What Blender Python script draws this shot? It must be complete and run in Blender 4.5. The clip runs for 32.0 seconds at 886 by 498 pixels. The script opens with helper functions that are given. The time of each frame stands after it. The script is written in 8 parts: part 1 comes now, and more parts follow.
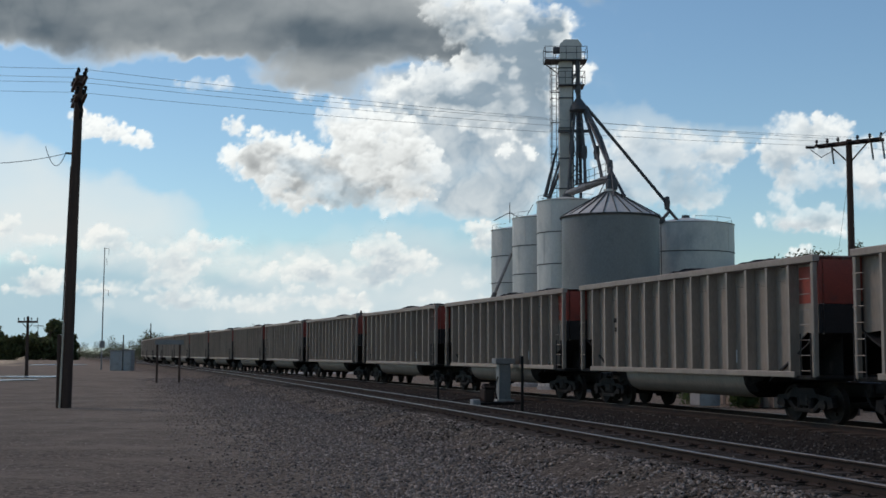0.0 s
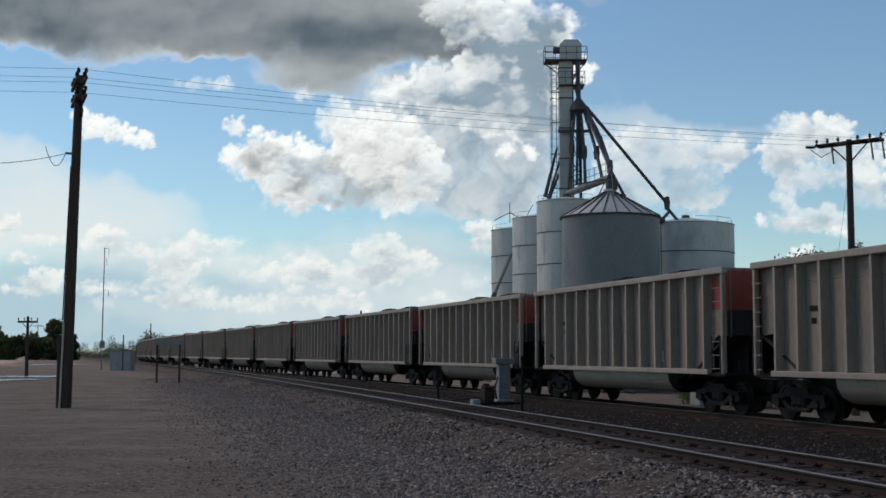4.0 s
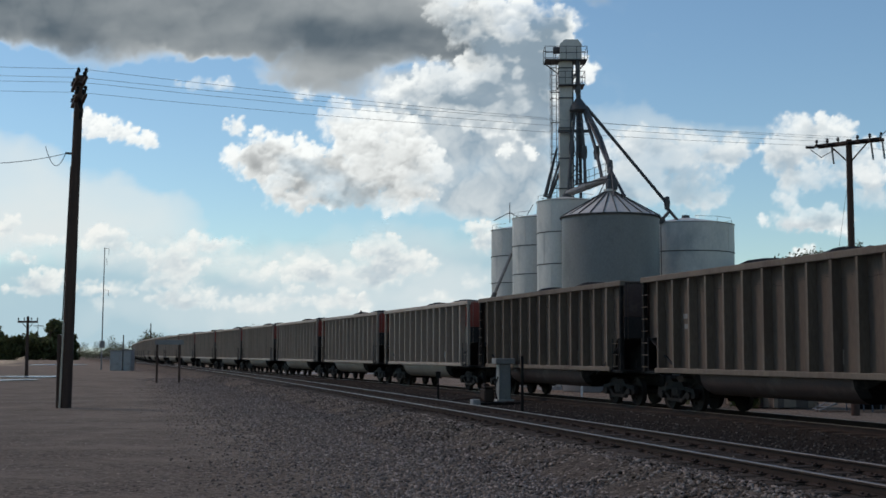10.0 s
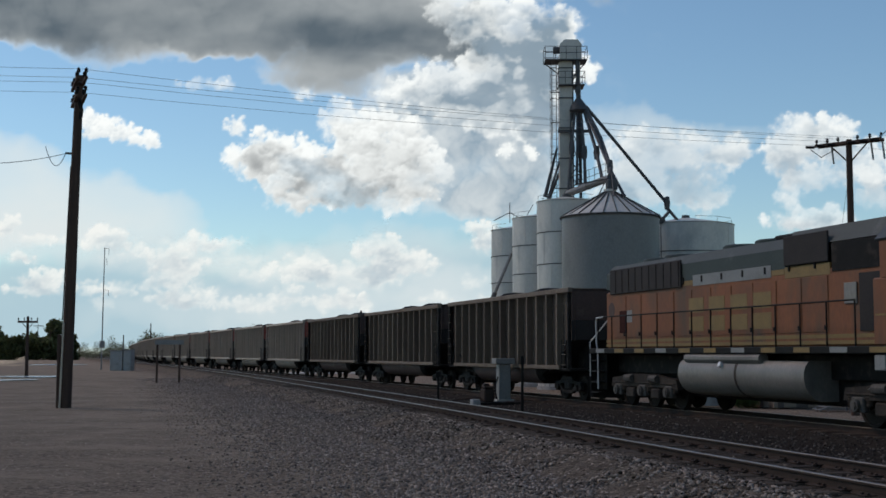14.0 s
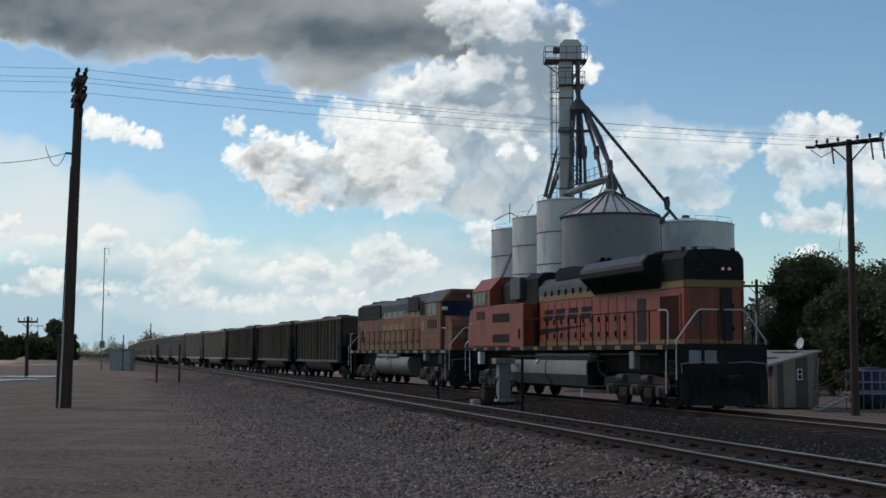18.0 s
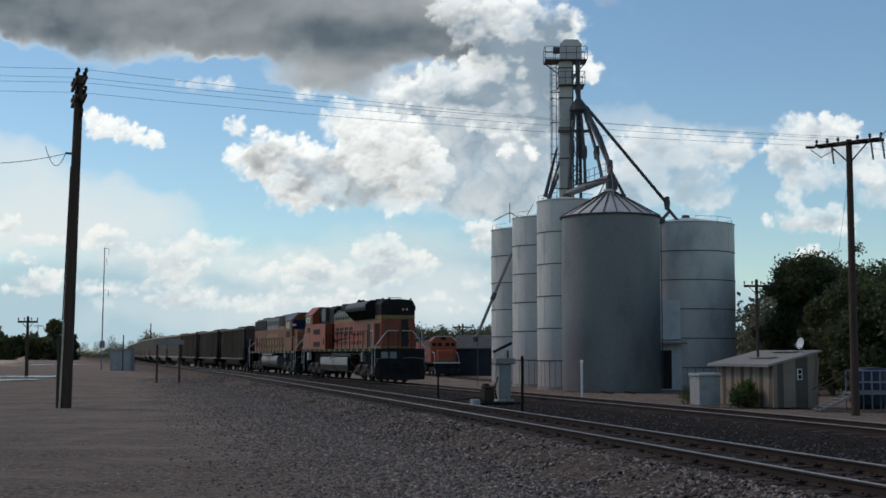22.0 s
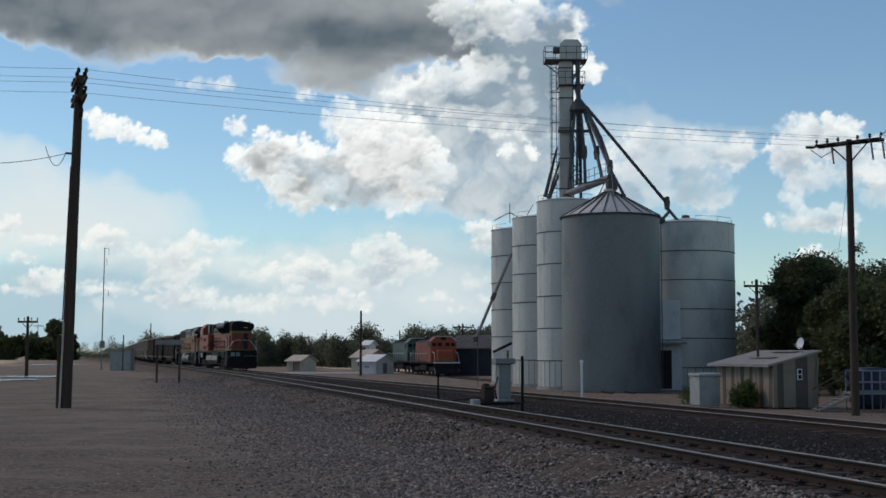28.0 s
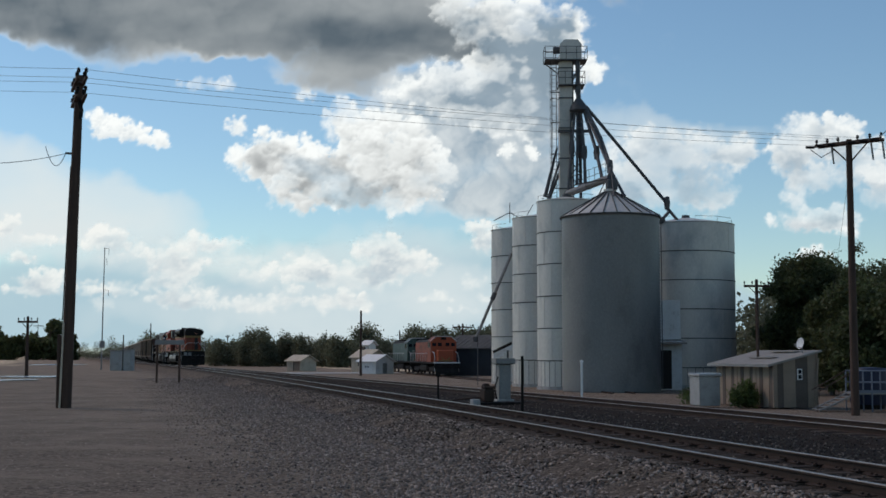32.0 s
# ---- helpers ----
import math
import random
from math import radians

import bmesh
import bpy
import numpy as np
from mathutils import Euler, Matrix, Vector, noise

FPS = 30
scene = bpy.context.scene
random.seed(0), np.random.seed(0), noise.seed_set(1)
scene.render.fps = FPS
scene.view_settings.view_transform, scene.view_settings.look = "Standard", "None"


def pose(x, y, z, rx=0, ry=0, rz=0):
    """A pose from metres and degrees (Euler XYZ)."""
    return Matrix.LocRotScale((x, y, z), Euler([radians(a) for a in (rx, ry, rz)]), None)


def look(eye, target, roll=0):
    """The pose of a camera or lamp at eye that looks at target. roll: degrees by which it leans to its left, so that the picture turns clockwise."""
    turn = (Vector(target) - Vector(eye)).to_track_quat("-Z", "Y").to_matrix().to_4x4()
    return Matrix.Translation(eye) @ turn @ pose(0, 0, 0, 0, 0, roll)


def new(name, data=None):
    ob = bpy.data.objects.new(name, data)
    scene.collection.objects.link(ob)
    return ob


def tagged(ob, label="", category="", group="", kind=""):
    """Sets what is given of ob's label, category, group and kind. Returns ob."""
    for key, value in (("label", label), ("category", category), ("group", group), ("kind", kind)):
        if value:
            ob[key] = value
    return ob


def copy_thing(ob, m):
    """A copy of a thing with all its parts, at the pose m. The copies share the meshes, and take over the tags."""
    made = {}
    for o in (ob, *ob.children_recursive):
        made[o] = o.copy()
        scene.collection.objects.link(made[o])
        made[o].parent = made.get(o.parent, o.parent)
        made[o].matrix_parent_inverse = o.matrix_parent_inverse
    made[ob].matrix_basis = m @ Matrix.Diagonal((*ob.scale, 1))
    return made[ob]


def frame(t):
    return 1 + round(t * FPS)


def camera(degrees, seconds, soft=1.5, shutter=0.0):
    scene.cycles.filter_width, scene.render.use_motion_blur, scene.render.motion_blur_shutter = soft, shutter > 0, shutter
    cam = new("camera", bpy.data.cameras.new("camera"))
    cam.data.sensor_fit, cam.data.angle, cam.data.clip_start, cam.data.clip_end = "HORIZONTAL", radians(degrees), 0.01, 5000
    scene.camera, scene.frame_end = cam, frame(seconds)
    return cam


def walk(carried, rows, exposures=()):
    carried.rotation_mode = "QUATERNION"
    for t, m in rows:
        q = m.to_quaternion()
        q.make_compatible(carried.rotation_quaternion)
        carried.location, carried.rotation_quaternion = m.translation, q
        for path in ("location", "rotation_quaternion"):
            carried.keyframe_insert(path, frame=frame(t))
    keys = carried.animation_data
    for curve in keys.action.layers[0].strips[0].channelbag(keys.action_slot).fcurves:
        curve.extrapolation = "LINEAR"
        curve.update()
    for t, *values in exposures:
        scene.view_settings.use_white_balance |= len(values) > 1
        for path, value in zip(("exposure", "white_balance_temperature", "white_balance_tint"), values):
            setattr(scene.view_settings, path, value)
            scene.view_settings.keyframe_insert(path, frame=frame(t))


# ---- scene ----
cam = camera(39.21, 32.0, soft=1.6)
EYE = 1.509
VIEW = pose(0, 0, EYE, 94.812, -0.087, 0)
walk(cam, [(0.0, VIEW), (32.0, VIEW)], exposures=[(0.0, 0.0), (32.0, 0.0)])

# ---- daylight ----
SUN_AZ, SUN_EL = -62.0, 46.0          # degrees from the line of sight (left is negative), and above the horizon
world = bpy.data.worlds.new("sky")
scene.world = world
world.use_nodes = True
wn = world.node_tree.nodes
sky = wn.new("ShaderNodeTexSky")
sky.sky_type = "NISHITA"
sky.sun_disc = False
sky.sun_elevation = radians(SUN_EL)
sky.sun_rotation = radians(SUN_AZ)
sky.air_density, sky.dust_density, sky.ozone_density = 1.0, 0.2, 1.6
wn["Background"].inputs["Strength"].default_value = 0.108
tint = wn.new("ShaderNodeMix")
tint.data_type, tint.blend_type = "RGBA", "MULTIPLY"
tint.inputs[0].default_value = 1.0
tint.inputs[7].default_value = (0.86, 0.985, 1.0, 1)
world.node_tree.links.new(sky.outputs[0], tint.inputs[6])
world.node_tree.links.new(tint.outputs[2], wn["Background"].inputs["Color"])

sun = new("sun", bpy.data.lights.new("sun", "SUN"))
sun.data.energy, sun.data.angle, sun.data.color = 1.75, radians(12), (1.0, 0.79, 0.68)
_a, _e = radians(SUN_AZ), radians(SUN_EL)
sun.matrix_world = look((0, 0, 60), (-math.sin(_a) * math.cos(_e) * 50, -math.cos(_a) * math.cos(_e) * 50, 60 - math.sin(_e) * 50))


# ---- materials ----
def mat(name, a, b=None, rough=0.7, metal=0.0, scale=4.0, fine=40.0, bump=0.15, depth=0.02, stain=None, stain_at=0.6, stain_scale=1.2, stretch=(1, 1, 1), vary=0.0, island=False, spec=0.4, skew=1.0):
    """A surface of two tones at two scales, with relief, optional stains, and tone varied from piece to piece."""
    m = bpy.data.materials.new(name)
    m.use_nodes = True
    n, l = m.node_tree.nodes, m.node_tree.links
    bs = n["Principled BSDF"]
    b = b or tuple(c * 0.7 for c in a)
    tc = n.new("ShaderNodeTexCoord")
    mp = n.new("ShaderNodeMapping")
    mp.inputs["Scale"].default_value = stretch
    l.new(tc.outputs["Object"], mp.inputs[0])
    big = n.new("ShaderNodeTexNoise")
    big.inputs["Scale"].default_value, big.inputs["Detail"].default_value = scale, 5
    small = n.new("ShaderNodeTexNoise")
    small.inputs["Scale"].default_value, small.inputs["Detail"].default_value = fine, 3
    l.new(mp.outputs[0], big.inputs["Vector"])
    l.new(mp.outputs[0], small.inputs["Vector"])
    add = n.new("ShaderNodeMath")
    add.operation = "MULTIPLY_ADD"
    add.inputs[1].default_value = 0.5
    l.new(small.outputs["Fac"], add.inputs[0])
    half = n.new("ShaderNodeMath")
    half.operation = "MULTIPLY"
    half.inputs[1].default_value = 0.5
    l.new(big.outputs["Fac"], half.inputs[0])
    l.new(half.outputs[0], add.inputs[2])
    ramp = n.new("ShaderNodeMapRange")
    ramp.inputs[1].default_value, ramp.inputs[2].default_value = 0.36, 0.64
    l.new(add.outputs[0], ramp.inputs[0])
    mix = n.new("ShaderNodeMix")
    mix.data_type = "RGBA"
    mix.inputs[6].default_value, mix.inputs[7].default_value = (*a, 1), (*b, 1)
    l.new(ramp.outputs[0], mix.inputs[0])
    out = mix.outputs[2]
    if stain:
        st = n.new("ShaderNodeTexNoise")
        st.inputs["Scale"].default_value, st.inputs["Detail"].default_value, st.inputs["Roughness"].default_value = stain_scale, 8, 0.65
        l.new(mp.outputs[0], st.inputs["Vector"])
        sr = n.new("ShaderNodeMapRange")
        sr.inputs[1].default_value, sr.inputs[2].default_value = stain_at - 0.08, stain_at + 0.12
        l.new(st.outputs["Fac"], sr.inputs[0])
        m2 = n.new("ShaderNodeMix")
        m2.data_type = "RGBA"
        l.new(sr.outputs[0], m2.inputs[0])
        l.new(out, m2.inputs[6])
        m2.inputs[7].default_value = (*stain, 1)
        out = m2.outputs[2]
    if vary:
        if island:
            src = n.new("ShaderNodeNewGeometry").outputs["Random Per Island"]
        else:
            src = n.new("ShaderNodeObjectInfo").outputs["Random"]
        vr = n.new("ShaderNodeMapRange")
        vr.inputs[3].default_value, vr.inputs[4].default_value = 1 - vary, 1 + vary * skew
        pw = n.new("ShaderNodeMath")
        pw.operation = "POWER"
        pw.inputs[1].default_value = skew
        l.new(src, pw.inputs[0])
        l.new(pw.outputs[0], vr.inputs[0])
        hs = n.new("ShaderNodeHueSaturation")
        l.new(vr.outputs[0], hs.inputs["Value"])
        l.new(out, hs.inputs["Color"])
        out = hs.outputs[0]
    l.new(out, bs.inputs["Base Color"])
    bs.inputs["Roughness"].default_value, bs.inputs["Metallic"].default_value = rough, metal
    bs.inputs["Specular IOR Level"].default_value = spec
    if bump:
        bp = n.new("ShaderNodeBump")
        bp.inputs["Strength"].default_value, bp.inputs["Distance"].default_value = bump, depth
        l.new(add.outputs[0], bp.inputs["Height"])
        l.new(bp.outputs[0], bs.inputs["Normal"])
    return m


def glow(name, color, strength):
    m = bpy.data.materials.new(name)
    m.use_nodes = True
    bs = m.node_tree.nodes["Principled BSDF"]
    bs.inputs["Base Color"].default_value = (*color, 1)
    bs.inputs["Emission Color"].default_value = (*color, 1)
    bs.inputs["Emission Strength"].default_value = strength
    return m


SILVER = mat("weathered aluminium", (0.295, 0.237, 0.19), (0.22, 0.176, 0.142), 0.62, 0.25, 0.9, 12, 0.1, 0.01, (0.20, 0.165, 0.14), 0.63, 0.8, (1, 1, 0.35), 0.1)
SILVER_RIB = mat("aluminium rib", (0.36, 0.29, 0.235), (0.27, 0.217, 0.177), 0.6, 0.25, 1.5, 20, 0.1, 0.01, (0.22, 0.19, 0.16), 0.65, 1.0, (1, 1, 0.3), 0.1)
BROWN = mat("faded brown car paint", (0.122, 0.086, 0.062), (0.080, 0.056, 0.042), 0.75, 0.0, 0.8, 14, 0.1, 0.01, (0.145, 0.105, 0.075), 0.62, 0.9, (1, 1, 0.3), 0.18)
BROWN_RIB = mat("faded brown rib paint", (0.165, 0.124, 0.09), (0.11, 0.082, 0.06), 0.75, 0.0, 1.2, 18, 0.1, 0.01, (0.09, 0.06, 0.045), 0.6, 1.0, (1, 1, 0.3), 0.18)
BROWN_TUB = mat("brown tub paint", (0.085, 0.05, 0.04), (0.06, 0.036, 0.03), 0.75, 0.0, 1.0, 16, 0.1, 0.01, (0.12, 0.09, 0.07), 0.63, 1.2)
RED = mat("faded red paint", (0.32, 0.055, 0.032), (0.21, 0.042, 0.026), 0.6, 0.0, 2.0, 20, 0.08, 0.01, (0.14, 0.05, 0.04), 0.62, 2.0)
DARK_END = mat("sooty end steel", (0.03, 0.024, 0.022), (0.018, 0.015, 0.014), 0.85, 0.0, 2, 20, 0.1, 0.01)
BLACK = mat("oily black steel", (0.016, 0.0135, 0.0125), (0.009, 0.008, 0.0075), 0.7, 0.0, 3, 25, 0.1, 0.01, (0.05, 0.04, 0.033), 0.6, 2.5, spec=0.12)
COAL = mat("coal", (0.014, 0.014, 0.015), (0.006, 0.006, 0.007), 0.95, 0.0, 3, 16, 0.6, 0.05, spec=0.08)
RAIL_TOP = mat("worn rail head", (0.32, 0.268, 0.23), (0.20, 0.165, 0.14), 0.36, 1.0, 1.0, 30, 0.03, 0.002)
RAIL_WEB = mat("rusty rail web", (0.055, 0.037, 0.029), (0.033, 0.024, 0.02), 0.85, 0.0, 3, 30, 0.2, 0.005, spec=0.12)
TIE = mat("weathered oak sleeper", (0.088, 0.064, 0.048), (0.05, 0.037, 0.029), 0.9, 0.0, 3, 30, 0.5, 0.02, stretch=(0.3, 2, 2), vary=0.3, spec=0.12)
STEEL_GREY = mat("grey painted steel", (0.24, 0.235, 0.225), (0.18, 0.175, 0.168), 0.6, 0.1, 1.5, 14, 0.08, 0.01, (0.16, 0.14, 0.12), 0.64, 1.5)
POLE = mat("creosoted pole wood", (0.085, 0.05, 0.036), (0.04, 0.025, 0.019), 0.9, 0.0, 2, 30, 0.5, 0.02, stretch=(4, 4, 0.25))
WIRE = mat("dull cable", (0.26, 0.27, 0.28), None, 0.5, 0.3, 4, 40, 0)
GALV = mat("galvanised bin steel", (0.60, 0.565, 0.515), (0.495, 0.465, 0.425), 0.5, 0.25, 0.5, 9, 0.06, 0.01, (0.33, 0.33, 0.32), 0.62, 0.35, (1, 1, 0.5), 0.05)
GALV_DARK = mat("old corrugated bin steel", (0.205, 0.20, 0.193), (0.155, 0.152, 0.148), 0.5, 0.15, 0.5, 9, 0.05, 0.01, (0.08, 0.08, 0.078), 0.62, 0.3, (1, 1, 0.5))
BAND = mat("dark ring seam", (0.07, 0.07, 0.07), (0.045, 0.043, 0.04), 0.8, 0.0, 3, 20, 0.1, 0.01)
SPOUT = mat("dark spout steel", (0.10, 0.10, 0.105), (0.065, 0.064, 0.066), 0.6, 0.4, 2, 20, 0.1, 0.01, (0.12, 0.08, 0.06), 0.64, 1.5)
WHITE_WALL = mat("chalky white metal siding", (0.74, 0.72, 0.68), (0.64, 0.62, 0.58), 0.65, 0.0, 1, 12, 0.06, 0.01, (0.45, 0.43, 0.40), 0.66, 1.0)
BEIGE = mat("sun-bleached beige siding", (0.50, 0.43, 0.33), (0.40, 0.34, 0.26), 0.8, 0.0, 1.5, 16, 0.1, 0.01, (0.3, 0.25, 0.19), 0.64, 1.2)
TAN = mat("tan wall panel", (0.27, 0.205, 0.152), (0.205, 0.158, 0.118), 0.8, 0.0, 1.5, 16, 0.1, 0.01, (0.22, 0.18, 0.15), 0.64, 1.2)
BROWN_PANEL = mat("dark brown wall panel", (0.115, 0.09, 0.073), (0.08, 0.064, 0.053), 0.85, 0.0, 1.5, 16, 0.1, 0.01)
ROOF_GREY = mat("grey metal roof", (0.27, 0.25, 0.225), (0.21, 0.195, 0.177), 0.92, 0.0, 0.8, 14, 0.08, 0.01, (0.24, 0.21, 0.19), 0.62, 0.9)
CHARCOAL = mat("charcoal metal siding", (0.055, 0.06, 0.068), (0.04, 0.044, 0.05), 0.7, 0.1, 1, 12, 0.08, 0.01, spec=0.12)
SHED_ROOF = mat("dark grey metal roof", (0.10, 0.095, 0.088), (0.07, 0.066, 0.061), 0.7, 0.1, 1, 12, 0.08, 0.01, (0.15, 0.13, 0.11), 0.64, 0.9, spec=0.2)
CONCRETE = mat("pale concrete", (0.38, 0.37, 0.35), (0.30, 0.29, 0.275), 0.9, 0.0, 2, 30, 0.2, 0.01, (0.18, 0.17, 0.16), 0.6, 2)
ORANGE = mat("locomotive orange", (0.30, 0.053, 0.019), (0.21, 0.039, 0.016), 0.55, 0.0, 0.6, 12, 0.03, 0.005, (0.08, 0.03, 0.018), 0.58, 0.8, (1, 1, 0.4))
ORANGE_OLD = mat("faded locomotive orange", (0.235, 0.078, 0.026), (0.165, 0.056, 0.021), 0.65, 0.0, 0.6, 12, 0.03, 0.005, (0.10, 0.055, 0.03), 0.54, 0.8, (1, 1, 0.4))
ORANGE_DULL = mat("sun-dulled red-orange paint", (0.25, 0.058, 0.024), (0.17, 0.042, 0.02), 0.7, 0.0, 0.8, 12, 0.03, 0.005, (0.05, 0.025, 0.018), 0.55, 1.0)
ORANGE_RED = mat("red-orange locomotive paint", (0.36, 0.07, 0.022), (0.28, 0.055, 0.02), 0.5, 0.0, 0.8, 12, 0.03, 0.005, (0.22, 0.06, 0.03), 0.66, 1.0)
LOCO_BLACK = mat("locomotive black", (0.018, 0.0165, 0.0155), (0.011, 0.010, 0.0095), 0.65, 0.0, 1, 14, 0.04, 0.005, (0.03, 0.028, 0.026), 0.6, 1.2, spec=0.1)
LOCO_GREEN = mat("dark green locomotive paint", (0.030, 0.040, 0.036), (0.02, 0.028, 0.025), 0.6, 0.0, 1, 14, 0.04, 0.005, (0.11, 0.115, 0.11), 0.66, 0.7)
SEA_GREEN = mat("faded sea green paint", (0.05, 0.085, 0.07), (0.034, 0.06, 0.05), 0.6, 0.0, 1, 14, 0.04, 0.005, (0.15, 0.17, 0.155), 0.62, 1.0)
YELLOW = mat("yellow stripe paint", (0.235, 0.145, 0.042), (0.165, 0.103, 0.034), 0.6, 0.0, 2, 20, 0.02, 0.005, (0.2, 0.12, 0.04), 0.66, 1.5)
TANK = mat("dull silver tank paint", (0.23, 0.205, 0.18), (0.16, 0.142, 0.126), 0.5, 0.2, 0.8, 14, 0.05, 0.005, (0.14, 0.125, 0.11), 0.58, 1.0, (1, 1, 0.6))
LOCO_GREY = mat("dark grey roof paint and cowl sheen", (0.075, 0.075, 0.073), (0.05, 0.05, 0.049), 0.45, 0.0, 1, 14, 0.04, 0.005, (0.03, 0.03, 0.03), 0.6, 1.2, spec=0.2)
MAROON = mat("maroon for recess shade and primer", (0.055, 0.014, 0.010), (0.03, 0.009, 0.007), 0.8, 0.0, 1, 14, 0.04, 0.005, spec=0.1)
SCREEN_BLUE = mat("dark blue windscreen glass", (0.012, 0.02, 0.06), (0.008, 0.014, 0.04), 0.25, 0.0, 2, 10, 0, spec=0.12)
TRUCK = mat("grey-brown truck frame", (0.058, 0.045, 0.036), (0.025, 0.02, 0.017), 0.75, 0.1, 2, 16, 0.15, 0.01, (0.03, 0.027, 0.025), 0.55, 2.0, spec=0.12)
TRUCK_GREY = mat("dusty grey truck casting", (0.105, 0.093, 0.082), (0.06, 0.053, 0.047), 0.7, 0.1, 3, 18, 0.15, 0.01, (0.03, 0.027, 0.025), 0.6, 3.0, spec=0.2)
WHEEL = mat("dull wheel steel", (0.03, 0.023, 0.019), (0.016, 0.013, 0.011), 0.7, 0.2, 2, 20, 0.1, 0.01, spec=0.12)
RAILING = mat("pale handrail paint", (0.52, 0.51, 0.49), (0.42, 0.41, 0.40), 0.5, 0.1, 4, 30, 0)
CABINET_GREY = mat("pale weathered cabinet paint", (0.34, 0.335, 0.32), (0.26, 0.255, 0.245), 0.6, 0.0, 2, 18, 0.05, 0.005, (0.22, 0.2, 0.18), 0.62, 2.0)
RAIL_BLUE = mat("chalky blue rail paint", (0.16, 0.18, 0.22), (0.11, 0.125, 0.155), 0.6, 0.0, 4, 30, 0.05, 0.004)
GLASS = mat("dark window glass", (0.012, 0.014, 0.02), (0.008, 0.009, 0.014), 0.2, 0.0, 2, 10, 0, spec=0.12)
WHITE = mat("off-white paint", (0.72, 0.71, 0.69), (0.62, 0.61, 0.59), 0.6, 0.0, 3, 20, 0.03, 0.005, (0.4, 0.37, 0.34), 0.66, 3)
BLUE = mat("blue painted steel", (0.012, 0.02, 0.05), (0.009, 0.014, 0.035), 0.5, 0.0, 2, 16, 0.03, 0.005)
BARK = mat("bark", (0.10, 0.08, 0.062), (0.055, 0.043, 0.034), 0.9, 0.0, 3, 25, 0.6, 0.03, stretch=(3, 3, 0.4))
LEAF = mat("cottonwood leaves", (0.10, 0.118, 0.047), (0.056, 0.068, 0.027), 0.65, 0.0, 0.4, 3, 0, vary=0.35, island=True)
# paler and greyer than LEAF: the haze of distance is mixed into the colour
LEAF_FAR = mat("haze-paled distant foliage", (0.165, 0.172, 0.108), (0.10, 0.106, 0.066), 0.8, 0.0, 0.05, 0.4, 0, vary=0.3, island=True)
WEED = mat("weedy bush leaves", (0.10, 0.135, 0.04), (0.07, 0.10, 0.03), 0.7, 0.0, 1, 6, 0, vary=0.3, island=True)
for _m in (LEAF, LEAF_FAR, WEED):
    # leaves let half of the light through
    _n, _l = _m.node_tree.nodes, _m.node_tree.links
    _b = _n["Principled BSDF"]
    _t, _x = _n.new("ShaderNodeBsdfTranslucent"), _n.new("ShaderNodeMixShader")
    _x.inputs[0].default_value = 0.45
    _l.new(_b.inputs["Base Color"].links[0].from_socket, _t.inputs["Color"])
    _l.new(_b.outputs[0], _x.inputs[1])
    _l.new(_t.outputs[0], _x.inputs[2])
    _l.new(_x.outputs[0], _n["Material Output"].inputs["Surface"])
STONE = mat("crushed ballast stone", (0.285, 0.228, 0.19), (0.145, 0.115, 0.096), 0.9, 0.0, 12, 60, 0.3, 0.01, vary=0.5, island=True, skew=1.8, spec=0.06)
STONE_LOT = mat("dusty tan pebbles", (0.40, 0.32, 0.25), (0.27, 0.215, 0.165), 0.95, 0.0, 12, 60, 0.2, 0.01, vary=0.25, island=True, spec=0.06)
STONE_DARK = mat("coal-dusted ballast stone", (0.125, 0.104, 0.09), (0.042, 0.035, 0.031), 0.9, 0.0, 12, 60, 0.3, 0.01, vary=0.6, island=True, skew=1.6, spec=0.06)
STONE_MID = mat("oily ballast stone", (0.11, 0.086, 0.067), (0.048, 0.038, 0.031), 0.9, 0.0, 12, 60, 0.3, 0.01, vary=0.65, island=True, skew=2.6, spec=0.06)
WATER = mat("standing water", (0.05, 0.055, 0.06), (0.04, 0.043, 0.046), 0.26, 0.0, 0.6, 4, 0.5, 0.03, spec=0.9)
LAMP_RED = glow("lit marker lamp", (1.0, 0.25, 0.12), 2.0)
LAMP_WARM = glow("dim tail lamp", (1.0, 0.5, 0.42), 0.10)


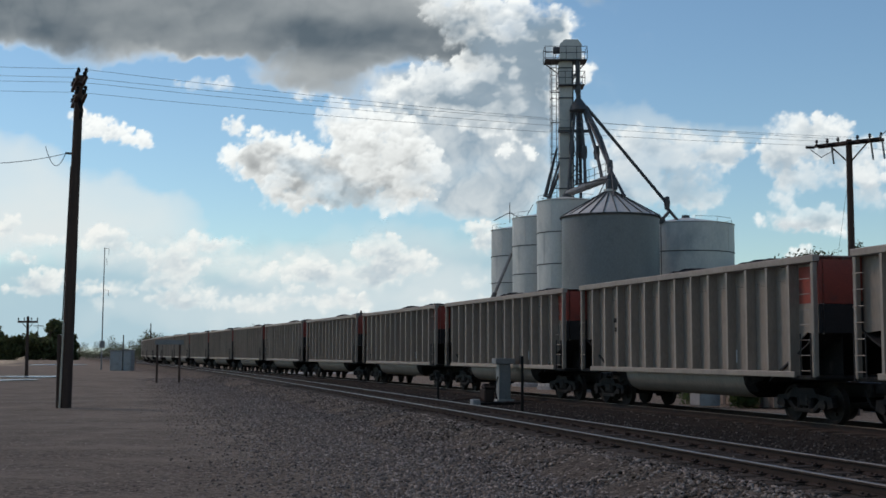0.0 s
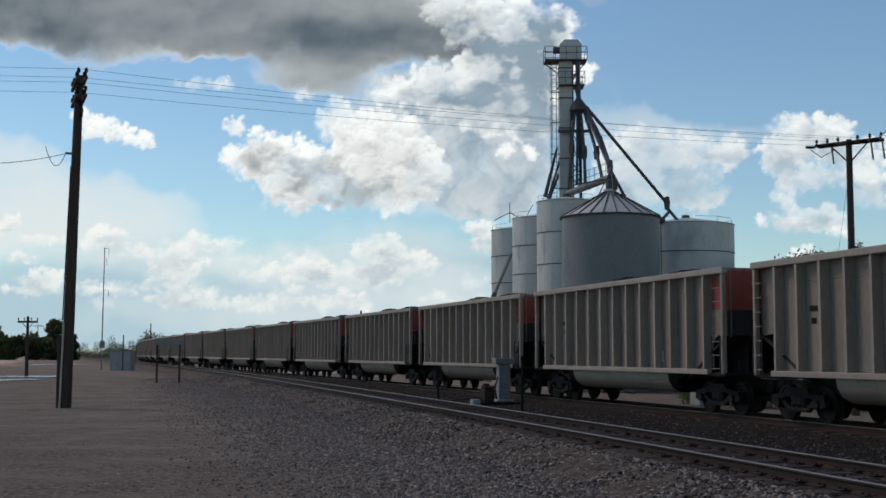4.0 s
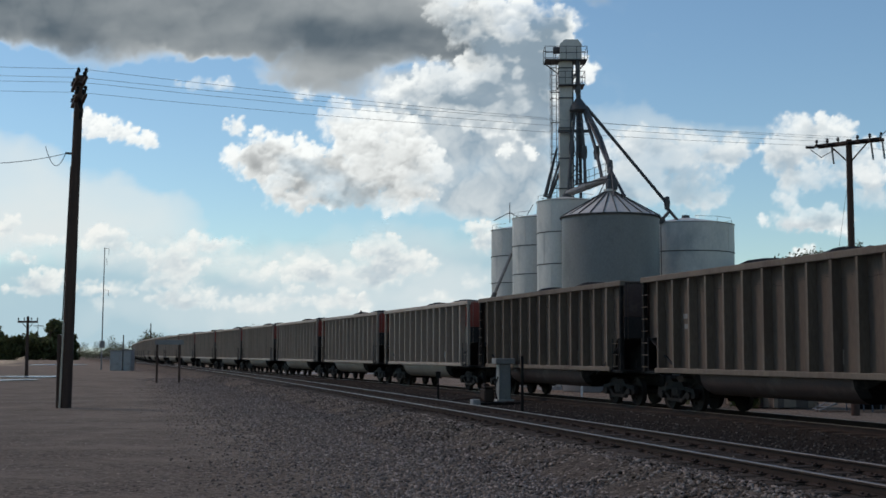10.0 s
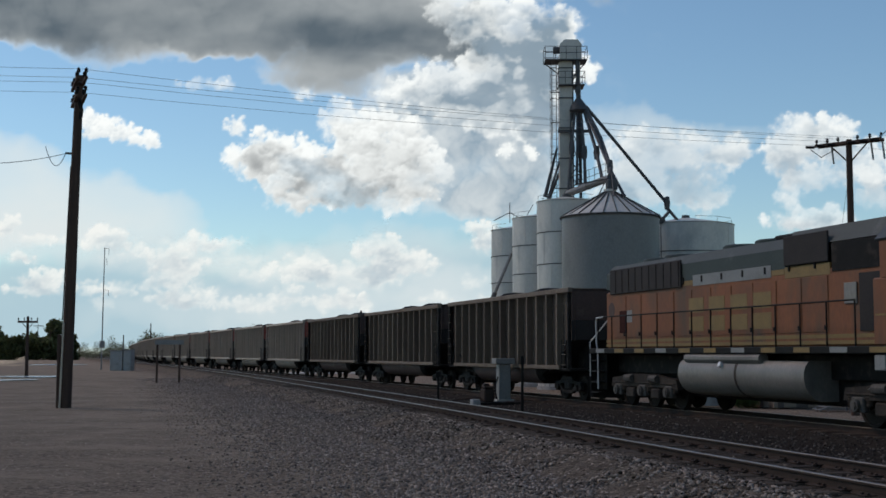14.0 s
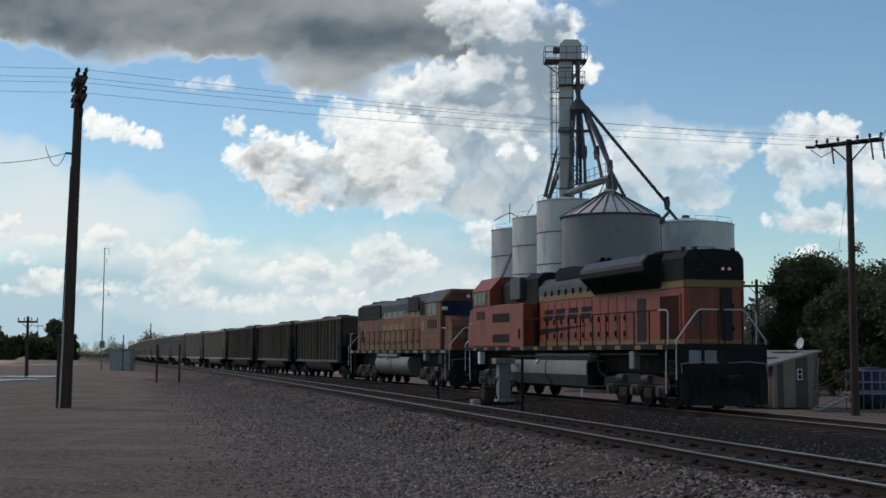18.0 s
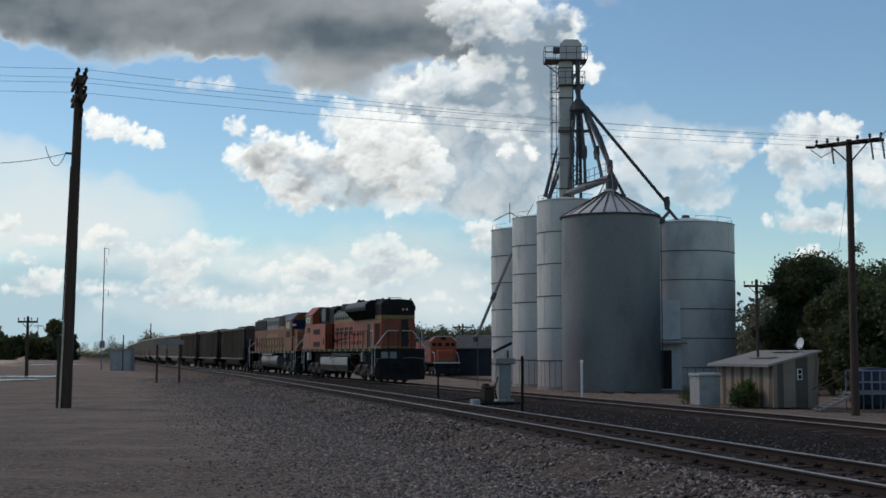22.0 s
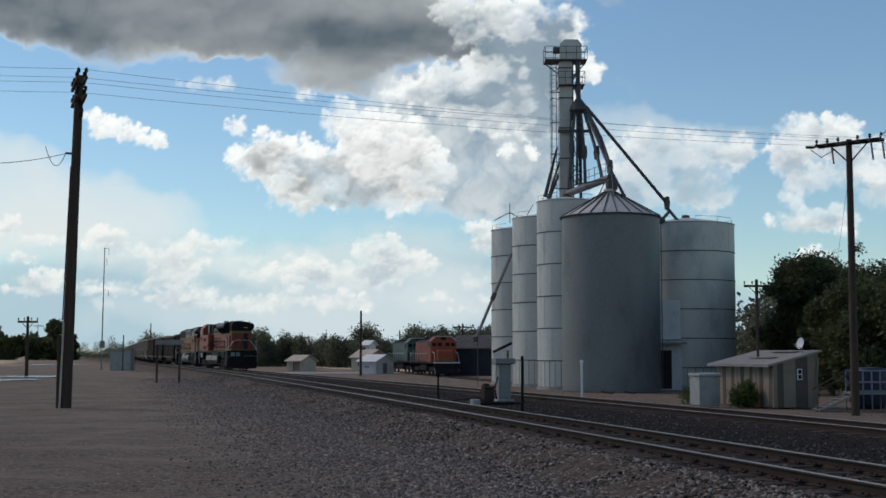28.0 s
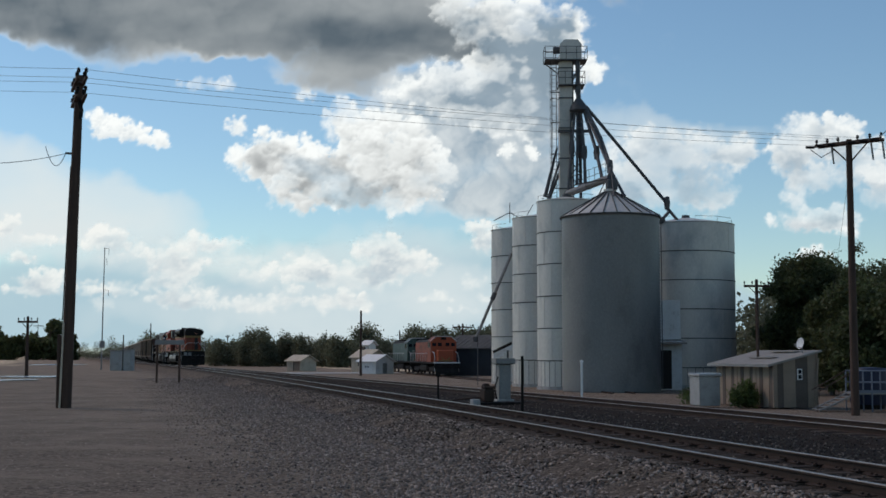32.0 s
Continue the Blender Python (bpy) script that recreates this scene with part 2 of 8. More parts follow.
# ---- mesh helpers ----
class Shape:
    """Vertices and faces gathered from simple solids."""

    def __init__(self):
        self.v, self.f = [], []

    def add(self, vs, fs):
        k = len(self.v)
        self.v += [tuple(v) for v in vs]
        self.f += [tuple(k + i for i in f) for f in fs]
        return self

    def box(self, x0, x1, y0, y1, z0, z1, b=0.0):
        if b <= 0:
            vs = [(x, y, z) for x in (x0, x1) for y in (y0, y1) for z in (z0, z1)]
            return self.add(vs, [(0, 1, 3, 2), (4, 6, 7, 5), (0, 4, 5, 1), (2, 3, 7, 6), (0, 2, 6, 4), (1, 5, 7, 3)])
        b = min(b, (x1 - x0) * 0.45, (y1 - y0) * 0.45, (z1 - z0) * 0.45)
        vs, idx = [], {}
        for i in (0, 1):
            for j in (0, 1):
                for k in (0, 1):
                    c = ((x0, x1)[i], (y0, y1)[j], (z0, z1)[k])
                    s = (1 - 2 * i, 1 - 2 * j, 1 - 2 * k)
                    for a in range(3):
                        idx[i, j, k, a] = len(vs)
                        vs.append(tuple(c[q] + (0 if q == a else s[q] * b) for q in range(3)))
        fs = []
        for a in range(3):
            o1, o2 = (a + 1) % 3, (a + 2) % 3
            for e in (0, 1):
                loop = []
                for p, q in ((0, 0), (1, 0), (1, 1), (0, 1)):
                    key = [0, 0, 0]
                    key[a], key[o1], key[o2] = e, p, q
                    loop.append(idx[key[0], key[1], key[2], a])
                fs.append(tuple(loop if e else loop[::-1]))
            for p in (0, 1):
                for q in (0, 1):
                    k0, k1 = [0, 0, 0], [0, 0, 0]
                    k0[a], k0[o1], k0[o2] = 0, p, q
                    k1[a], k1[o1], k1[o2] = 1, p, q
                    loop = [idx[(*k0, o1)], idx[(*k1, o1)], idx[(*k1, o2)], idx[(*k0, o2)]]
                    fs.append(tuple(loop if p == q else loop[::-1]))
        for i in (0, 1):
            for j in (0, 1):
                for k in (0, 1):
                    t = [idx[i, j, k, a] for a in range(3)]
                    fs.append(tuple(t if (i + j + k) % 2 else t[::-1]))
        return self.add(vs, fs)

    def prism(self, poly, axis, a0, a1):
        """A polygon (two coordinates each) swept along an axis: 'x' takes (y, z), 'y' takes (x, z), 'z' takes (x, y)."""
        n = len(poly)
        def put(p, a):
            return (a, p[0], p[1]) if axis == "x" else (p[0], a, p[1]) if axis == "y" else (p[0], p[1], a)
        vs = [put(p, a0) for p in poly] + [put(p, a1) for p in poly]
        fs = [tuple(range(n))[::-1], tuple(range(n, 2 * n))] + [(i, (i + 1) % n, n + (i + 1) % n, n + i) for i in range(n)]
        return self.add(vs, fs)

    def tube(self, pts, r, seg=8, r1=None, cap=True):
        pts = [Vector(p) for p in pts]
        n = len(pts)
        vs, fs = [], []
        side = None
        for i, p in enumerate(pts):
            d = (pts[min(i + 1, n - 1)] - pts[max(i - 1, 0)]).normalized()
            if side is None:
                side = d.orthogonal().normalized()
            side = (side - d * side.dot(d)).normalized()
            up = d.cross(side)
            rr = r if r1 is None else r + (r1 - r) * i / (n - 1)
            for k in range(seg):
                a = 2 * math.pi * k / seg
                vs.append(p + side * math.cos(a) * rr + up * math.sin(a) * rr)
        for i in range(n - 1):
            for k in range(seg):
                q = (k + 1) % seg
                fs.append((i * seg + k, i * seg + q, (i + 1) * seg + q, (i + 1) * seg + k))
        if cap:
            fs.append(tuple(range(seg))[::-1])
            fs.append(tuple((n - 1) * seg + k for k in range(seg)))
        return self.add(vs, fs)

    def lathe(self, prof, seg=32, c=(0, 0, 0), axis="z"):
        """Radius and height pairs turned about an axis."""
        vs, fs = [], []
        m = len(prof)
        for k in range(seg):
            a = 2 * math.pi * k / seg
            for r, h in prof:
                p = (r * math.cos(a), r * math.sin(a), h)
                p = p if axis == "z" else (p[0], p[2], p[1]) if axis == "y" else (p[2], p[0], p[1])
                vs.append((p[0] + c[0], p[1] + c[1], p[2] + c[2]))
        for k in range(seg):
            q = (k + 1) % seg
            for i in range(m - 1):
                f = (k * m + i, q * m + i, q * m + i + 1, k * m + i + 1)
                fs.append(f if axis != "y" else f[::-1])
        return self.add(vs, fs)

    def mesh(self, name, smooth=30):
        me = bpy.data.meshes.new(name)
        me.from_pydata(self.v, [], self.f)
        me.update()
        if smooth:
            me.shade_smooth()
            me.set_sharp_from_angle(angle=radians(smooth))
        return me


def part(name, shape, material, parent=None, label="", at=None):
    """One mesh object, under a thing or under a part."""
    me = shape if isinstance(shape, bpy.types.Mesh) else shape.mesh(name)
    if not me.materials:
        me.materials.append(material)
    ob = new(name, me)
    if parent is not None:
        ob.parent = parent
    if at is not None:
        ob.matrix_basis = at
    return tagged(ob, label)


def thing(name, label, category, m=None, group="", kind=""):
    ob = new(name)
    ob.empty_display_size = 0.5
    if m is not None:
        ob.matrix_basis = m
    return tagged(ob, label, category, group, kind)


# ---- the line of the tracks ----
TURN = 0.240113                        # heading of the line near the camera, radians to the left of the line of sight
DIRV, PERP = (-math.sin(TURN), math.cos(TURN)), (math.cos(TURN), math.sin(TURN))
OFF_A, OFF_B = 9.246, 17.691           # centre lines, metres to the right of the camera
K_A, K_B, K_B3 = 0.000407, 0.0013954, -1.0853e-05
S_FAR = 240.0
FAR_Z = -0.185                         # rail tops of the far track; those of the near one are zero


def bend(s, near):
    """How far a track has swung to the left at s metres along it, and the slope of that."""
    if near:
        e = np.clip(s, -30.0, 150.0)
        return K_A * e * e / 2 + K_A * e * (s - e), K_A * e
    e = np.clip(s, -30.0, S_FAR)
    slope = K_B * e + K_B3 * e * e / 2
    return K_B * e * e / 2 + K_B3 * e ** 3 / 6 + slope * (s - e), slope


def track(s, off, near=False):
    """The place on a track's line, off metres to its right, and its heading in degrees for pose()."""
    b, slope = bend(s, near)
    lat = (OFF_A if near else OFF_B) - b
    a = math.atan(slope)
    x = DIRV[0] * s + PERP[0] * lat
    y = DIRV[1] * s + PERP[1] * lat
    h = TURN + a
    return x + off * math.cos(h), y + off * math.sin(h), 90 + math.degrees(h)


def beside(x, y, near=False):
    """Metres to the right of a track's centre line."""
    s = x * DIRV[0] + y * DIRV[1]
    return x * PERP[0] + y * PERP[1] - (OFF_A if near else OFF_B) + bend(s, near)[0]


# ---- ground ----
def ground_height(x, y):
    """Height of the bare ground, rail tops being zero."""
    a, b = beside(x, y, True), beside(x, y)
    z = np.where(a < -4, -0.36, -0.46)
    z = np.where((a >= -4) & (a < -2.5), -0.36 - 0.10 * (a + 4) / 1.5, z)
    fall = np.clip((b - 2.5) / 6.0, 0, 1)
    z = z - 0.66 * fall * fall * (3 - 2 * fall)
    d = np.hypot(x, y)
    z = z + 0.035 * np.sin(x * 0.31 + 1.3 * np.sin(y * 0.17)) * np.cos(y * 0.23 + x * 0.07) * np.clip(d / 20, 0, 1) * (a < -4)
    return z


def spread(lo, hi, first, grow):
    """Steps from zero outwards that widen as they go."""
    up, x, d = [0.0], 0.0, first
    while x < hi:
        x += d
        d *= grow
        up.append(x)
    down, x, d = [], 0.0, first
    while x > lo:
        x -= d
        d *= grow
        down.append(x)
    return np.array(down[::-1] + up)


def grid_mesh(name, xs, ys, zf):
    X, Y = np.meshgrid(xs, ys)
    Z = zf(X, Y)
    n, m = len(xs), len(ys)
    co = np.stack([X, Y, Z], -1).reshape(-1, 3)
    i = (np.arange(m - 1)[:, None] * n + np.arange(n - 1)[None]).reshape(-1)
    fs = np.stack([i, i + 1, i + n + 1, i + n], 1)
    me = bpy.data.meshes.new(name)
    me.vertices.add(len(co))
    me.vertices.foreach_set("co", co.ravel())
    me.loops.add(fs.size)
    me.loops.foreach_set("vertex_index", fs.ravel())
    me.polygons.add(len(fs))
    me.polygons.foreach_set("loop_start", np.arange(len(fs)) * 4)
    me.update()
    me.validate()
    me.shade_smooth()
    return me, X.ravel(), Y.ravel()


def ground_material():
    """Grey gravel by the tracks, tan dirt on the lot, dry grass far off; the share of each comes with the ground."""
    m = bpy.data.materials.new("gravel and dirt")
    m.use_nodes = True
    n, l = m.node_tree.nodes, m.node_tree.links
    bs = n["Principled BSDF"]
    bs.inputs["Roughness"].default_value = 0.95
    bs.inputs["Specular IOR Level"].default_value = 0.04
    tc = n.new("ShaderNodeTexCoord")
    def noise_at(scale, detail=4, rough=0.6):
        t = n.new("ShaderNodeTexNoise")
        t.inputs["Scale"].default_value, t.inputs["Detail"].default_value, t.inputs["Roughness"].default_value = scale, detail, rough
        l.new(tc.outputs["Object"], t.inputs["Vector"])
        return t.outputs["Fac"]
    def span(src, a, b, lo=0.0, hi=1.0):
        t = n.new("ShaderNodeMapRange")
        t.inputs[1].default_value, t.inputs[2].default_value, t.inputs[3].default_value, t.inputs[4].default_value = a, b, lo, hi
        l.new(src, t.inputs[0])
        return t.outputs[0]
    def blend(f, a, b):
        t = n.new("ShaderNodeMix")
        t.data_type = "RGBA"
        l.new(f, t.inputs[0])
        for k, c in ((6, a), (7, b)):
            if isinstance(c, tuple):
                t.inputs[k].default_value = (*c, 1)
            else:
                l.new(c, t.inputs[k])
        return t.outputs[2]
    def calc(op, a, b):
        t = n.new("ShaderNodeMath")
        t.operation = op
        for k, c in ((0, a), (1, b)):
            if isinstance(c, float):
                t.inputs[k].default_value = c
            else:
                l.new(c, t.inputs[k])
        return t.outputs[0]
    vor = n.new("ShaderNodeTexVoronoi")
    vor.inputs["Scale"].default_value = 17
    l.new(tc.outputs["Object"], vor.inputs["Vector"])
    pebble = n.new("ShaderNodeSeparateColor")
    l.new(vor.outputs["Color"], pebble.inputs[0])
    grit = noise_at(30, 5, 0.75)
    patch, patch2 = noise_at(0.35, 5), noise_at(1.6, 5, 0.65)
    gravel = blend(span(calc("ADD", calc("MULTIPLY", pebble.outputs[0], 0.6), calc("MULTIPLY", grit, 0.4)), 0.2, 0.8), (0.10, 0.078, 0.061), (0.30, 0.235, 0.182))
    dirt = blend(span(calc("ADD", calc("MULTIPLY", calc("ADD", patch, patch2), 0.3), calc("MULTIPLY", grit, 0.4)), 0.38, 0.62), (0.145, 0.115, 0.089), (0.325, 0.260, 0.200))
    att = n.new("ShaderNodeAttribute")
    att.attribute_name = "lot"
    sep = n.new("ShaderNodeSeparateColor")
    l.new(att.outputs["Color"], sep.inputs[0])
    f = span(calc("ADD", sep.outputs[0], calc("MULTIPLY", calc("SUBTRACT", calc("ADD", calc("MULTIPLY", patch, 0.6), calc("MULTIPLY", patch2, 0.4)), 0.5), 4.0)), 0.2, 0.8)
    mixed = blend(f, gravel, dirt)
    grass = blend(span(patch2, 0.35, 0.65), (0.60, 0.49, 0.35), (0.44, 0.36, 0.24))
    g = span(calc("ADD", sep.outputs[1], calc("MULTIPLY", calc("SUBTRACT", patch, 0.5), 1.2)), 0.4, 0.6)
    mixed = blend(g, mixed, grass)
    dark = blend(sep.outputs[2], mixed, blend(span(grit, 0.3, 0.7), (0.012, 0.010, 0.009), (0.036, 0.030, 0.027)))
    l.new(dark, bs.inputs["Base Color"])
    bp = n.new("ShaderNodeBump")
    bp.inputs["Strength"].default_value, bp.inputs["Distance"].default_value = 0.8, 0.05
    l.new(calc("ADD", calc("MULTIPLY", vor.outputs["Distance"], 0.8), grit), bp.inputs["Height"])
    l.new(bp.outputs[0], bs.inputs["Normal"])
    return m


GROUND = ground_material()


def shares(me, X, Y):
    a, b = beside(X, Y, True), beside(X, Y)
    d = np.hypot(X, Y)
    lot = np.clip((-a - 2.5) / 6.0, 0, 1) * np.clip((d - 9) / 30, 0.25, 1)
    lot = np.where(b > 9, np.interp(d, [60, 130, 160], [0.1, 0.3, 0.75]), lot)
    far = np.clip((d - 140) / 60, 0, 1) * (np.clip((-a - 12) / 20, 0, 1) + (b > 30) * 0.7)
    coal = np.clip((a + 5.5) / 6, 0, 1) * np.clip((8 - b) / 3, 0, 1) * 0.96
    at = me.color_attributes.new("lot", "FLOAT_COLOR", "POINT")
    at.data.foreach_set("color", np.stack([lot, np.clip(far, 0, 1), coal, np.ones_like(lot)], 1).ravel())


_xs = spread(-4200, 4200, 0.45, 1.035)
_ys = spread(-300, 4600, 0.45, 1.03) + 22
_me, _X, _Y = grid_mesh("ground", _xs, _ys, ground_height)
shares(_me, _X, _Y)
_me.materials.append(GROUND)
ground = tagged(new("ground", _me), "grey gravel and tan dirt lot reaching the horizon", "ground", kind="structure")


def ballast_bed(name, near, s0, s1, label):
    """A raised bed of stone under a track."""
    prof = [(-3.3, -0.50), (-2.6, -0.40), (-1.75, -0.17), (-1.0, -0.15), (1.0, -0.15), (1.75, -0.17), (2.6, -0.40), (3.3, -0.52)]
    rnd = random.Random(5 if near else 6)
    sh = Shape()
    n = len(prof)
    vs, fs, s, rows = [], [], s0, 0
    while s < s1:
        for o, z in prof:
            x, y, _ = track(s, o + rnd.uniform(-0.12, 0.12), near)
            vs.append((x, y, z + rnd.uniform(-0.025, 0.02)))
        rows += 1
        s += 0.5 if s < 70 else 3.0
    for r in range(rows - 1):
        for k in range(n - 1):
            i = r * n + k
            fs.append((i, i + 1, i + n + 1, i + n))
    sh.add(vs, fs)
    me = sh.mesh(name, 0)
    me.shade_smooth()
    co = np.array(vs)
    at = me.color_attributes.new("lot", "FLOAT_COLOR", "POINT")
    c = np.zeros((len(co), 4))
    c[:, 3] = 1
    off = beside(co[:, 0], co[:, 1], near)
    c[:, 2] = 0.92 if not near else np.clip((off + 3.0) / 3.0, 0.35, 0.9)
    at.data.foreach_set("color", c.ravel())
    me.materials.append(GROUND)
    return tagged(new(name, me), label, "track bed", kind="structure")


bed_near = ballast_bed("track_bed_near", True, -25, 700, "grey crushed stone bed under the near track")
bed_far = ballast_bed("track_bed_far", False, -25, 700, "dark coal-dusted stone bed under the train's track")
bed_far.matrix_basis = pose(0, 0, FAR_Z)


# ---- rails ----
def rail(name, near, off, s0, s1, parent):
    """One steel rail: foot and web, with a bright running head."""
    prof = [(-0.07, -0.165), (0.07, -0.165), (0.07, -0.15), (0.012, -0.125), (0.012, -0.045), (0.036, -0.035), (0.036, -0.012), (-0.036, -0.012), (-0.036, -0.035), (-0.012, -0.045), (-0.012, -0.125), (-0.07, -0.15)]
    head = [(-0.034, -0.012), (0.034, -0.012), (0.034, -0.007), (0.028, 0.0), (-0.028, 0.0), (-0.034, -0.007)]
    made = []
    for nm, poly, mt in ((name, prof, RAIL_WEB), ("running_head", head, RAIL_TOP)):
        sh = Shape()
        n = len(poly)
        vs, fs, s, rows = [], [], s0, 0
        while s < s1:
            for o, z in poly:
                x, y, _ = track(s, off + o, near)
                vs.append((x, y, z))
            rows += 1
            s += 2.0 if s < 120 else 6.0
        for r in range(rows - 1):
            for k in range(n):
                i, j = r * n + k, r * n + (k + 1) % n
                fs.append((i, j, j + n, i + n))
        sh.add(vs, fs)
        made.append(part(nm, sh, mt, parent if not made else made[0], "" if not made else "bright worn running head"))
    return made[0]


track_near = thing("railway_track", "near empty railway track with bright worn rails", "railway track", kind="structure")
track_far = thing("railway_track", "railway track that carries the coal train", "railway track", pose(0, 0, FAR_Z), kind="structure")
for _o in (-0.7525, 0.7525):
    rail("rail", True, _o, -25, 500, track_near)
    rail("rail", False, _o, -25, 620, track_far)


# ---- stones ----
def stones(name, count, seed, region, label, material=STONE):
    """Loose crushed stone, one island of mesh a stone."""
    rs = np.random.RandomState(seed)
    g = (1 + 5 ** 0.5) / 2
    ico = np.array([(-1, g, 0), (1, g, 0), (-1, -g, 0), (1, -g, 0), (0, -1, g), (0, 1, g), (0, -1, -g), (0, 1, -g), (g, 0, -1), (g, 0, 1), (-g, 0, -1), (-g, 0, 1)]) / 1.9
    tri = np.array([(0, 11, 5), (0, 5, 1), (0, 1, 7), (0, 7, 10), (0, 10, 11), (1, 5, 9), (5, 11, 4), (11, 10, 2), (10, 7, 6), (7, 1, 8),
                    (3, 9, 4), (3, 4, 2), (3, 2, 6), (3, 6, 8), (3, 8, 9), (4, 9, 5), (2, 4, 11), (6, 2, 10), (8, 6, 7), (9, 8, 1)])
    x, y, z, size = region(rs, count)
    n = len(x)
    sc = size[:, None] * rs.uniform(0.6, 1.35, (n, 3)) * np.array([1, 1, 0.75])
    v = ico[None] * (1 + rs.uniform(-0.3, 0.3, (n, 12, 1))) * sc[:, None]
    a = rs.uniform(0, 6.28, n)
    c, s = np.cos(a)[:, None], np.sin(a)[:, None]
    co = np.stack([v[..., 0] * c - v[..., 1] * s + x[:, None], v[..., 0] * s + v[..., 1] * c + y[:, None], v[..., 2] + z[:, None]], -1)
    fs = (tri[None] + (np.arange(n) * 12)[:, None, None]).reshape(-1, 3)
    me = bpy.data.meshes.new(name)
    me.vertices.add(n * 12)
    me.vertices.foreach_set("co", co.ravel())
    me.loops.add(fs.size)
    me.loops.foreach_set("vertex_index", fs.ravel())
    me.polygons.add(len(fs))
    me.polygons.foreach_set("loop_start", np.arange(len(fs)) * 3)
    me.update()
    me.validate()
    me.materials.append(material)
    return tagged(new(name, me), label, "gravel", kind="stuff")


def bed_height(a):
    return np.interp(np.abs(a), [0, 1.0, 1.75, 2.6, 3.3], [-0.15, -0.15, -0.17, -0.40, -0.50])


def by_near_track(rs, count):
    s = 9 + 88 * rs.rand(count) ** 2.2
    a = np.where(rs.rand(count) < 0.55, -1.3 - 6.5 * rs.rand(count) ** 1.3, -1.2 - 5 * np.sqrt(rs.rand(count)))
    a = a + np.where(a < -3, rs.normal(0, 0.7, count), 0)
    lat = OFF_A - bend(s, True)[0] + a
    x, y = DIRV[0] * s + PERP[0] * lat, DIRV[1] * s + PERP[1] * lat
    z = np.maximum(bed_height(a), ground_height(x, y))
    keep = (np.abs(np.abs(a) - 0.7525) > 0.14)
    z = np.where(np.abs(a) < 1.35, z - 0.02, z)
    return x[keep], y[keep], z[keep] + 0.003, (rs.uniform(0.014, 0.040, count) * np.clip(1.15 + a * 0.05, 0.6, 1))[keep]


def between_near_rails(rs, count):
    s = 9 + 88 * rs.rand(count) ** 2.0
    a = rs.uniform(-1.3, 3.2, count)
    a = np.where(rs.rand(count) < 0.22, -1.0 - np.abs(rs.normal(0, 1.3, count)), a)
    lat = OFF_A - bend(s, True)[0] + a
    x, y = DIRV[0] * s + PERP[0] * lat, DIRV[1] * s + PERP[1] * lat
    z = np.maximum(bed_height(a), ground_height(x, y))
    keep = (np.abs(np.abs(a) - 0.7525) > 0.14)
    z = np.where(np.abs(a) < 1.35, z - 0.02, z)
    return x[keep], y[keep], z[keep] + 0.003, rs.uniform(0.018, 0.042, count)[keep]


def on_the_lot(rs, count):
    s = 10 + 50 * rs.rand(count) ** 2.0
    a = -4.0 - 11 * rs.rand(count) ** 1.6
    lat = OFF_A - bend(s, True)[0] + a
    x, y = DIRV[0] * s + PERP[0] * lat, DIRV[1] * s + PERP[1] * lat
    patchy = np.sin(x * 0.9 + np.sin(y * 0.6) * 2) * np.cos(y * 0.5 + x * 0.3) + rs.rand(count) * 1.2
    keep = patchy > 0.15
    return x[keep], y[keep], ground_height(x, y)[keep] + 0.0, rs.uniform(0.008, 0.02, count)[keep]


def by_far_track(rs, count):
    s = 14 + 90 * rs.rand(count) ** 1.7
    a = rs.uniform(-5.2, 3.0, count)
    lat = OFF_B - bend(s, False)[0] + a
    x, y = DIRV[0] * s + PERP[0] * lat, DIRV[1] * s + PERP[1] * lat
    z = np.where(np.abs(a) < 3.3, np.maximum(bed_height(a) + FAR_Z, ground_height(x, y)), ground_height(x, y))
    keep = (np.abs(np.abs(a) - 0.7525) > 0.14) & (np.abs(a) > 1.3) & (beside(x, y, True) > 1.9)
    return x[keep], y[keep], z[keep] + 0.01, rs.uniform(0.016, 0.036, count)[keep]


ballast_stones = stones("ballast_stones", 54000, 11, by_near_track, "loose grey-brown crushed stones beside the near track")
stones_mid = stones("ballast_stones", 15000, 14, between_near_rails, "oily dark crushed stones between the near rails", STONE_MID)
lot_stones = stones("gravel_stones", 12000, 12, on_the_lot, "scattered small tan stones on the dirt lot", STONE_LOT)
stones_far = stones("ballast_stones", 15000, 13, by_far_track, "dark dusty crushed stones between the tracks", STONE_DARK)


# ---- coal cars ----
def wheelset(parent, x, r, gauge=0.7525):
    """An axle with two wheels; its offset sits in the parent inverse, so that all wheelsets turn alike."""
    sh = Shape()
    for s in (-1, 1):
        y = s * gauge
        prof = [(0.05, 0.075), (0.13, 0.08), (0.16, 0.05), (r - 0.09, 0.035), (r - 0.07, 0.065), (r, 0.06), (r + 0.002, -0.05), (r + 0.028, -0.062), (r + 0.026, -0.085), (r - 0.07, -0.085), (0.16, -0.05), (0.10, -0.07)]
        sh.lathe([(q, y + s * h) for q, h in prof][::s], 20, (0, 0, 0), "y")
    sh.tube([(0, -0.98, 0), (0, 0.98, 0)], 0.075, 8)
    for k in range(3):
        a = k * 2.094
        sh.tube([(0.23 * math.cos(a), 0.86, 0.23 * math.sin(a)), (0.23 * math.cos(a), 0.77, 0.23 * math.sin(a))], 0.045, 6)
    ob = part("wheelset", sh, WHEEL, parent)
    ob.matrix_parent_inverse = Matrix.Translation((x, 0, r))
    return ob


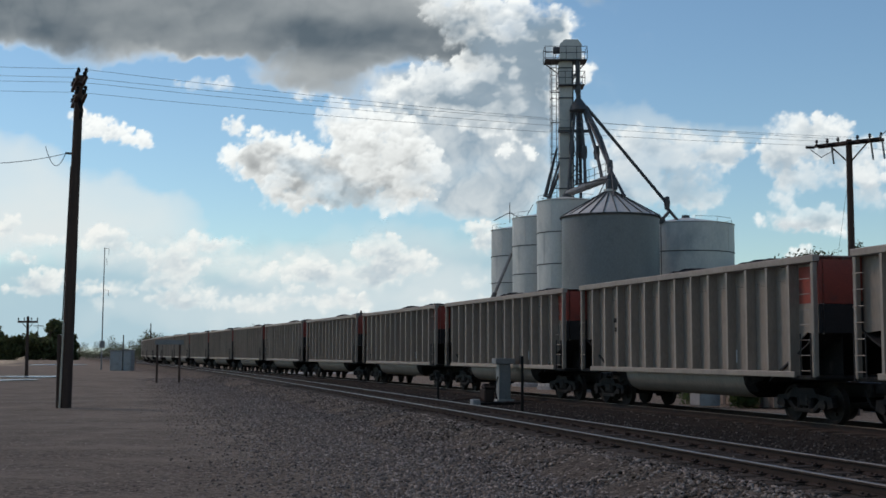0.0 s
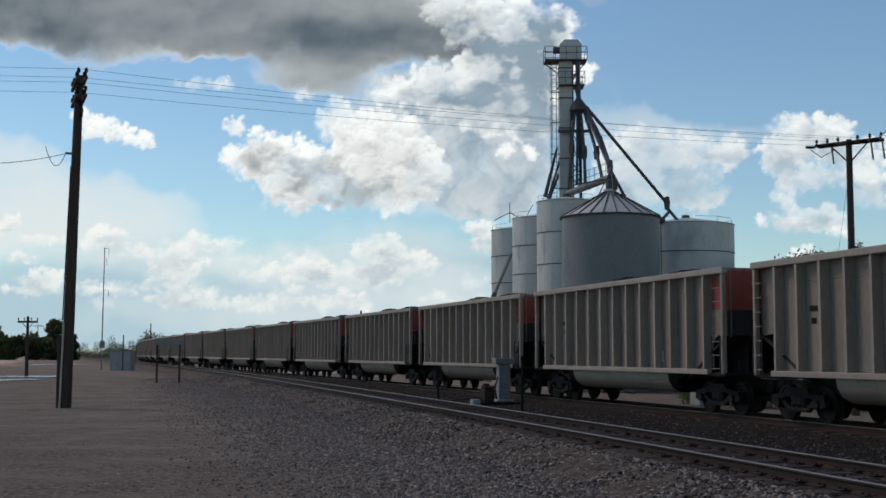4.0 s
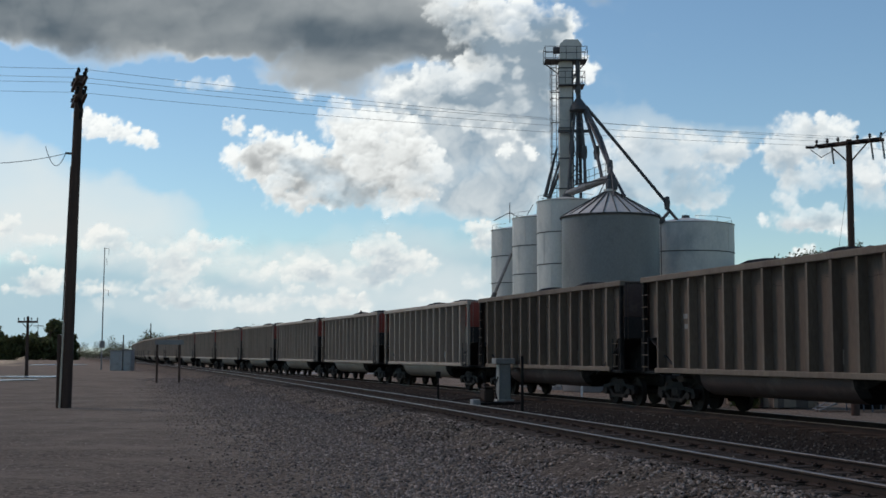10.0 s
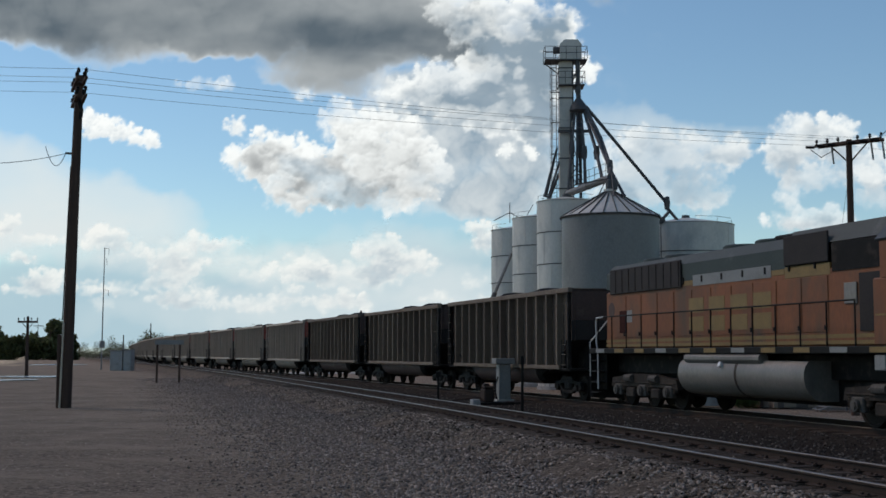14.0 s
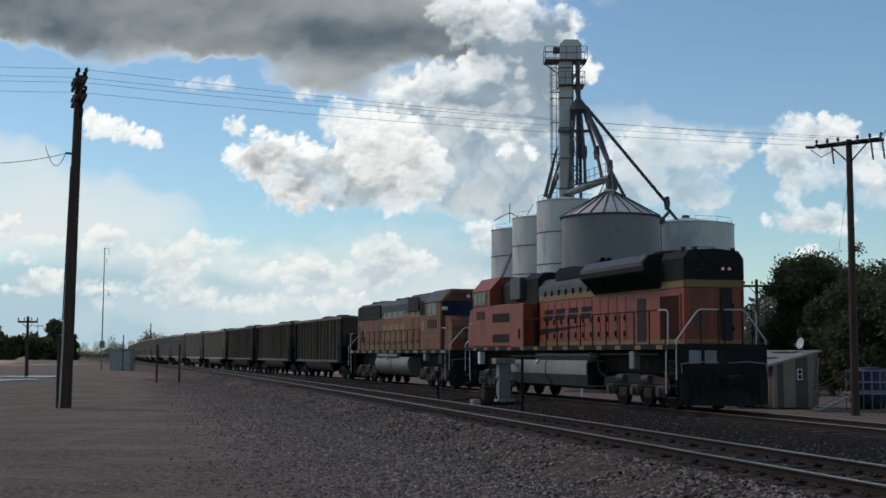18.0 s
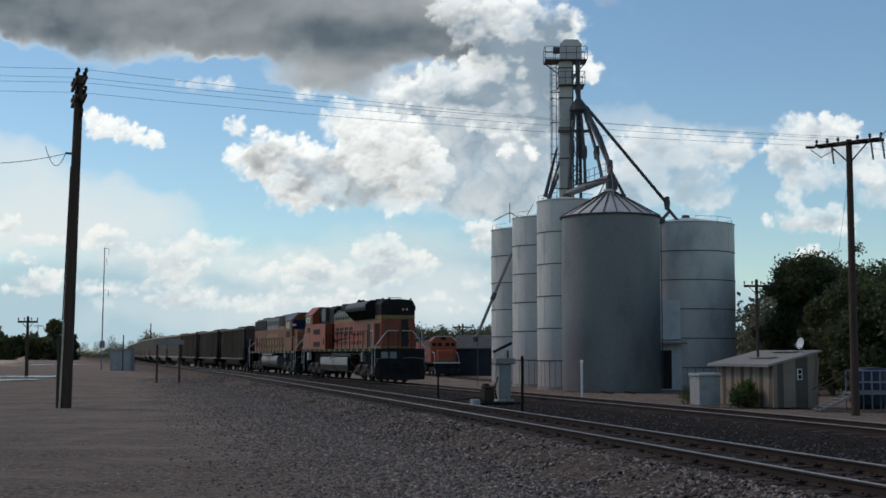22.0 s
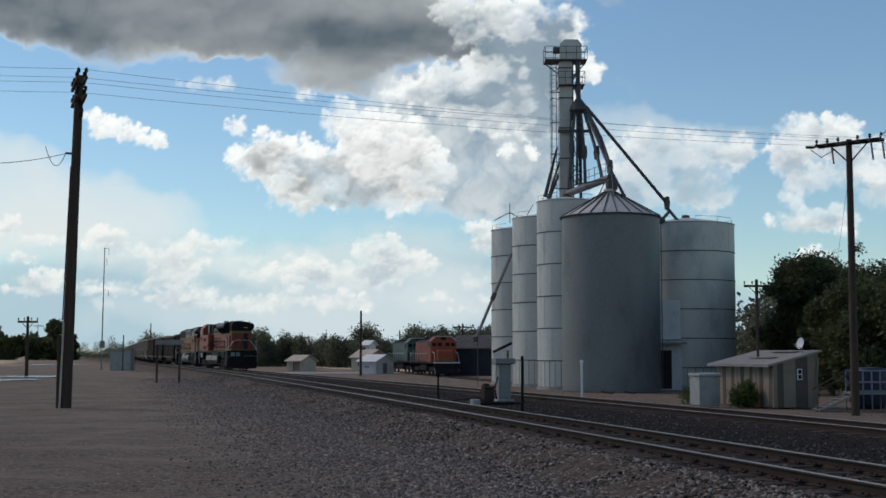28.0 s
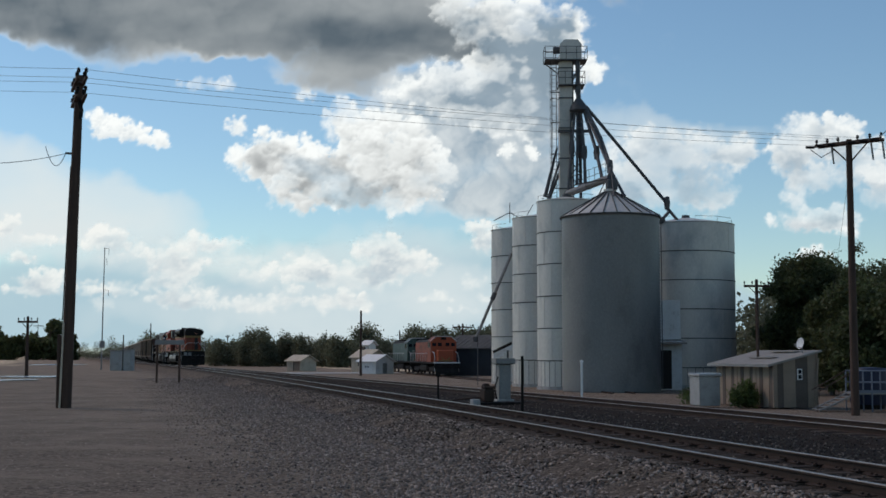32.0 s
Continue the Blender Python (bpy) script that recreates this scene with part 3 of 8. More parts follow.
def car_truck(car, cx):
    sh = Shape()
    for s in (-1, 1):
        y = s * 1.0
        # built as convex pieces
        sh.prism([(-1.25, 0.42), (-1.2, 0.66), (-0.55, 0.72), (-0.8, 0.50), (-1.02, 0.36)][::-1], "y", y - 0.07, y + 0.07)
        sh.prism([(1.25, 0.42), (1.2, 0.66), (0.55, 0.72), (0.8, 0.50), (1.02, 0.36)], "y", y - 0.07, y + 0.07)
        sh.prism([(-0.55, 0.72), (-0.45, 0.86), (0.45, 0.86), (0.55, 0.72), (0.8, 0.50), (0.6, 0.62), (-0.6, 0.62), (-0.8, 0.5)][::-1], "y", y - 0.08, y + 0.08)
        sh.box(-0.46, 0.46, y - 0.08, y + 0.08, 0.25, 0.36, 0.02)
        sh.prism([(-0.8, 0.5), (-0.66, 0.56), (-0.34, 0.34), (-0.44, 0.27)], "y", y - 0.06, y + 0.06)
        sh.prism([(0.8, 0.5), (0.66, 0.56), (0.34, 0.34), (0.44, 0.27)][::-1], "y", y - 0.06, y + 0.06)
        for k in (-0.24, 0, 0.24):
            sh.tube([(k, y, 0.36), (k, y, 0.62)], 0.085, 8)
        for k in (-0.89, 0.89):
            sh.tube([(k, y - 0.09, 0.46), (k, y + 0.13, 0.46)], 0.12, 10)
    sh.box(-0.22, 0.22, -1.1, 1.1, 0.42, 0.72, 0.03)
    tr = part("truck", sh, BLACK, car)
    tr.matrix_basis = Matrix.Translation((cx, 0, 0))
    wheelset(tr, -0.89, 0.46)
    wheelset(tr, 0.89, 0.46)
    return tr


HALF, WIDE, SILL, TOP = 7.30, 1.55, 1.06, 3.90
CUT = 1.0                               # length of the open corner at each end


def coal_car(silver):
    """An open-top coal car: ribbed sides, rounded tub between the trucks, heaped load, open corners backed black for
    their shade.
    """
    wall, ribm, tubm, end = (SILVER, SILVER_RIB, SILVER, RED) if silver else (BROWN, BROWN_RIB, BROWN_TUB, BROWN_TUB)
    car = thing("coal_car", "grey ribbed aluminium coal car with red end panels, loaded" if silver else "rusty brown ribbed steel coal car heaped with coal", "train car", group="coal train")
    for s in (-1, 1):
        y0 = WIDE - 0.27
        poly = [(-HALF + CUT, SILL), (HALF - CUT, SILL), (HALF - CUT, SILL + 0.80), (HALF - 0.7, SILL + 0.98), (HALF, SILL + 0.92), (HALF, TOP - 0.06), (-HALF, TOP - 0.06), (-HALF, SILL + 0.92), (-HALF + 0.7, SILL + 0.98), (-HALF + CUT, SILL + 0.80)]
        a, b = (y0, y0 + 0.03) if s > 0 else (-y0 - 0.03, -y0)
        part("side_sheet", Shape().prism(poly[::-1] if s > 0 else poly[::-1], "y", a, b), wall, car)
        n = 13
        for i in range(n):
            x = -HALF + CUT + 0.12 + (2 * (HALF - CUT) - 0.24) * i / (n - 1)
            ya, yb = (y0 + 0.03, WIDE + 0.01) if s > 0 else (-WIDE - 0.01, -y0 - 0.03)
            sh = Shape()
            yo, yi = (yb, ya) if s > 0 else (ya, yb)
            sh.prism([(x - 0.06, yi), (x - 0.048, yo), (x + 0.048, yo), (x + 0.06, yi)] if s < 0 else [(x + 0.06, yi), (x + 0.048, yo), (x - 0.048, yo), (x - 0.06, yi)], "z", SILL + 0.03, TOP - 0.17)
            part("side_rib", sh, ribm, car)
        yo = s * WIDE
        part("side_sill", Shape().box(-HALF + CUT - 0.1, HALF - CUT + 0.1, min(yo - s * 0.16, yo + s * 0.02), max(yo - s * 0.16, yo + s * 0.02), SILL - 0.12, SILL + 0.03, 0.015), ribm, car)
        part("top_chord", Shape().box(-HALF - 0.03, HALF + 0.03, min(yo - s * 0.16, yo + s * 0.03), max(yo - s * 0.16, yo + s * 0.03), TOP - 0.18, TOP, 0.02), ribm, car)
        for e in (-1, 1):
            x = e * (HALF - 0.03)
            part("corner_post", Shape().box(min(x, x - e * 0.12), max(x, x - e * 0.12), min(yo - s * 0.13, yo), max(yo - s * 0.13, yo), SILL - 0.1, TOP - 0.14, 0.015), BLACK if not silver else ribm, car)
            xa, xb = e * (HALF - 0.10), e * (HALF - 0.55)
            yl = yo + s * 0.05
            for k in range(7):
                z = SILL + 0.05 + k * 0.37
                part("ladder_rung", Shape().tube([(xa, yl, z), (xb, yl, z)], 0.011, 5), ribm, car)
            for xx in (xa, xb):
                part("ladder_stile", Shape().tube([(xx, yl, SILL - 0.15), (xx, yl, SILL + 0.95)], 0.018, 5), DARK_END, car)
            # slope plate set deep in the open corner, black to stand for its shade
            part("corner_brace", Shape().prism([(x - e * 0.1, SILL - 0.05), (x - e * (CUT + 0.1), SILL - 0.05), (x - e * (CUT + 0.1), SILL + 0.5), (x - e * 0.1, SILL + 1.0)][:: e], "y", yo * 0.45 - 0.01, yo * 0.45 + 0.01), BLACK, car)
    for e in (-1, 1):
        xe = e * HALF
        part("end_panel", Shape().box(min(xe, xe - e * 0.04), max(xe, xe - e * 0.04), -WIDE + 0.13, WIDE - 0.13, 2.72, TOP - 0.03, 0.01), end, car, "red upper end panel" if silver else "dark brown end panel")
        part("sooty_end_panel", Shape().box(min(xe, xe - e * 0.04), max(xe, xe - e * 0.04), -WIDE + 0.13, WIDE - 0.13, SILL + 0.95, 2.715, 0.01), DARK_END, car, "sooty black lower end panel")
        sl = [(xe - e * 0.04, SILL + 0.97), (xe - e * 0.02, SILL + 1.02), (xe - e * 2.4, 0.86), (xe - e * 2.4, 0.80)]
        part("slope_sheet", Shape().prism(sl[::-e], "y", -WIDE + 0.18, WIDE - 0.18), DARK_END, car)
        part("end_platform", Shape().box(min(xe, xe - e * 1.2), max(xe, xe - e * 1.2), -WIDE + 0.05, WIDE - 0.05, SILL - 0.17, SILL - 0.07, 0.02), BLACK, car)
        part("end_chord", Shape().box(min(xe, xe - e * 0.14), max(xe, xe - e * 0.14), -WIDE + 0.1, WIDE - 0.1, TOP - 0.13, TOP - 0.01, 0.02), ribm, car)
        cp = Shape().box(min(e * 7.3, e * 7.85), max(e * 7.3, e * 7.85), -0.13, 0.13, 0.74, 1.0, 0.03)
        cp.box(min(e * 7.8, e * 8.09), max(e * 7.8, e * 8.09), -0.2, 0.16, 0.72, 1.02, 0.05)
        cp.tube([(e * 7.5, 0.35, 0.8), (e * 7.8, 0.38, 0.45), (e * 8.05, 0.2, 0.36)], 0.03, 6)
        part("coupler", cp, BLACK, car)
        if silver:
            x0, x1 = sorted((e * (HALF - 0.10), e * (HALF - 1.0)))
            for s in (-1, 1):
                yy = s * (WIDE - 0.234)
                if e < 0:
                    part("red_patch", Shape().box(x0, x1, yy - 0.004, yy + 0.004, 2.75, TOP - 0.25), RED, car, "faded red corner patch")
    part("centre_sill", Shape().box(-7.6, 7.6, -0.2, 0.2, 0.66, 1.0, 0.02), BLACK, car)
    # rounded tub
    prof = [(-1.40, 1.05), (-1.44, 0.92), (-1.40, 0.72), (-1.26, 0.50), (-1.0, 0.36), (1.0, 0.36), (1.26, 0.50), (1.40, 0.72), (1.44, 0.92), (1.40, 1.05)]
    part("tub", Shape().prism(prof, "x", -3.7, 3.7), tubm, car, "rounded tub under the body")
    for e in (-1, 1):
        sh = Shape()
        k = len(prof)
        vs = [(e * 3.7, y, z) for y, z in prof] + [(e * (4.7 if z > 0.8 else 4.0), y * 0.9, max(z, 0.52)) for y, z in prof]
        fs = [(i, (i + 1) % k, k + (i + 1) % k, k + i) for i in range(k)] + [tuple(range(k, 2 * k))]
        part("tub_end", sh.add(vs, fs), BLACK, car, "black sloping tub end")
    # heaped coal
    rnd = random.Random(3 if silver else 4)
    nx, ny = 41, 9
    vs, fs = [], []
    for i in range(nx):
        u = i / (nx - 1)
        x = -HALF + 0.12 + (2 * HALF - 0.24) * u
        for j in range(ny):
            w = j / (ny - 1) * 2 - 1
            rise = min(1, 5.0 * min(u, 1 - u)) * (1 - abs(w) ** 2.2)
            z = TOP - 0.6 + 0.78 * rise + 0.08 * math.sin(u * 21 + silver) * rise + rnd.uniform(-0.06, 0.06)
            vs.append((x, w * (WIDE - 0.235), z))
    for i in range(nx - 1):
        for j in range(ny - 1):
            k = i * ny + j
            fs.append((k, k + ny, k + ny + 1, k + 1))
    part("coal_load", Shape().add(vs, fs), COAL, car, "heaped black coal")
    car_truck(car, -6.0)
    car_truck(car, 6.0)
    # small lettering as plain bars, and a data plate
    y = WIDE - 0.234
    for s in (-1, 1):
        ink = BLACK if silver else STEEL_GREY
        for k, (x, z, w, h) in enumerate(((4.75, 2.55, 0.34, 0.14), (4.30, 2.55, 0.12, 0.14), (4.75, 2.25, 0.22, 0.14), (4.33, 2.25, 0.20, 0.14))):
            part("lettering_bar", Shape().box(s * x - w / 2, s * x + w / 2, s * y - 0.004, s * y + 0.004, z, z + h), ink, car)
        part("data_plate", Shape().box(-3.05 * s - 0.14, -3.05 * s + 0.14, s * y - 0.006, s * y + 0.006, 1.28, 1.62), WHITE if silver else TAN, car)
        part("data_mark", Shape().box(-3.05 * s - 0.08, -3.05 * s + 0.08, s * y - 0.009, s * y + 0.009, 1.33, 1.50), BLACK, car)
    return car


def raise_body(vehicle):
    """Sets the body at its height over the trucks; running gear and draught gear stay down."""
    low = ("truck", "coupler", "centre_sill", "snow_plough", "plough_rib", "step", "air_hose", "traction_gear", "coupler_pocket")
    for o in vehicle.children:
        if o.name.split(".")[0] not in low:
            o.matrix_basis = Matrix.Translation((0, 0, -FAR_Z)) @ o.matrix_basis
    return vehicle


silver_car = raise_body(coal_car(True))
brown_car = raise_body(coal_car(False))
TRAIN_SPEED = 9.21
cars = []                               # (car, its centre's place along the line at the start)
for _i in range(21):
    _s = -79.1 + 16.18 * _i
    _proto = silver_car if _i > 2 else brown_car
    if _i == 0:
        _car = brown_car
    elif _i == 3:
        _car = silver_car
    else:
        _car = copy_thing(_proto, Matrix.Identity(4))
    cars.append((_car, _s))


# ---- locomotives ----
def loco_truck(loco, cx):
    """A three-axle truck: cast side frames and bolster, with journal boxes, springs and brake cylinders as pieces."""
    sh = Shape()
    for s in (-1, 1):
        y = s * 1.12
        top = [(-2.45, 0.62), (-2.35, 0.92), (-1.5, 0.98), (-0.9, 1.06), (0.9, 1.06), (1.5, 0.98), (2.35, 0.92), (2.45, 0.62), (1.9, 0.66), (-1.9, 0.66)]
        sh.prism(top[::-1], "y", y - 0.09, y + 0.09)
        for bx in (-0.92, 0.92):
            sh.box(bx - 0.3, bx + 0.3, y - 0.05, y + 0.12, 0.30, 0.62, 0.04)
        sh.tube([(-2.3, y + s * 0.1, 0.78), (2.3, y + s * 0.1, 0.78)], 0.025, 6)
    sh.box(-2.2, 2.2, -0.5, 0.5, 0.45, 0.95, 0.05)
    tr = part("truck", sh, TRUCK, loco)
    tr.matrix_basis = Matrix.Translation((cx, 0, 0))
    box = Shape().box(-0.24, 0.24, -0.06, 0.13, 0.36, 0.72, 0.03).tube([(0, 0, 0.53), (0, 0.22, 0.53)], 0.15, 12).tube([(0, 0.22, 0.53), (0, 0.25, 0.53)], 0.09, 10).mesh("journal_box")
    spring = Shape().tube([(0, 0.02, 0.50), (0, 0.02, 0.80)], 0.085, 10)
    for k in range(5):
        spring.lathe([(0.085, 0.52 + k * 0.06), (0.105, 0.535 + k * 0.06), (0.085, 0.55 + k * 0.06)], 10, (0, 0.02, 0))
    spring = spring.mesh("spring")
    cylinder = Shape().tube([(-0.26, 0.13, 0.92), (0.26, 0.13, 0.92)], 0.12, 12).tube([(0.26, 0.13, 0.92), (0.46, 0.13, 0.90)], 0.03, 6).mesh("brake_cylinder")
    for s in (-1, 1):
        turn = 0 if s > 0 else 180
        for ax in (-1.85, 0, 1.85):
            part("journal_box", box, TRUCK_GREY, tr, at=pose(ax, s * 1.12, 0, 0, 0, turn))
            for d in (-0.36, 0.36):
                part("spring", spring, TRUCK, tr, at=pose(ax + d, s * 1.12, 0, 0, 0, turn))
        for bx in (-0.92, 0.92):
            part("brake_cylinder", cylinder, TRUCK_GREY, tr, at=pose(bx, s * 1.12, 0, 0, 0, turn))
    for ax in (-1.85, 0, 1.85):
        wheelset(tr, ax, 0.53)
    return tr


def rails_of(loco, x0, x1, posts, zdeck, zrail, y):
    for s in (-1, 1):
        sh = Shape()
        sh.tube([(x0, s * y, zrail), (x1, s * y, zrail)], 0.022, 6)
        part("handrail", sh, LOCO_BLACK, loco)
        for k in range(posts):
            x = x0 + (x1 - x0) * k / (posts - 1)
            part("rail_post", Shape().tube([(x, s * y, zdeck), (x, s * y, zrail)], 0.022, 6), LOCO_BLACK, loco)


def step_rails(loco, x, e, zdeck):
    """The bent grab rails, steps, pilot plate, plough and hoses at one end; x is where the steps begin."""
    def at(d):
        return x + e * d

    def slab(d0, d1, y0, y1, z0, z1, b=0.0):
        return Shape().box(min(at(d0), at(d1)), max(at(d0), at(d1)), min(y0, y1), max(y0, y1), z0, z1, b)
    for s in (-1, 1):
        y = s * 1.5
        part("grab_rail", Shape().tube([(at(0.0), y, 0.32), (at(0.02), y, 1.5), (at(0.14), y, 1.95), (at(0.16), y, zdeck + 0.92), (at(0.08), y, zdeck + 1.03), (at(-0.45), y, zdeck + 1.05)], 0.026, 7), RAILING, loco, "pale bent grab rail")
        part("grab_rail", Shape().tube([(at(0.68), y, 0.75), (at(0.68), y, 1.92), (at(0.70), s * 0.82, zdeck + 0.98), (at(0.70), s * 0.70, zdeck + 1.04), (at(0.70), s * 0.10, zdeck + 1.04)], 0.026, 7), RAILING, loco, "pale bent grab rail")
        for d in (0.10, 0.70):
            part("rail_post", Shape().tube([(at(0.70), s * d, zdeck), (at(0.70), s * d, zdeck + 1.04)], 0.02, 6), LOCO_BLACK, loco)
        for k in range(4):
            z = 0.36 + k * 0.36
            part("step", slab(0.02, 0.64, y, y - s * 0.28, z, z + 0.05, 0.01), LOCO_BLACK, loco)
        part("step_side", slab(0.64, 0.68, y, y - s * 0.34, 0.3, zdeck - 0.05, 0.01), LOCO_BLACK, loco)
        part("step_back", slab(0.0, 0.66, y - s * 0.32, y - s * 0.36, 0.3, zdeck - 0.1, 0.01), BLACK, loco)
        part("lift_lever", Shape().tube([(at(0.78), s * 0.15, 1.25), (at(0.82), s * 0.8, 1.28), (at(0.82), s * 1.42, 1.22), (at(0.86), s * 1.42, 0.95)], 0.018, 5), STEEL_GREY, loco)
    part("end_plate", slab(0.68, 0.76, -1.5, 1.5, 0.72, zdeck, 0.02), LOCO_BLACK, loco)
    for s in (-1, 1):
        # the plough is a vee: two wings, each swept back from the middle
        sh = Shape()
        tip, out = at(1.12), at(0.80)
        vs = [(tip, 0, 0.16), (out, s * 1.48, 0.20), (out, s * 1.48, 0.94), (at(0.88), 0, 0.94), (at(0.70), 0, 0.16), (at(0.70), s * 1.40, 0.20), (at(0.70), s * 1.40, 0.94), (at(0.70), 0, 0.94)]
        sh.add(vs, [(0, 1, 2, 3), (4, 7, 6, 5), (0, 4, 5, 1), (3, 2, 6, 7), (1, 5, 6, 2)])
        part("snow_plough", sh, LOCO_BLACK, loco, "black snow plough wing")
        for k in range(4):
            part("plough_rib", Shape().tube([(at(1.08 - 0.07 * k), s * (0.2 + 0.32 * k), 0.2), (at(0.90), s * (0.2 + 0.32 * k), 0.73)], 0.02, 5), BLACK, loco)
    cp = slab(0.76, 1.40, -0.14, 0.14, 0.78, 1.02, 0.03)
    cp.box(min(at(1.28), at(1.62)), max(at(1.28), at(1.62)), -0.22, 0.2, 0.74, 1.08, 0.06)
    part("coupler", cp, BLACK, loco)
    part("coupler_pocket", slab(0.74, 0.90, -0.38, 0.38, 0.66, 1.18, 0.05), BLACK, loco)
    for y in (-1.15, -0.92, -0.70, 0.70, 0.92, 1.15):
        part("air_hose", Shape().tube([(at(0.76), y, 1.08), (at(0.90), y, 1.0), (at(0.98), y * 0.98, 0.72), (at(0.94), y * 0.93, 0.42)], 0.028, 6), BLACK, loco)


def fuel_tank(loco, x0, x1, material, rounded=False):
    prof = [(-1.36, 1.34), (-1.47, 1.22), (-1.52, 1.05), (-1.52, 0.88), (-1.47, 0.70), (-1.37, 0.54), (-1.22, 0.42), (-1.0, 0.35), (1.0, 0.35), (1.22, 0.42), (1.37, 0.54), (1.47, 0.70), (1.52, 0.88), (1.52, 1.05), (1.47, 1.22), (1.36, 1.34)] if rounded else [(-1.44, 1.28), (-1.5, 1.16), (-1.5, 0.78), (-1.2, 0.36), (1.2, 0.36), (1.5, 0.78), (1.5, 1.16), (1.44, 1.28)]
    part("fuel_tank", Shape().prism(prof, "x", x0, x1), material, loco, "dull silver fuel tank")
    part("tank_strap", Shape().prism([(a * 1.006, b * 1.004 - 0.002) for a, b in prof], "x", (x0 + x1) / 2 - 0.05, (x0 + x1) / 2 + 0.05), TRUCK, loco)
    for s in (-1, 1):
        part("fuel_cap", Shape().tube([((x0 + x1) / 2 + 0.8, s * 1.46, 1.2), ((x0 + x1) / 2 + 0.8, s * 1.56, 1.24)], 0.08, 8), WHITE, loco)


def emblem_blocks(loco, x, z, w, h, y, material, slant=0.0):
    """Four plain leaning shapes in a row where a painted mark stands: two plain bars, one over the other, each."""
    for s in (-1, 1):
        lo, hi = min(s * y, s * (y + 0.006)), max(s * y, s * (y + 0.006))
        d = -s
        lean = d * slant
        for k in range(4):
            x0 = s * (x - k * w * 1.22)
            sh = Shape()
            for u0, u1, v0, v1 in ((0.0, 0.90, 0.0, 0.44), (0.0, 0.90, 0.56, 1.0)):
                p = [(x0 + d * w * u + lean * v, z + h * v) for u, v in ((u0, v0), (u1, v0), (u1, v1), (u0, v1))]
                sh.prism(p if d > 0 else p[::-1], "y", lo, hi)
            part("emblem_block", sh, material, loco)


def span(s, a, b):
    """A stretch out from one flank, low value first."""
    return min(s * a, s * b), max(s * a, s * b)


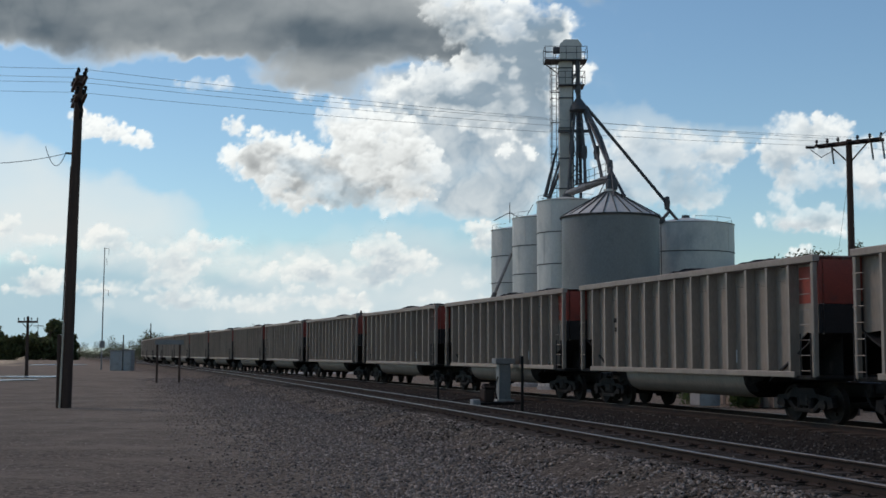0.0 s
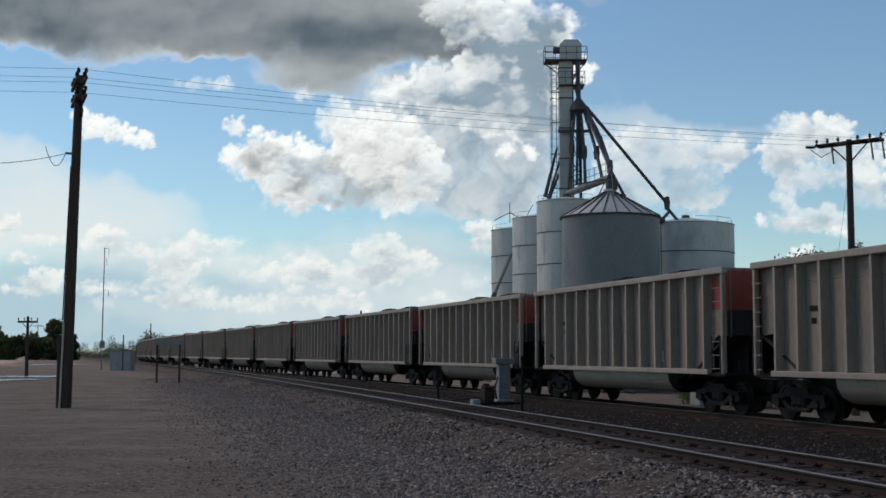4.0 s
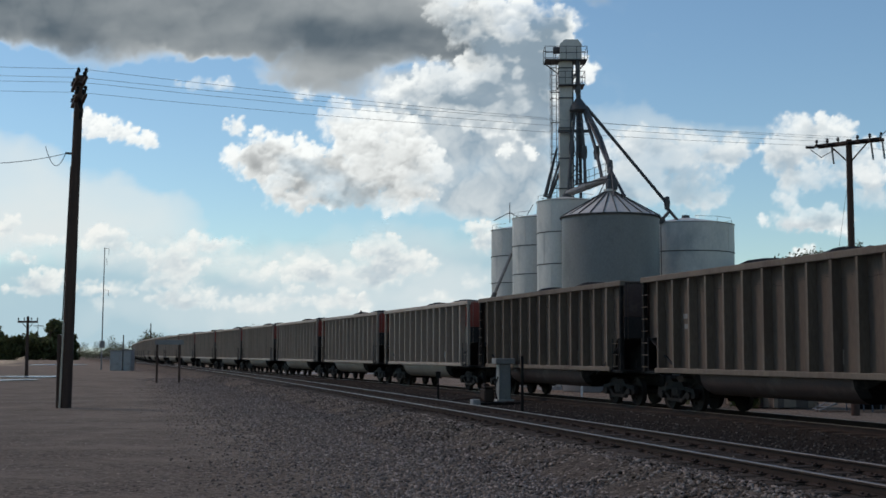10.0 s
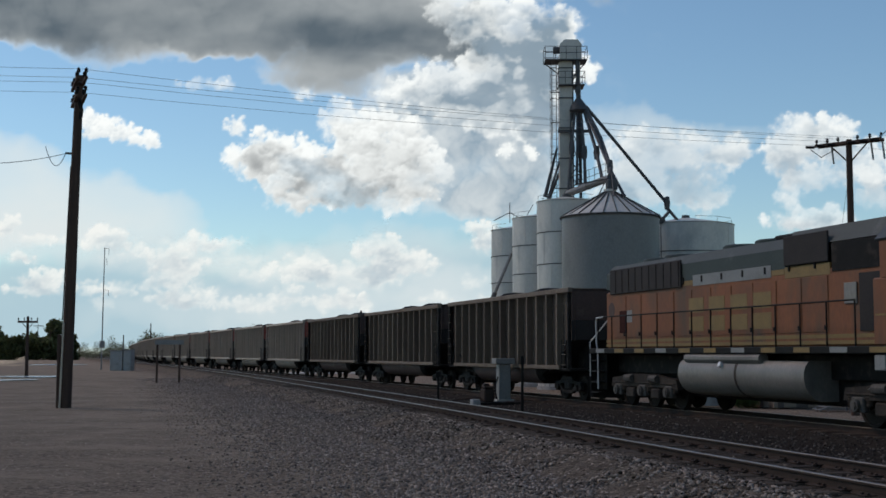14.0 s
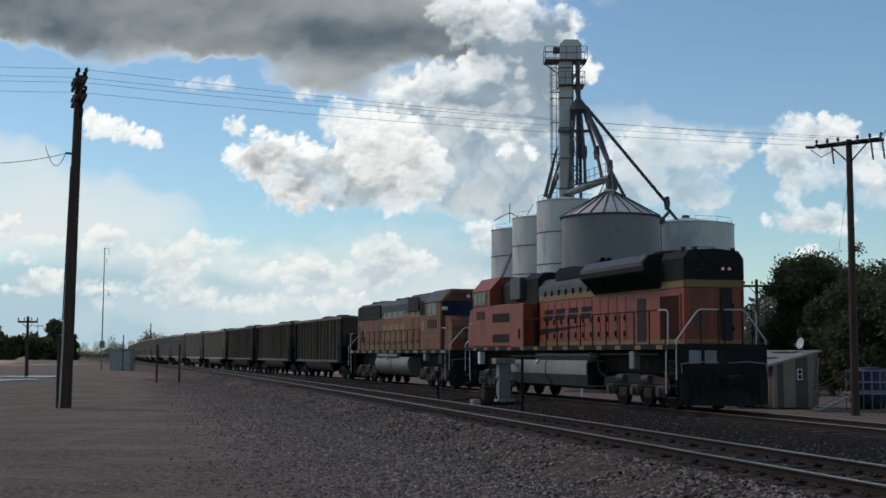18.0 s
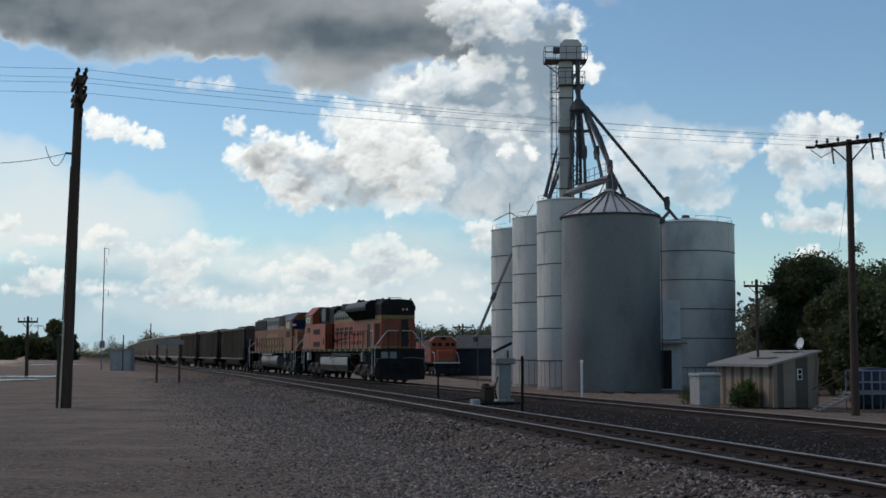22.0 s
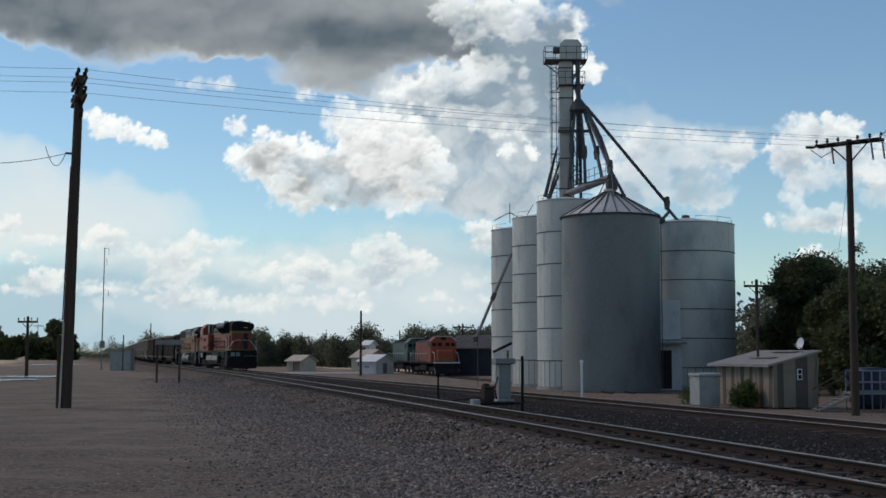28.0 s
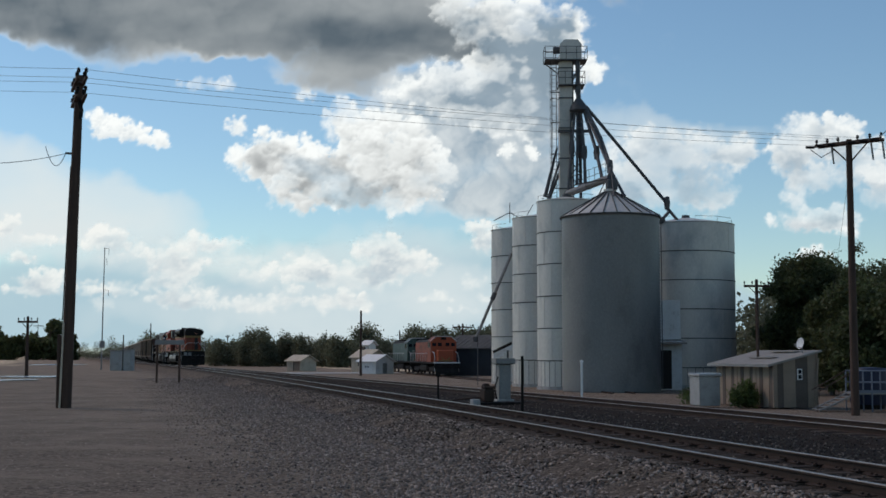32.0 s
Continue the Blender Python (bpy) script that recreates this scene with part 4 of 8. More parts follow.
def loco_big():
    """Newer six-axle diesel: orange body, black roof with wide flared radiators, cab at the far end (+x)."""
    L = thing("locomotive", "orange and black six-axle diesel locomotive with flared radiators", "locomotive", group="locomotives of the coal train")
    D = 1.80
    part("underframe", Shape().box(-10.15, 10.4, -1.53, 1.53, D - 0.17, D, 0.02), LOCO_BLACK, L)
    part("frame_beam", Shape().box(-9.6, 9.6, -0.75, 0.75, 0.88, D - 0.165, 0.03), BLACK, L)
    for s in (-1, 1):
        y0, y1 = span(s, 1.535, 1.541)
        for k in range(13):
            x = -9.3 + k * 1.5
            part("deck_mark", Shape().box(x, x + 0.42, y0, y1, D - 0.15, D - 0.02), YELLOW, L, "yellow reflective mark")
        part("frame_pipe", Shape().tube([(-8.8, s * 1.40, 1.50), (-4.4, s * 1.40, 1.50), (-4.2, s * 1.42, 1.42), (4.6, s * 1.42, 1.42)], 0.035, 6), TRUCK, L)
    # long hood
    part("hood", Shape().box(-9.70, 2.45, -0.97, 0.97, D, 3.53, 0.03), ORANGE, L, "orange engine hood")
    part("hood_stripe", Shape().box(-9.72, 2.45, -0.985, 0.985, 3.53, 3.77, 0.01), YELLOW, L)
    part("lower_stripe", Shape().box(-9.72, 2.45, -0.980, 0.980, D + 0.03, D + 0.16, 0.0), YELLOW, L)
    part("hood_roof", Shape().prism([(-0.98, 3.77), (0.98, 3.77), (0.98, 4.10), (0.74, 4.40), (-0.74, 4.40), (-0.98, 4.10)], "x", -3.2, 2.5), LOCO_GREY, L, "dull dark grey hood roof")
    part("hood_end_top", Shape().prism([(-1.02, 3.77), (1.02, 3.77), (1.02, 4.42), (0.84, 4.66), (0.0, 4.72), (-0.84, 4.66), (-1.02, 4.42)], "x", -9.74, -8.1), LOCO_BLACK, L, "black top of the hood end")
    for e in (-0.99, 0.99):
        part("corner_rib", Shape().box(-9.74, -9.66, e - 0.03, e + 0.03, D, 3.76, 0.01), ORANGE, L)
    part("end_door", Shape().box(-9.745, -9.69, -0.62, -0.22, D + 0.12, 3.52, 0.01), DARK_END, L, "dark end door")
    for z in (2.2, 2.9):
        part("door_hinge", Shape().box(-9.77, -9.74, -0.66, -0.58, z, z + 0.14), BLACK, L)
    for y in (-0.52, -0.30):
        part("tail_lamp", Shape().lathe([(0.0, 0.0), (0.035, 0.0), (0.05, -0.03), (0.05, -0.06), (0.0, -0.06)], 12).mesh("tail_lamp"), LAMP_WARM, L, "dim tail lamp", at=pose(-9.80, y, 4.10, 0, -90, 0))
    part("lamp_plate", Shape().box(-9.75, -9.735, -0.68, -0.14, 3.96, 4.24, 0.01), BLACK, L)
    part("number_board", Shape().box(-9.75, -9.735, 0.22, 0.72, 4.02, 4.26, 0.01), BLACK, L)
    part("roof_rail", Shape().tube([(-9.3, 0.5, 4.68), (-9.3, 0.5, 4.80), (-9.3, -0.3, 4.80), (-9.3, -0.3, 4.68)], 0.02, 5), STEEL_GREY, L)
    for y in (-0.85, 0.45, 0.85):
        part("lifting_lug", Shape().box(-9.5, -9.3, y - 0.03, y + 0.03, 4.55, 4.78, 0.01), LOCO_BLACK, L)
    # flared radiators
    for s in (-1, 1):
        poly = [(s * 0.98, 3.56), (s * 1.56, 4.12), (s * 1.56, 4.38), (s * 1.34, 4.62), (s * 0.0, 4.70), (s * 0.0, 3.56)]
        part("radiator_flare", Shape().prism(poly[::-s], "x", -8.12, -3.05), LOCO_BLACK, L, "black flared radiator")
        # grey strip over the black flare: the sky's sheen as a lighter colour
        top = [(s * 1.565, 4.28), (s * 1.575, 4.40), (s * 1.345, 4.645), (s * 1.33, 4.62)]
        part("radiator_cowl", Shape().prism(top[::-s], "x", -8.0, -3.10), LOCO_GREY, L, "cowl edge, its grey standing for sky sheen")
        for k in range(22):
            x = -7.95 + k * 0.22
            part("grille_bar", Shape().prism([(s * 1.06, 3.64), (s * 1.52, 4.085), (s * 1.545, 4.065), (s * 1.085, 3.62)][::-s], "x", x, x + 0.04), BLACK, L)
    for x in (-7.1, -5.6, -4.1):
        part("radiator_fan", Shape().lathe([(0.0, 4.80), (0.60, 4.80), (0.66, 4.77), (0.66, 4.66)], 20, (x, 0, 0)), LOCO_BLACK, L)
    part("exhaust_silencer", Shape().box(-2.9, -1.9, -0.5, 0.5, 4.38, 4.66, 0.08), LOCO_BLACK, L)
    # blower housing with sloping end, and the black blocks behind the cab
    part("dynamic_brake_box", Shape().prism([(-1.6, 4.36), (1.0, 4.30), (1.0, 4.62), (0.6, 4.76), (-0.7, 4.76)][::-1], "y", -0.86, 0.86), LOCO_BLACK, L)
    part("blower_block", Shape().prism([(-1.0, D), (1.0, D), (1.0, 4.50), (0.7, 4.74), (-0.7, 4.74), (-1.0, 4.50)], "x", 2.5, 4.2), LOCO_BLACK, L, "black blower housing")
    for s in (-1, 1):
        y0, y1 = span(s, 0.97, 1.22)
        part("filter_box", Shape().box(4.0, 5.2, y0, y1, 3.72, 4.62, 0.03), LOCO_GREY, L, "grey filter box")
        y0, y1 = span(s, 0.97, 0.99)
        for k in range(11):
            x = -5.55 + k * 0.70
            part("hood_door", Shape().box(x, x + 0.64, y0, y1, D + 0.2, 3.46, 0.006), ORANGE, L)
            ya, yb = span(s, 0.985, 1.03)
            part("door_latch", Shape().box(x + 0.05, x + 0.10, ya, yb, 2.62, 2.80), BLACK, L)
            part("door_latch", Shape().box(x + 0.05, x + 0.10, ya, yb, 2.10, 2.28), BLACK, L)
            part("roof_cleat", Shape().box(x + 0.26, x + 0.34, ya, yb, 3.72, 3.92), BLACK, L)
        part("narrow_grille", Shape().box(-7.05, -6.42, y0, y1, D + 0.10, 3.30, 0.004), DARK_END, L, "narrow black grille")
        ya, yb = span(s, 0.955, 0.975)
        # nearly flush panel; dark maroon stands for orange in the recess's shade
        part("side_recess", Shape().box(-9.38, -8.10, ya, yb, D + 0.12, 3.30, 0.004), MAROON, L, "door recess with its shade coloured maroon")
        part("recess_frame", Shape().box(-8.10, -8.02, *span(s, 0.97, 1.0), D + 0.1, 3.34).box(-9.46, -9.38, *span(s, 0.97, 1.0), D + 0.1, 3.34).box(-9.46, -8.02, *span(s, 0.97, 1.0), 3.30, 3.36), ORANGE, L)
        y0, y1 = span(s, 0.99, 0.996)
        part("painted_swoosh", Shape().prism([(2.30, 2.24), (2.30, 2.46), (-2.9, 2.56)], "y", y0, y1), LOCO_BLACK, L, "black painted swoosh")
    emblem_blocks(L, 1.95, 2.78, 1.0, 0.42, 0.99, LOCO_BLACK, 0.16)
    # equipment wall, cab and nose
    # orange wall in the gap, its shade put into a maroon colour
    part("gap_wall", Shape().box(2.46, 2.82, -1.06, 1.06, D, 3.50, 0.01), MAROON, L, "wall beside the cabinet, shade in its maroon")
    part("equipment_cabinet", Shape().box(2.82, 4.36, -1.52, 1.52, D - 0.08, 3.52, 0.03), ORANGE, L, "orange equipment cabinet")
    part("lower_cab_wall", Shape().box(4.36, 9.25, -1.5, 1.5, D, 3.55, 0.04), ORANGE, L, "orange lower cab wall")
    part("cab_neck", Shape().prism([(-0.97, 3.5), (0.97, 3.5), (0.97, 4.4), (0.75, 4.62), (-0.75, 4.62), (-0.97, 4.4)], "x", 4.2, 7.0), DARK_END, L, "black wall behind the cab")
    part("cab_upper", Shape().prism([(-1.5, 3.55), (1.5, 3.55), (1.5, 4.22), (1.0, 4.76), (-1.0, 4.76), (-1.5, 4.22)], "x", 6.95, 9.25), ORANGE, L, "orange cab")
    part("cab_roof", Shape().prism([(-1.53, 4.23), (-1.02, 4.80), (1.02, 4.80), (1.53, 4.23), (1.5, 4.19), (1.0, 4.74), (-1.0, 4.74), (-1.5, 4.19)], "x", 6.85, 9.4), ORANGE, L)
    for s in (-1, 1):
        win = part("cab_window", Shape().box(7.35, 9.05, *span(s, 1.5, 1.53), 3.62, 4.16, 0.02), STEEL_GREY, L, "grey framed cab window")
        for x in (7.42, 7.98, 8.52):
            part("pane", Shape().box(x, x + 0.46, *span(s, 1.5, 1.54), 3.68, 4.10, 0.01), GLASS, win)
        for z, h in ((1.98, 0.34), (2.82, 0.36)):
            vent = part("vent_grille", Shape().box(4.5, 6.55, *span(s, 1.5, 1.515), z, z + h), DARK_END, L, "black louvred vent")
            for k in range(4):
                part("louvre", Shape().box(4.52, 6.53, *span(s, 1.515, 1.53), z + 0.03 + k * h / 4, z + 0.055 + k * h / 4), BLACK, vent)
        for k in range(4):
            part("lettering_bar", Shape().box(8.62 - k * 0.3 - 0.11, 8.62 - k * 0.3 + 0.11, *span(s, 1.5, 1.506), 2.98, 3.34), LOCO_BLACK, L)
        part("cabinet_latch", Shape().box(3.2, 3.3, *span(s, 1.52, 1.56), 2.1, 2.5), BLACK, L)
    part("nose", Shape().prism([(9.25, D), (10.35, D), (10.3, 3.0), (10.05, 3.46), (9.25, 3.56)], "y", -1.36, 1.36), ORANGE, L, "orange nose")
    part("windscreen", Shape().prism([(9.25, 3.62), (9.31, 3.62), (9.28, 4.3), (9.22, 4.3)], "y", -1.25, 1.25), GLASS, L)
    for y in (0.3, 0.55):
        part("horn", Shape().lathe([(0.0, 0.0), (0.05, 0.02), (0.06, 0.3), (0.13, 0.46), (0.12, 0.46), (0.0, 0.36)], 12).mesh("horn"), LOCO_BLACK, L, at=pose(-2.3, y, 4.82, 0, -90, 0))
    part("horn_stand", Shape().box(-2.4, -2.2, 0.2, 0.65, 4.62, 4.80, 0.01), LOCO_BLACK, L)
    # black block added along the underside to darken the see-through gaps
    part("traction_gear", Shape().box(-9.2, 9.2, -0.55, 0.55, 0.42, 1.1, 0.05), BLACK, L)
    fuel_tank(L, -3.4, 4.3, TANK)
    for s in (-1, 1):
        part("air_tank", Shape().tube([(-3.0, s * 1.05, 1.42), (2.4, s * 1.05, 1.42)], 0.14, 12), STEEL_GREY, L)
        part("tank_end", Shape().box(-3.46, -3.38, *span(s, 0.3, 1.46), 0.42, 1.22, 0.03), BLACK, L)
        part("sand_pipe_box", Shape().box(-7.2, -6.86, *span(s, 1.25, 1.5), 1.02, 1.6, 0.03), STEEL_GREY, L)
        part("junction_box", Shape().box(8.3, 8.6, *span(s, 1.25, 1.5), 1.05, 1.6, 0.03), WHITE, L)
        part("sand_hose", Shape().tube([(-9.0, s * 1.3, 1.6), (-9.15, s * 1.3, 1.0), (-9.05, s * 1.1, 0.35)], 0.03, 6), BLACK, L)
        part("cable_loop", Shape().tube([(-4.2, s * 1.45, 1.6), (-4.5, s * 1.5, 0.95), (-4.9, s * 1.45, 0.75), (-5.1, s * 1.4, 1.2)], 0.035, 6), BLACK, L)
    loco_truck(L, -6.7)
    loco_truck(L, 6.9)
    rails_of(L, -9.4, 2.6, 12, D, D + 1.05, 1.48)
    step_rails(L, -9.45, -1, D)
    step_rails(L, 9.7, 1, D)
    for y in (0.22, 0.74):
        part("end_plate_mark", Shape().box(-10.24, -10.21, y, y + 0.40, 1.22, 1.62, 0.02), STEEL_GREY, L, "pale square plate")
    return L


def loco_old():
    """Older six-axle diesel: faded orange with dark green roof, wide cab and nose at the near end (-x)."""
    L = thing("locomotive", "faded orange, yellow and dark green six-axle diesel locomotive", "locomotive", group="locomotives of the coal train")
    D = 1.70
    part("underframe", Shape().box(-10.2, 10.3, -1.53, 1.53, D - 0.18, D, 0.02), LOCO_BLACK, L)
    part("frame_beam", Shape().box(-9.6, 9.6, -0.75, 0.75, 0.88, D - 0.17, 0.03), BLACK, L)
    for s in (-1, 1):
        y0, y1 = span(s, 1.535, 1.541)
        for k in range(13):
            x = -9.6 + k * 1.55
            part("deck_mark", Shape().box(x, x + 0.7, y0, y1, D - 0.15, D - 0.02), YELLOW if k % 3 else STEEL_GREY, L)
    part("hood", Shape().box(-5.6, 10.05, -0.98, 0.98, D, 3.62, 0.05), ORANGE_OLD, L, "faded orange engine hood")
    for z in (D + 0.05, D + 0.20):
        part("lower_stripe", Shape().box(-9.0, 10.06, -0.99, 0.99, z, z + 0.09, 0.0), YELLOW, L)
    part("hood_stripe", Shape().box(-3.5, -1.45, -0.987, 0.987, 3.44, 3.74, 0.01), YELLOW, L)
    part("hood_stripe", Shape().box(-1.45, 4.2, -0.987, 0.987, 3.55, 3.70, 0.01), YELLOW, L)
    part("hood_roof", Shape().prism([(-0.985, 3.70), (0.985, 3.70), (0.985, 4.22), (0.7, 4.52), (-0.7, 4.52), (-0.985, 4.22)], "x", -1.5, 10.0), LOCO_GREEN, L, "dark green roof")
    part("front_roof", Shape().prism([(-0.99, 4.22), (0.99, 4.22), (0.72, 4.66), (-0.72, 4.66)], "x", -6.4, -1.5), LOCO_GREEN, L, "dark green forward roof")
    for s in (-1, 1):
        y0, y1 = span(s, 0.985, 1.045)
        gr = part("radiator_grille", Shape().box(4.3, 9.6, y0, y1, 3.52, 4.36, 0.02), DARK_END, L, "black radiator grille")
        for k in range(10):
            x = 4.4 + k * 0.52
            part("grille_bar", Shape().box(x, x + 0.03, *span(s, 1.045, 1.06), 3.56, 4.32), BLACK, gr)
        part("side_grille", Shape().box(-3.5, -1.5, y0, y1, 3.76, 4.52, 0.02), DARK_END, L, "black side grille")
        part("cab_gap_grille", Shape().box(-6.3, -3.6, *span(s, 0.985, 1.0), 3.5, 4.2), BLACK, L)
        part("cab_gap_door", Shape().box(-5.5, -4.7, *span(s, 0.985, 1.01), D + 0.35, 3.40), DARK_END, L, "dark door opening")
        part("gap_plate", Shape().box(-4.6, -4.1, *span(s, 0.985, 1.02), 2.7, 3.2, 0.01), TANK, L)
        for k in range(11):
            x = -3.4 + k * 1.18
            part("hood_door", Shape().box(x, x + 1.10, *span(s, 0.985, 1.0), D + 0.35, 3.42, 0.006), ORANGE_OLD, L)
            part("door_latch", Shape().box(x + 0.08, x + 0.14, *span(s, 1.0, 1.03), 2.1, 2.22), BLACK, L)
            part("roof_cleat", Shape().box(x + 0.5, x + 0.56, *span(s, 0.985, 1.02), 3.62, 3.80), BLACK, L)
        part("worn_patch", Shape().box(-0.8, 3.6, *span(s, 0.985, 0.995), 3.52, 3.84), STEEL_GREY, L, "worn grey roof edge")
        part("round_emblem", Shape().tube([(9.55, s * 0.985, 3.0), (9.55, s * 1.005, 3.0)], 0.26, 18), BROWN_TUB, L)
        part("pale_patch", Shape().box(7.9, 8.3, *span(s, 1.0, 1.006), 2.55, 2.95), STEEL_GREY, L, "pale paint patch")
        part("dark_patch", Shape().box(8.3, 8.9, *span(s, 1.0, 1.006), 2.2, 2.95), MAROON, L, "dark primer patch")
    emblem_blocks(L, 3.85, 2.18, 1.02, 0.98, 1.0, YELLOW, 0.0)
    for x in (6.0, 7.6, 2.2, 0.4):
        part("roof_fan", Shape().lathe([(0.0, 4.64), (0.6, 4.64), (0.66, 4.60), (0.66, 4.50)], 18, (x, 0, 0)), LOCO_GREEN, L)
    part("exhaust_box", Shape().box(-1.2, 0.0, -0.4, 0.4, 4.5, 4.70, 0.04), LOCO_BLACK, L)
    part("end_lamp", Shape().tube([(10.0, 0, 4.1), (10.07, 0, 4.1)], 0.09, 10), WHITE, L)
    # cab and wide nose
    part("cab_lower", Shape().box(-8.75, -5.9, -1.5, 1.5, D, 3.2, 0.04), ORANGE_OLD, L, "faded orange cab wall")
    part("cab_upper", Shape().prism([(-1.5, 3.2), (1.5, 3.2), (1.5, 4.05), (0.95, 4.58), (-0.95, 4.58), (-1.5, 4.05)], "x", -8.75, -6.2), ORANGE_OLD, L)
    part("cab_roof", Shape().prism([(-1.55, 4.05), (-0.97, 4.66), (0.97, 4.66), (1.55, 4.05), (1.51, 4.0), (0.94, 4.57), (-0.94, 4.57), (-1.51, 4.0)], "x", -8.7, -6.1), LOCO_GREY, L, "dull grey cab roof")
    part("cab_brow", Shape().prism([(-1.53, 4.06), (-0.97, 4.62), (0.97, 4.62), (1.53, 4.06), (1.4, 4.0), (0.9, 4.45), (-0.9, 4.45), (-1.4, 4.0)], "x", -8.95, -8.7), ORANGE_OLD, L, "orange brow over the windscreen")
    part("windscreen", Shape().prism([(-8.75, 3.36), (-8.82, 3.36), (-8.81, 4.08), (-8.75, 4.08)], "y", -1.38, 1.38), SCREEN_BLUE, L, "dark blue windscreen")
    for s in (-1, 1):
        win = part("cab_window", Shape().box(-8.25, -6.75, *span(s, 1.5, 1.53), 3.36, 4.0, 0.02), STEEL_GREY, L, "grey framed cab window")
        for x in (-8.14, -7.40):
            part("pane", Shape().box(x, x + 0.58, *span(s, 1.5, 1.54), 3.44, 3.92, 0.01), GLASS, win)
        for k in range(4):
            part("lettering_bar", Shape().box(-8.15 + k * 0.40, -8.15 + k * 0.40 + 0.28, *span(s, 1.5, 1.506), 2.76, 3.18), LOCO_BLACK, L)
        part("cab_seam", Shape().box(-8.7, -6.0, *span(s, 1.5, 1.512), 2.36, 2.40), YELLOW, L)
        for z in (2.26, 2.44):
            part("nose_stripe", Shape().box(-9.96, -8.75, *span(s, 1.30, 1.312), z, z + 0.12), YELLOW, L)
    part("nose", Shape().prism([(-8.75, D), (-9.95, D), (-9.92, 2.85), (-9.72, 3.16), (-9.3, 3.32), (-8.75, 3.38)], "y", -1.3, 1.3), ORANGE_OLD, L, "faded orange nose")
    part("nose_stripe", Shape().box(-9.965, -9.95, -1.3, 1.3, 2.26, 2.56), YELLOW, L)
    part("headlamp", Shape().tube([(-8.95, -0.15, 4.3), (-9.0, -0.15, 4.3)], 0.1, 10).tube([(-8.95, 0.15, 4.3), (-9.0, 0.15, 4.3)], 0.1, 10), WHITE, L)
    part("mirror", Shape().box(-9.0, -8.92, 1.2, 1.5, 3.6, 3.78, 0.03), WHITE, L, "white mirror")
    # added black block, keeps the gaps below the frame dark
    part("traction_gear", Shape().box(-9.2, 9.2, -0.55, 0.55, 0.42, 1.1, 0.05), BLACK, L)
    fuel_tank(L, -3.1, 3.6, TANK, True)
    for s in (-1, 1):
        part("air_tank", Shape().tube([(-1.0, s * 1.38, 1.40), (3.2, s * 1.38, 1.40)], 0.15, 12), TANK, L, "silver air tank")
        part("battery_box", Shape().box(-9.0, -8.4, *span(s, 1.25, 1.5), 1.0, 1.5, 0.03), TRUCK, L)
        part("step_box", Shape().box(-6.3, -5.9, *span(s, 1.25, 1.5), 1.15, 1.5, 0.02), STEEL_GREY, L)
    loco_truck(L, -6.7)
    loco_truck(L, 6.7)
    rails_of(L, -5.2, 9.6, 14, D, D + 1.05, 1.48)
    step_rails(L, -9.5, -1, D)
    step_rails(L, 9.6, 1, D)
    return L


loco_near, loco_mid = raise_body(loco_big()), raise_body(loco_old())
LOCO_NEAR_S, LOCO_MID_S = -121.35, -98.45


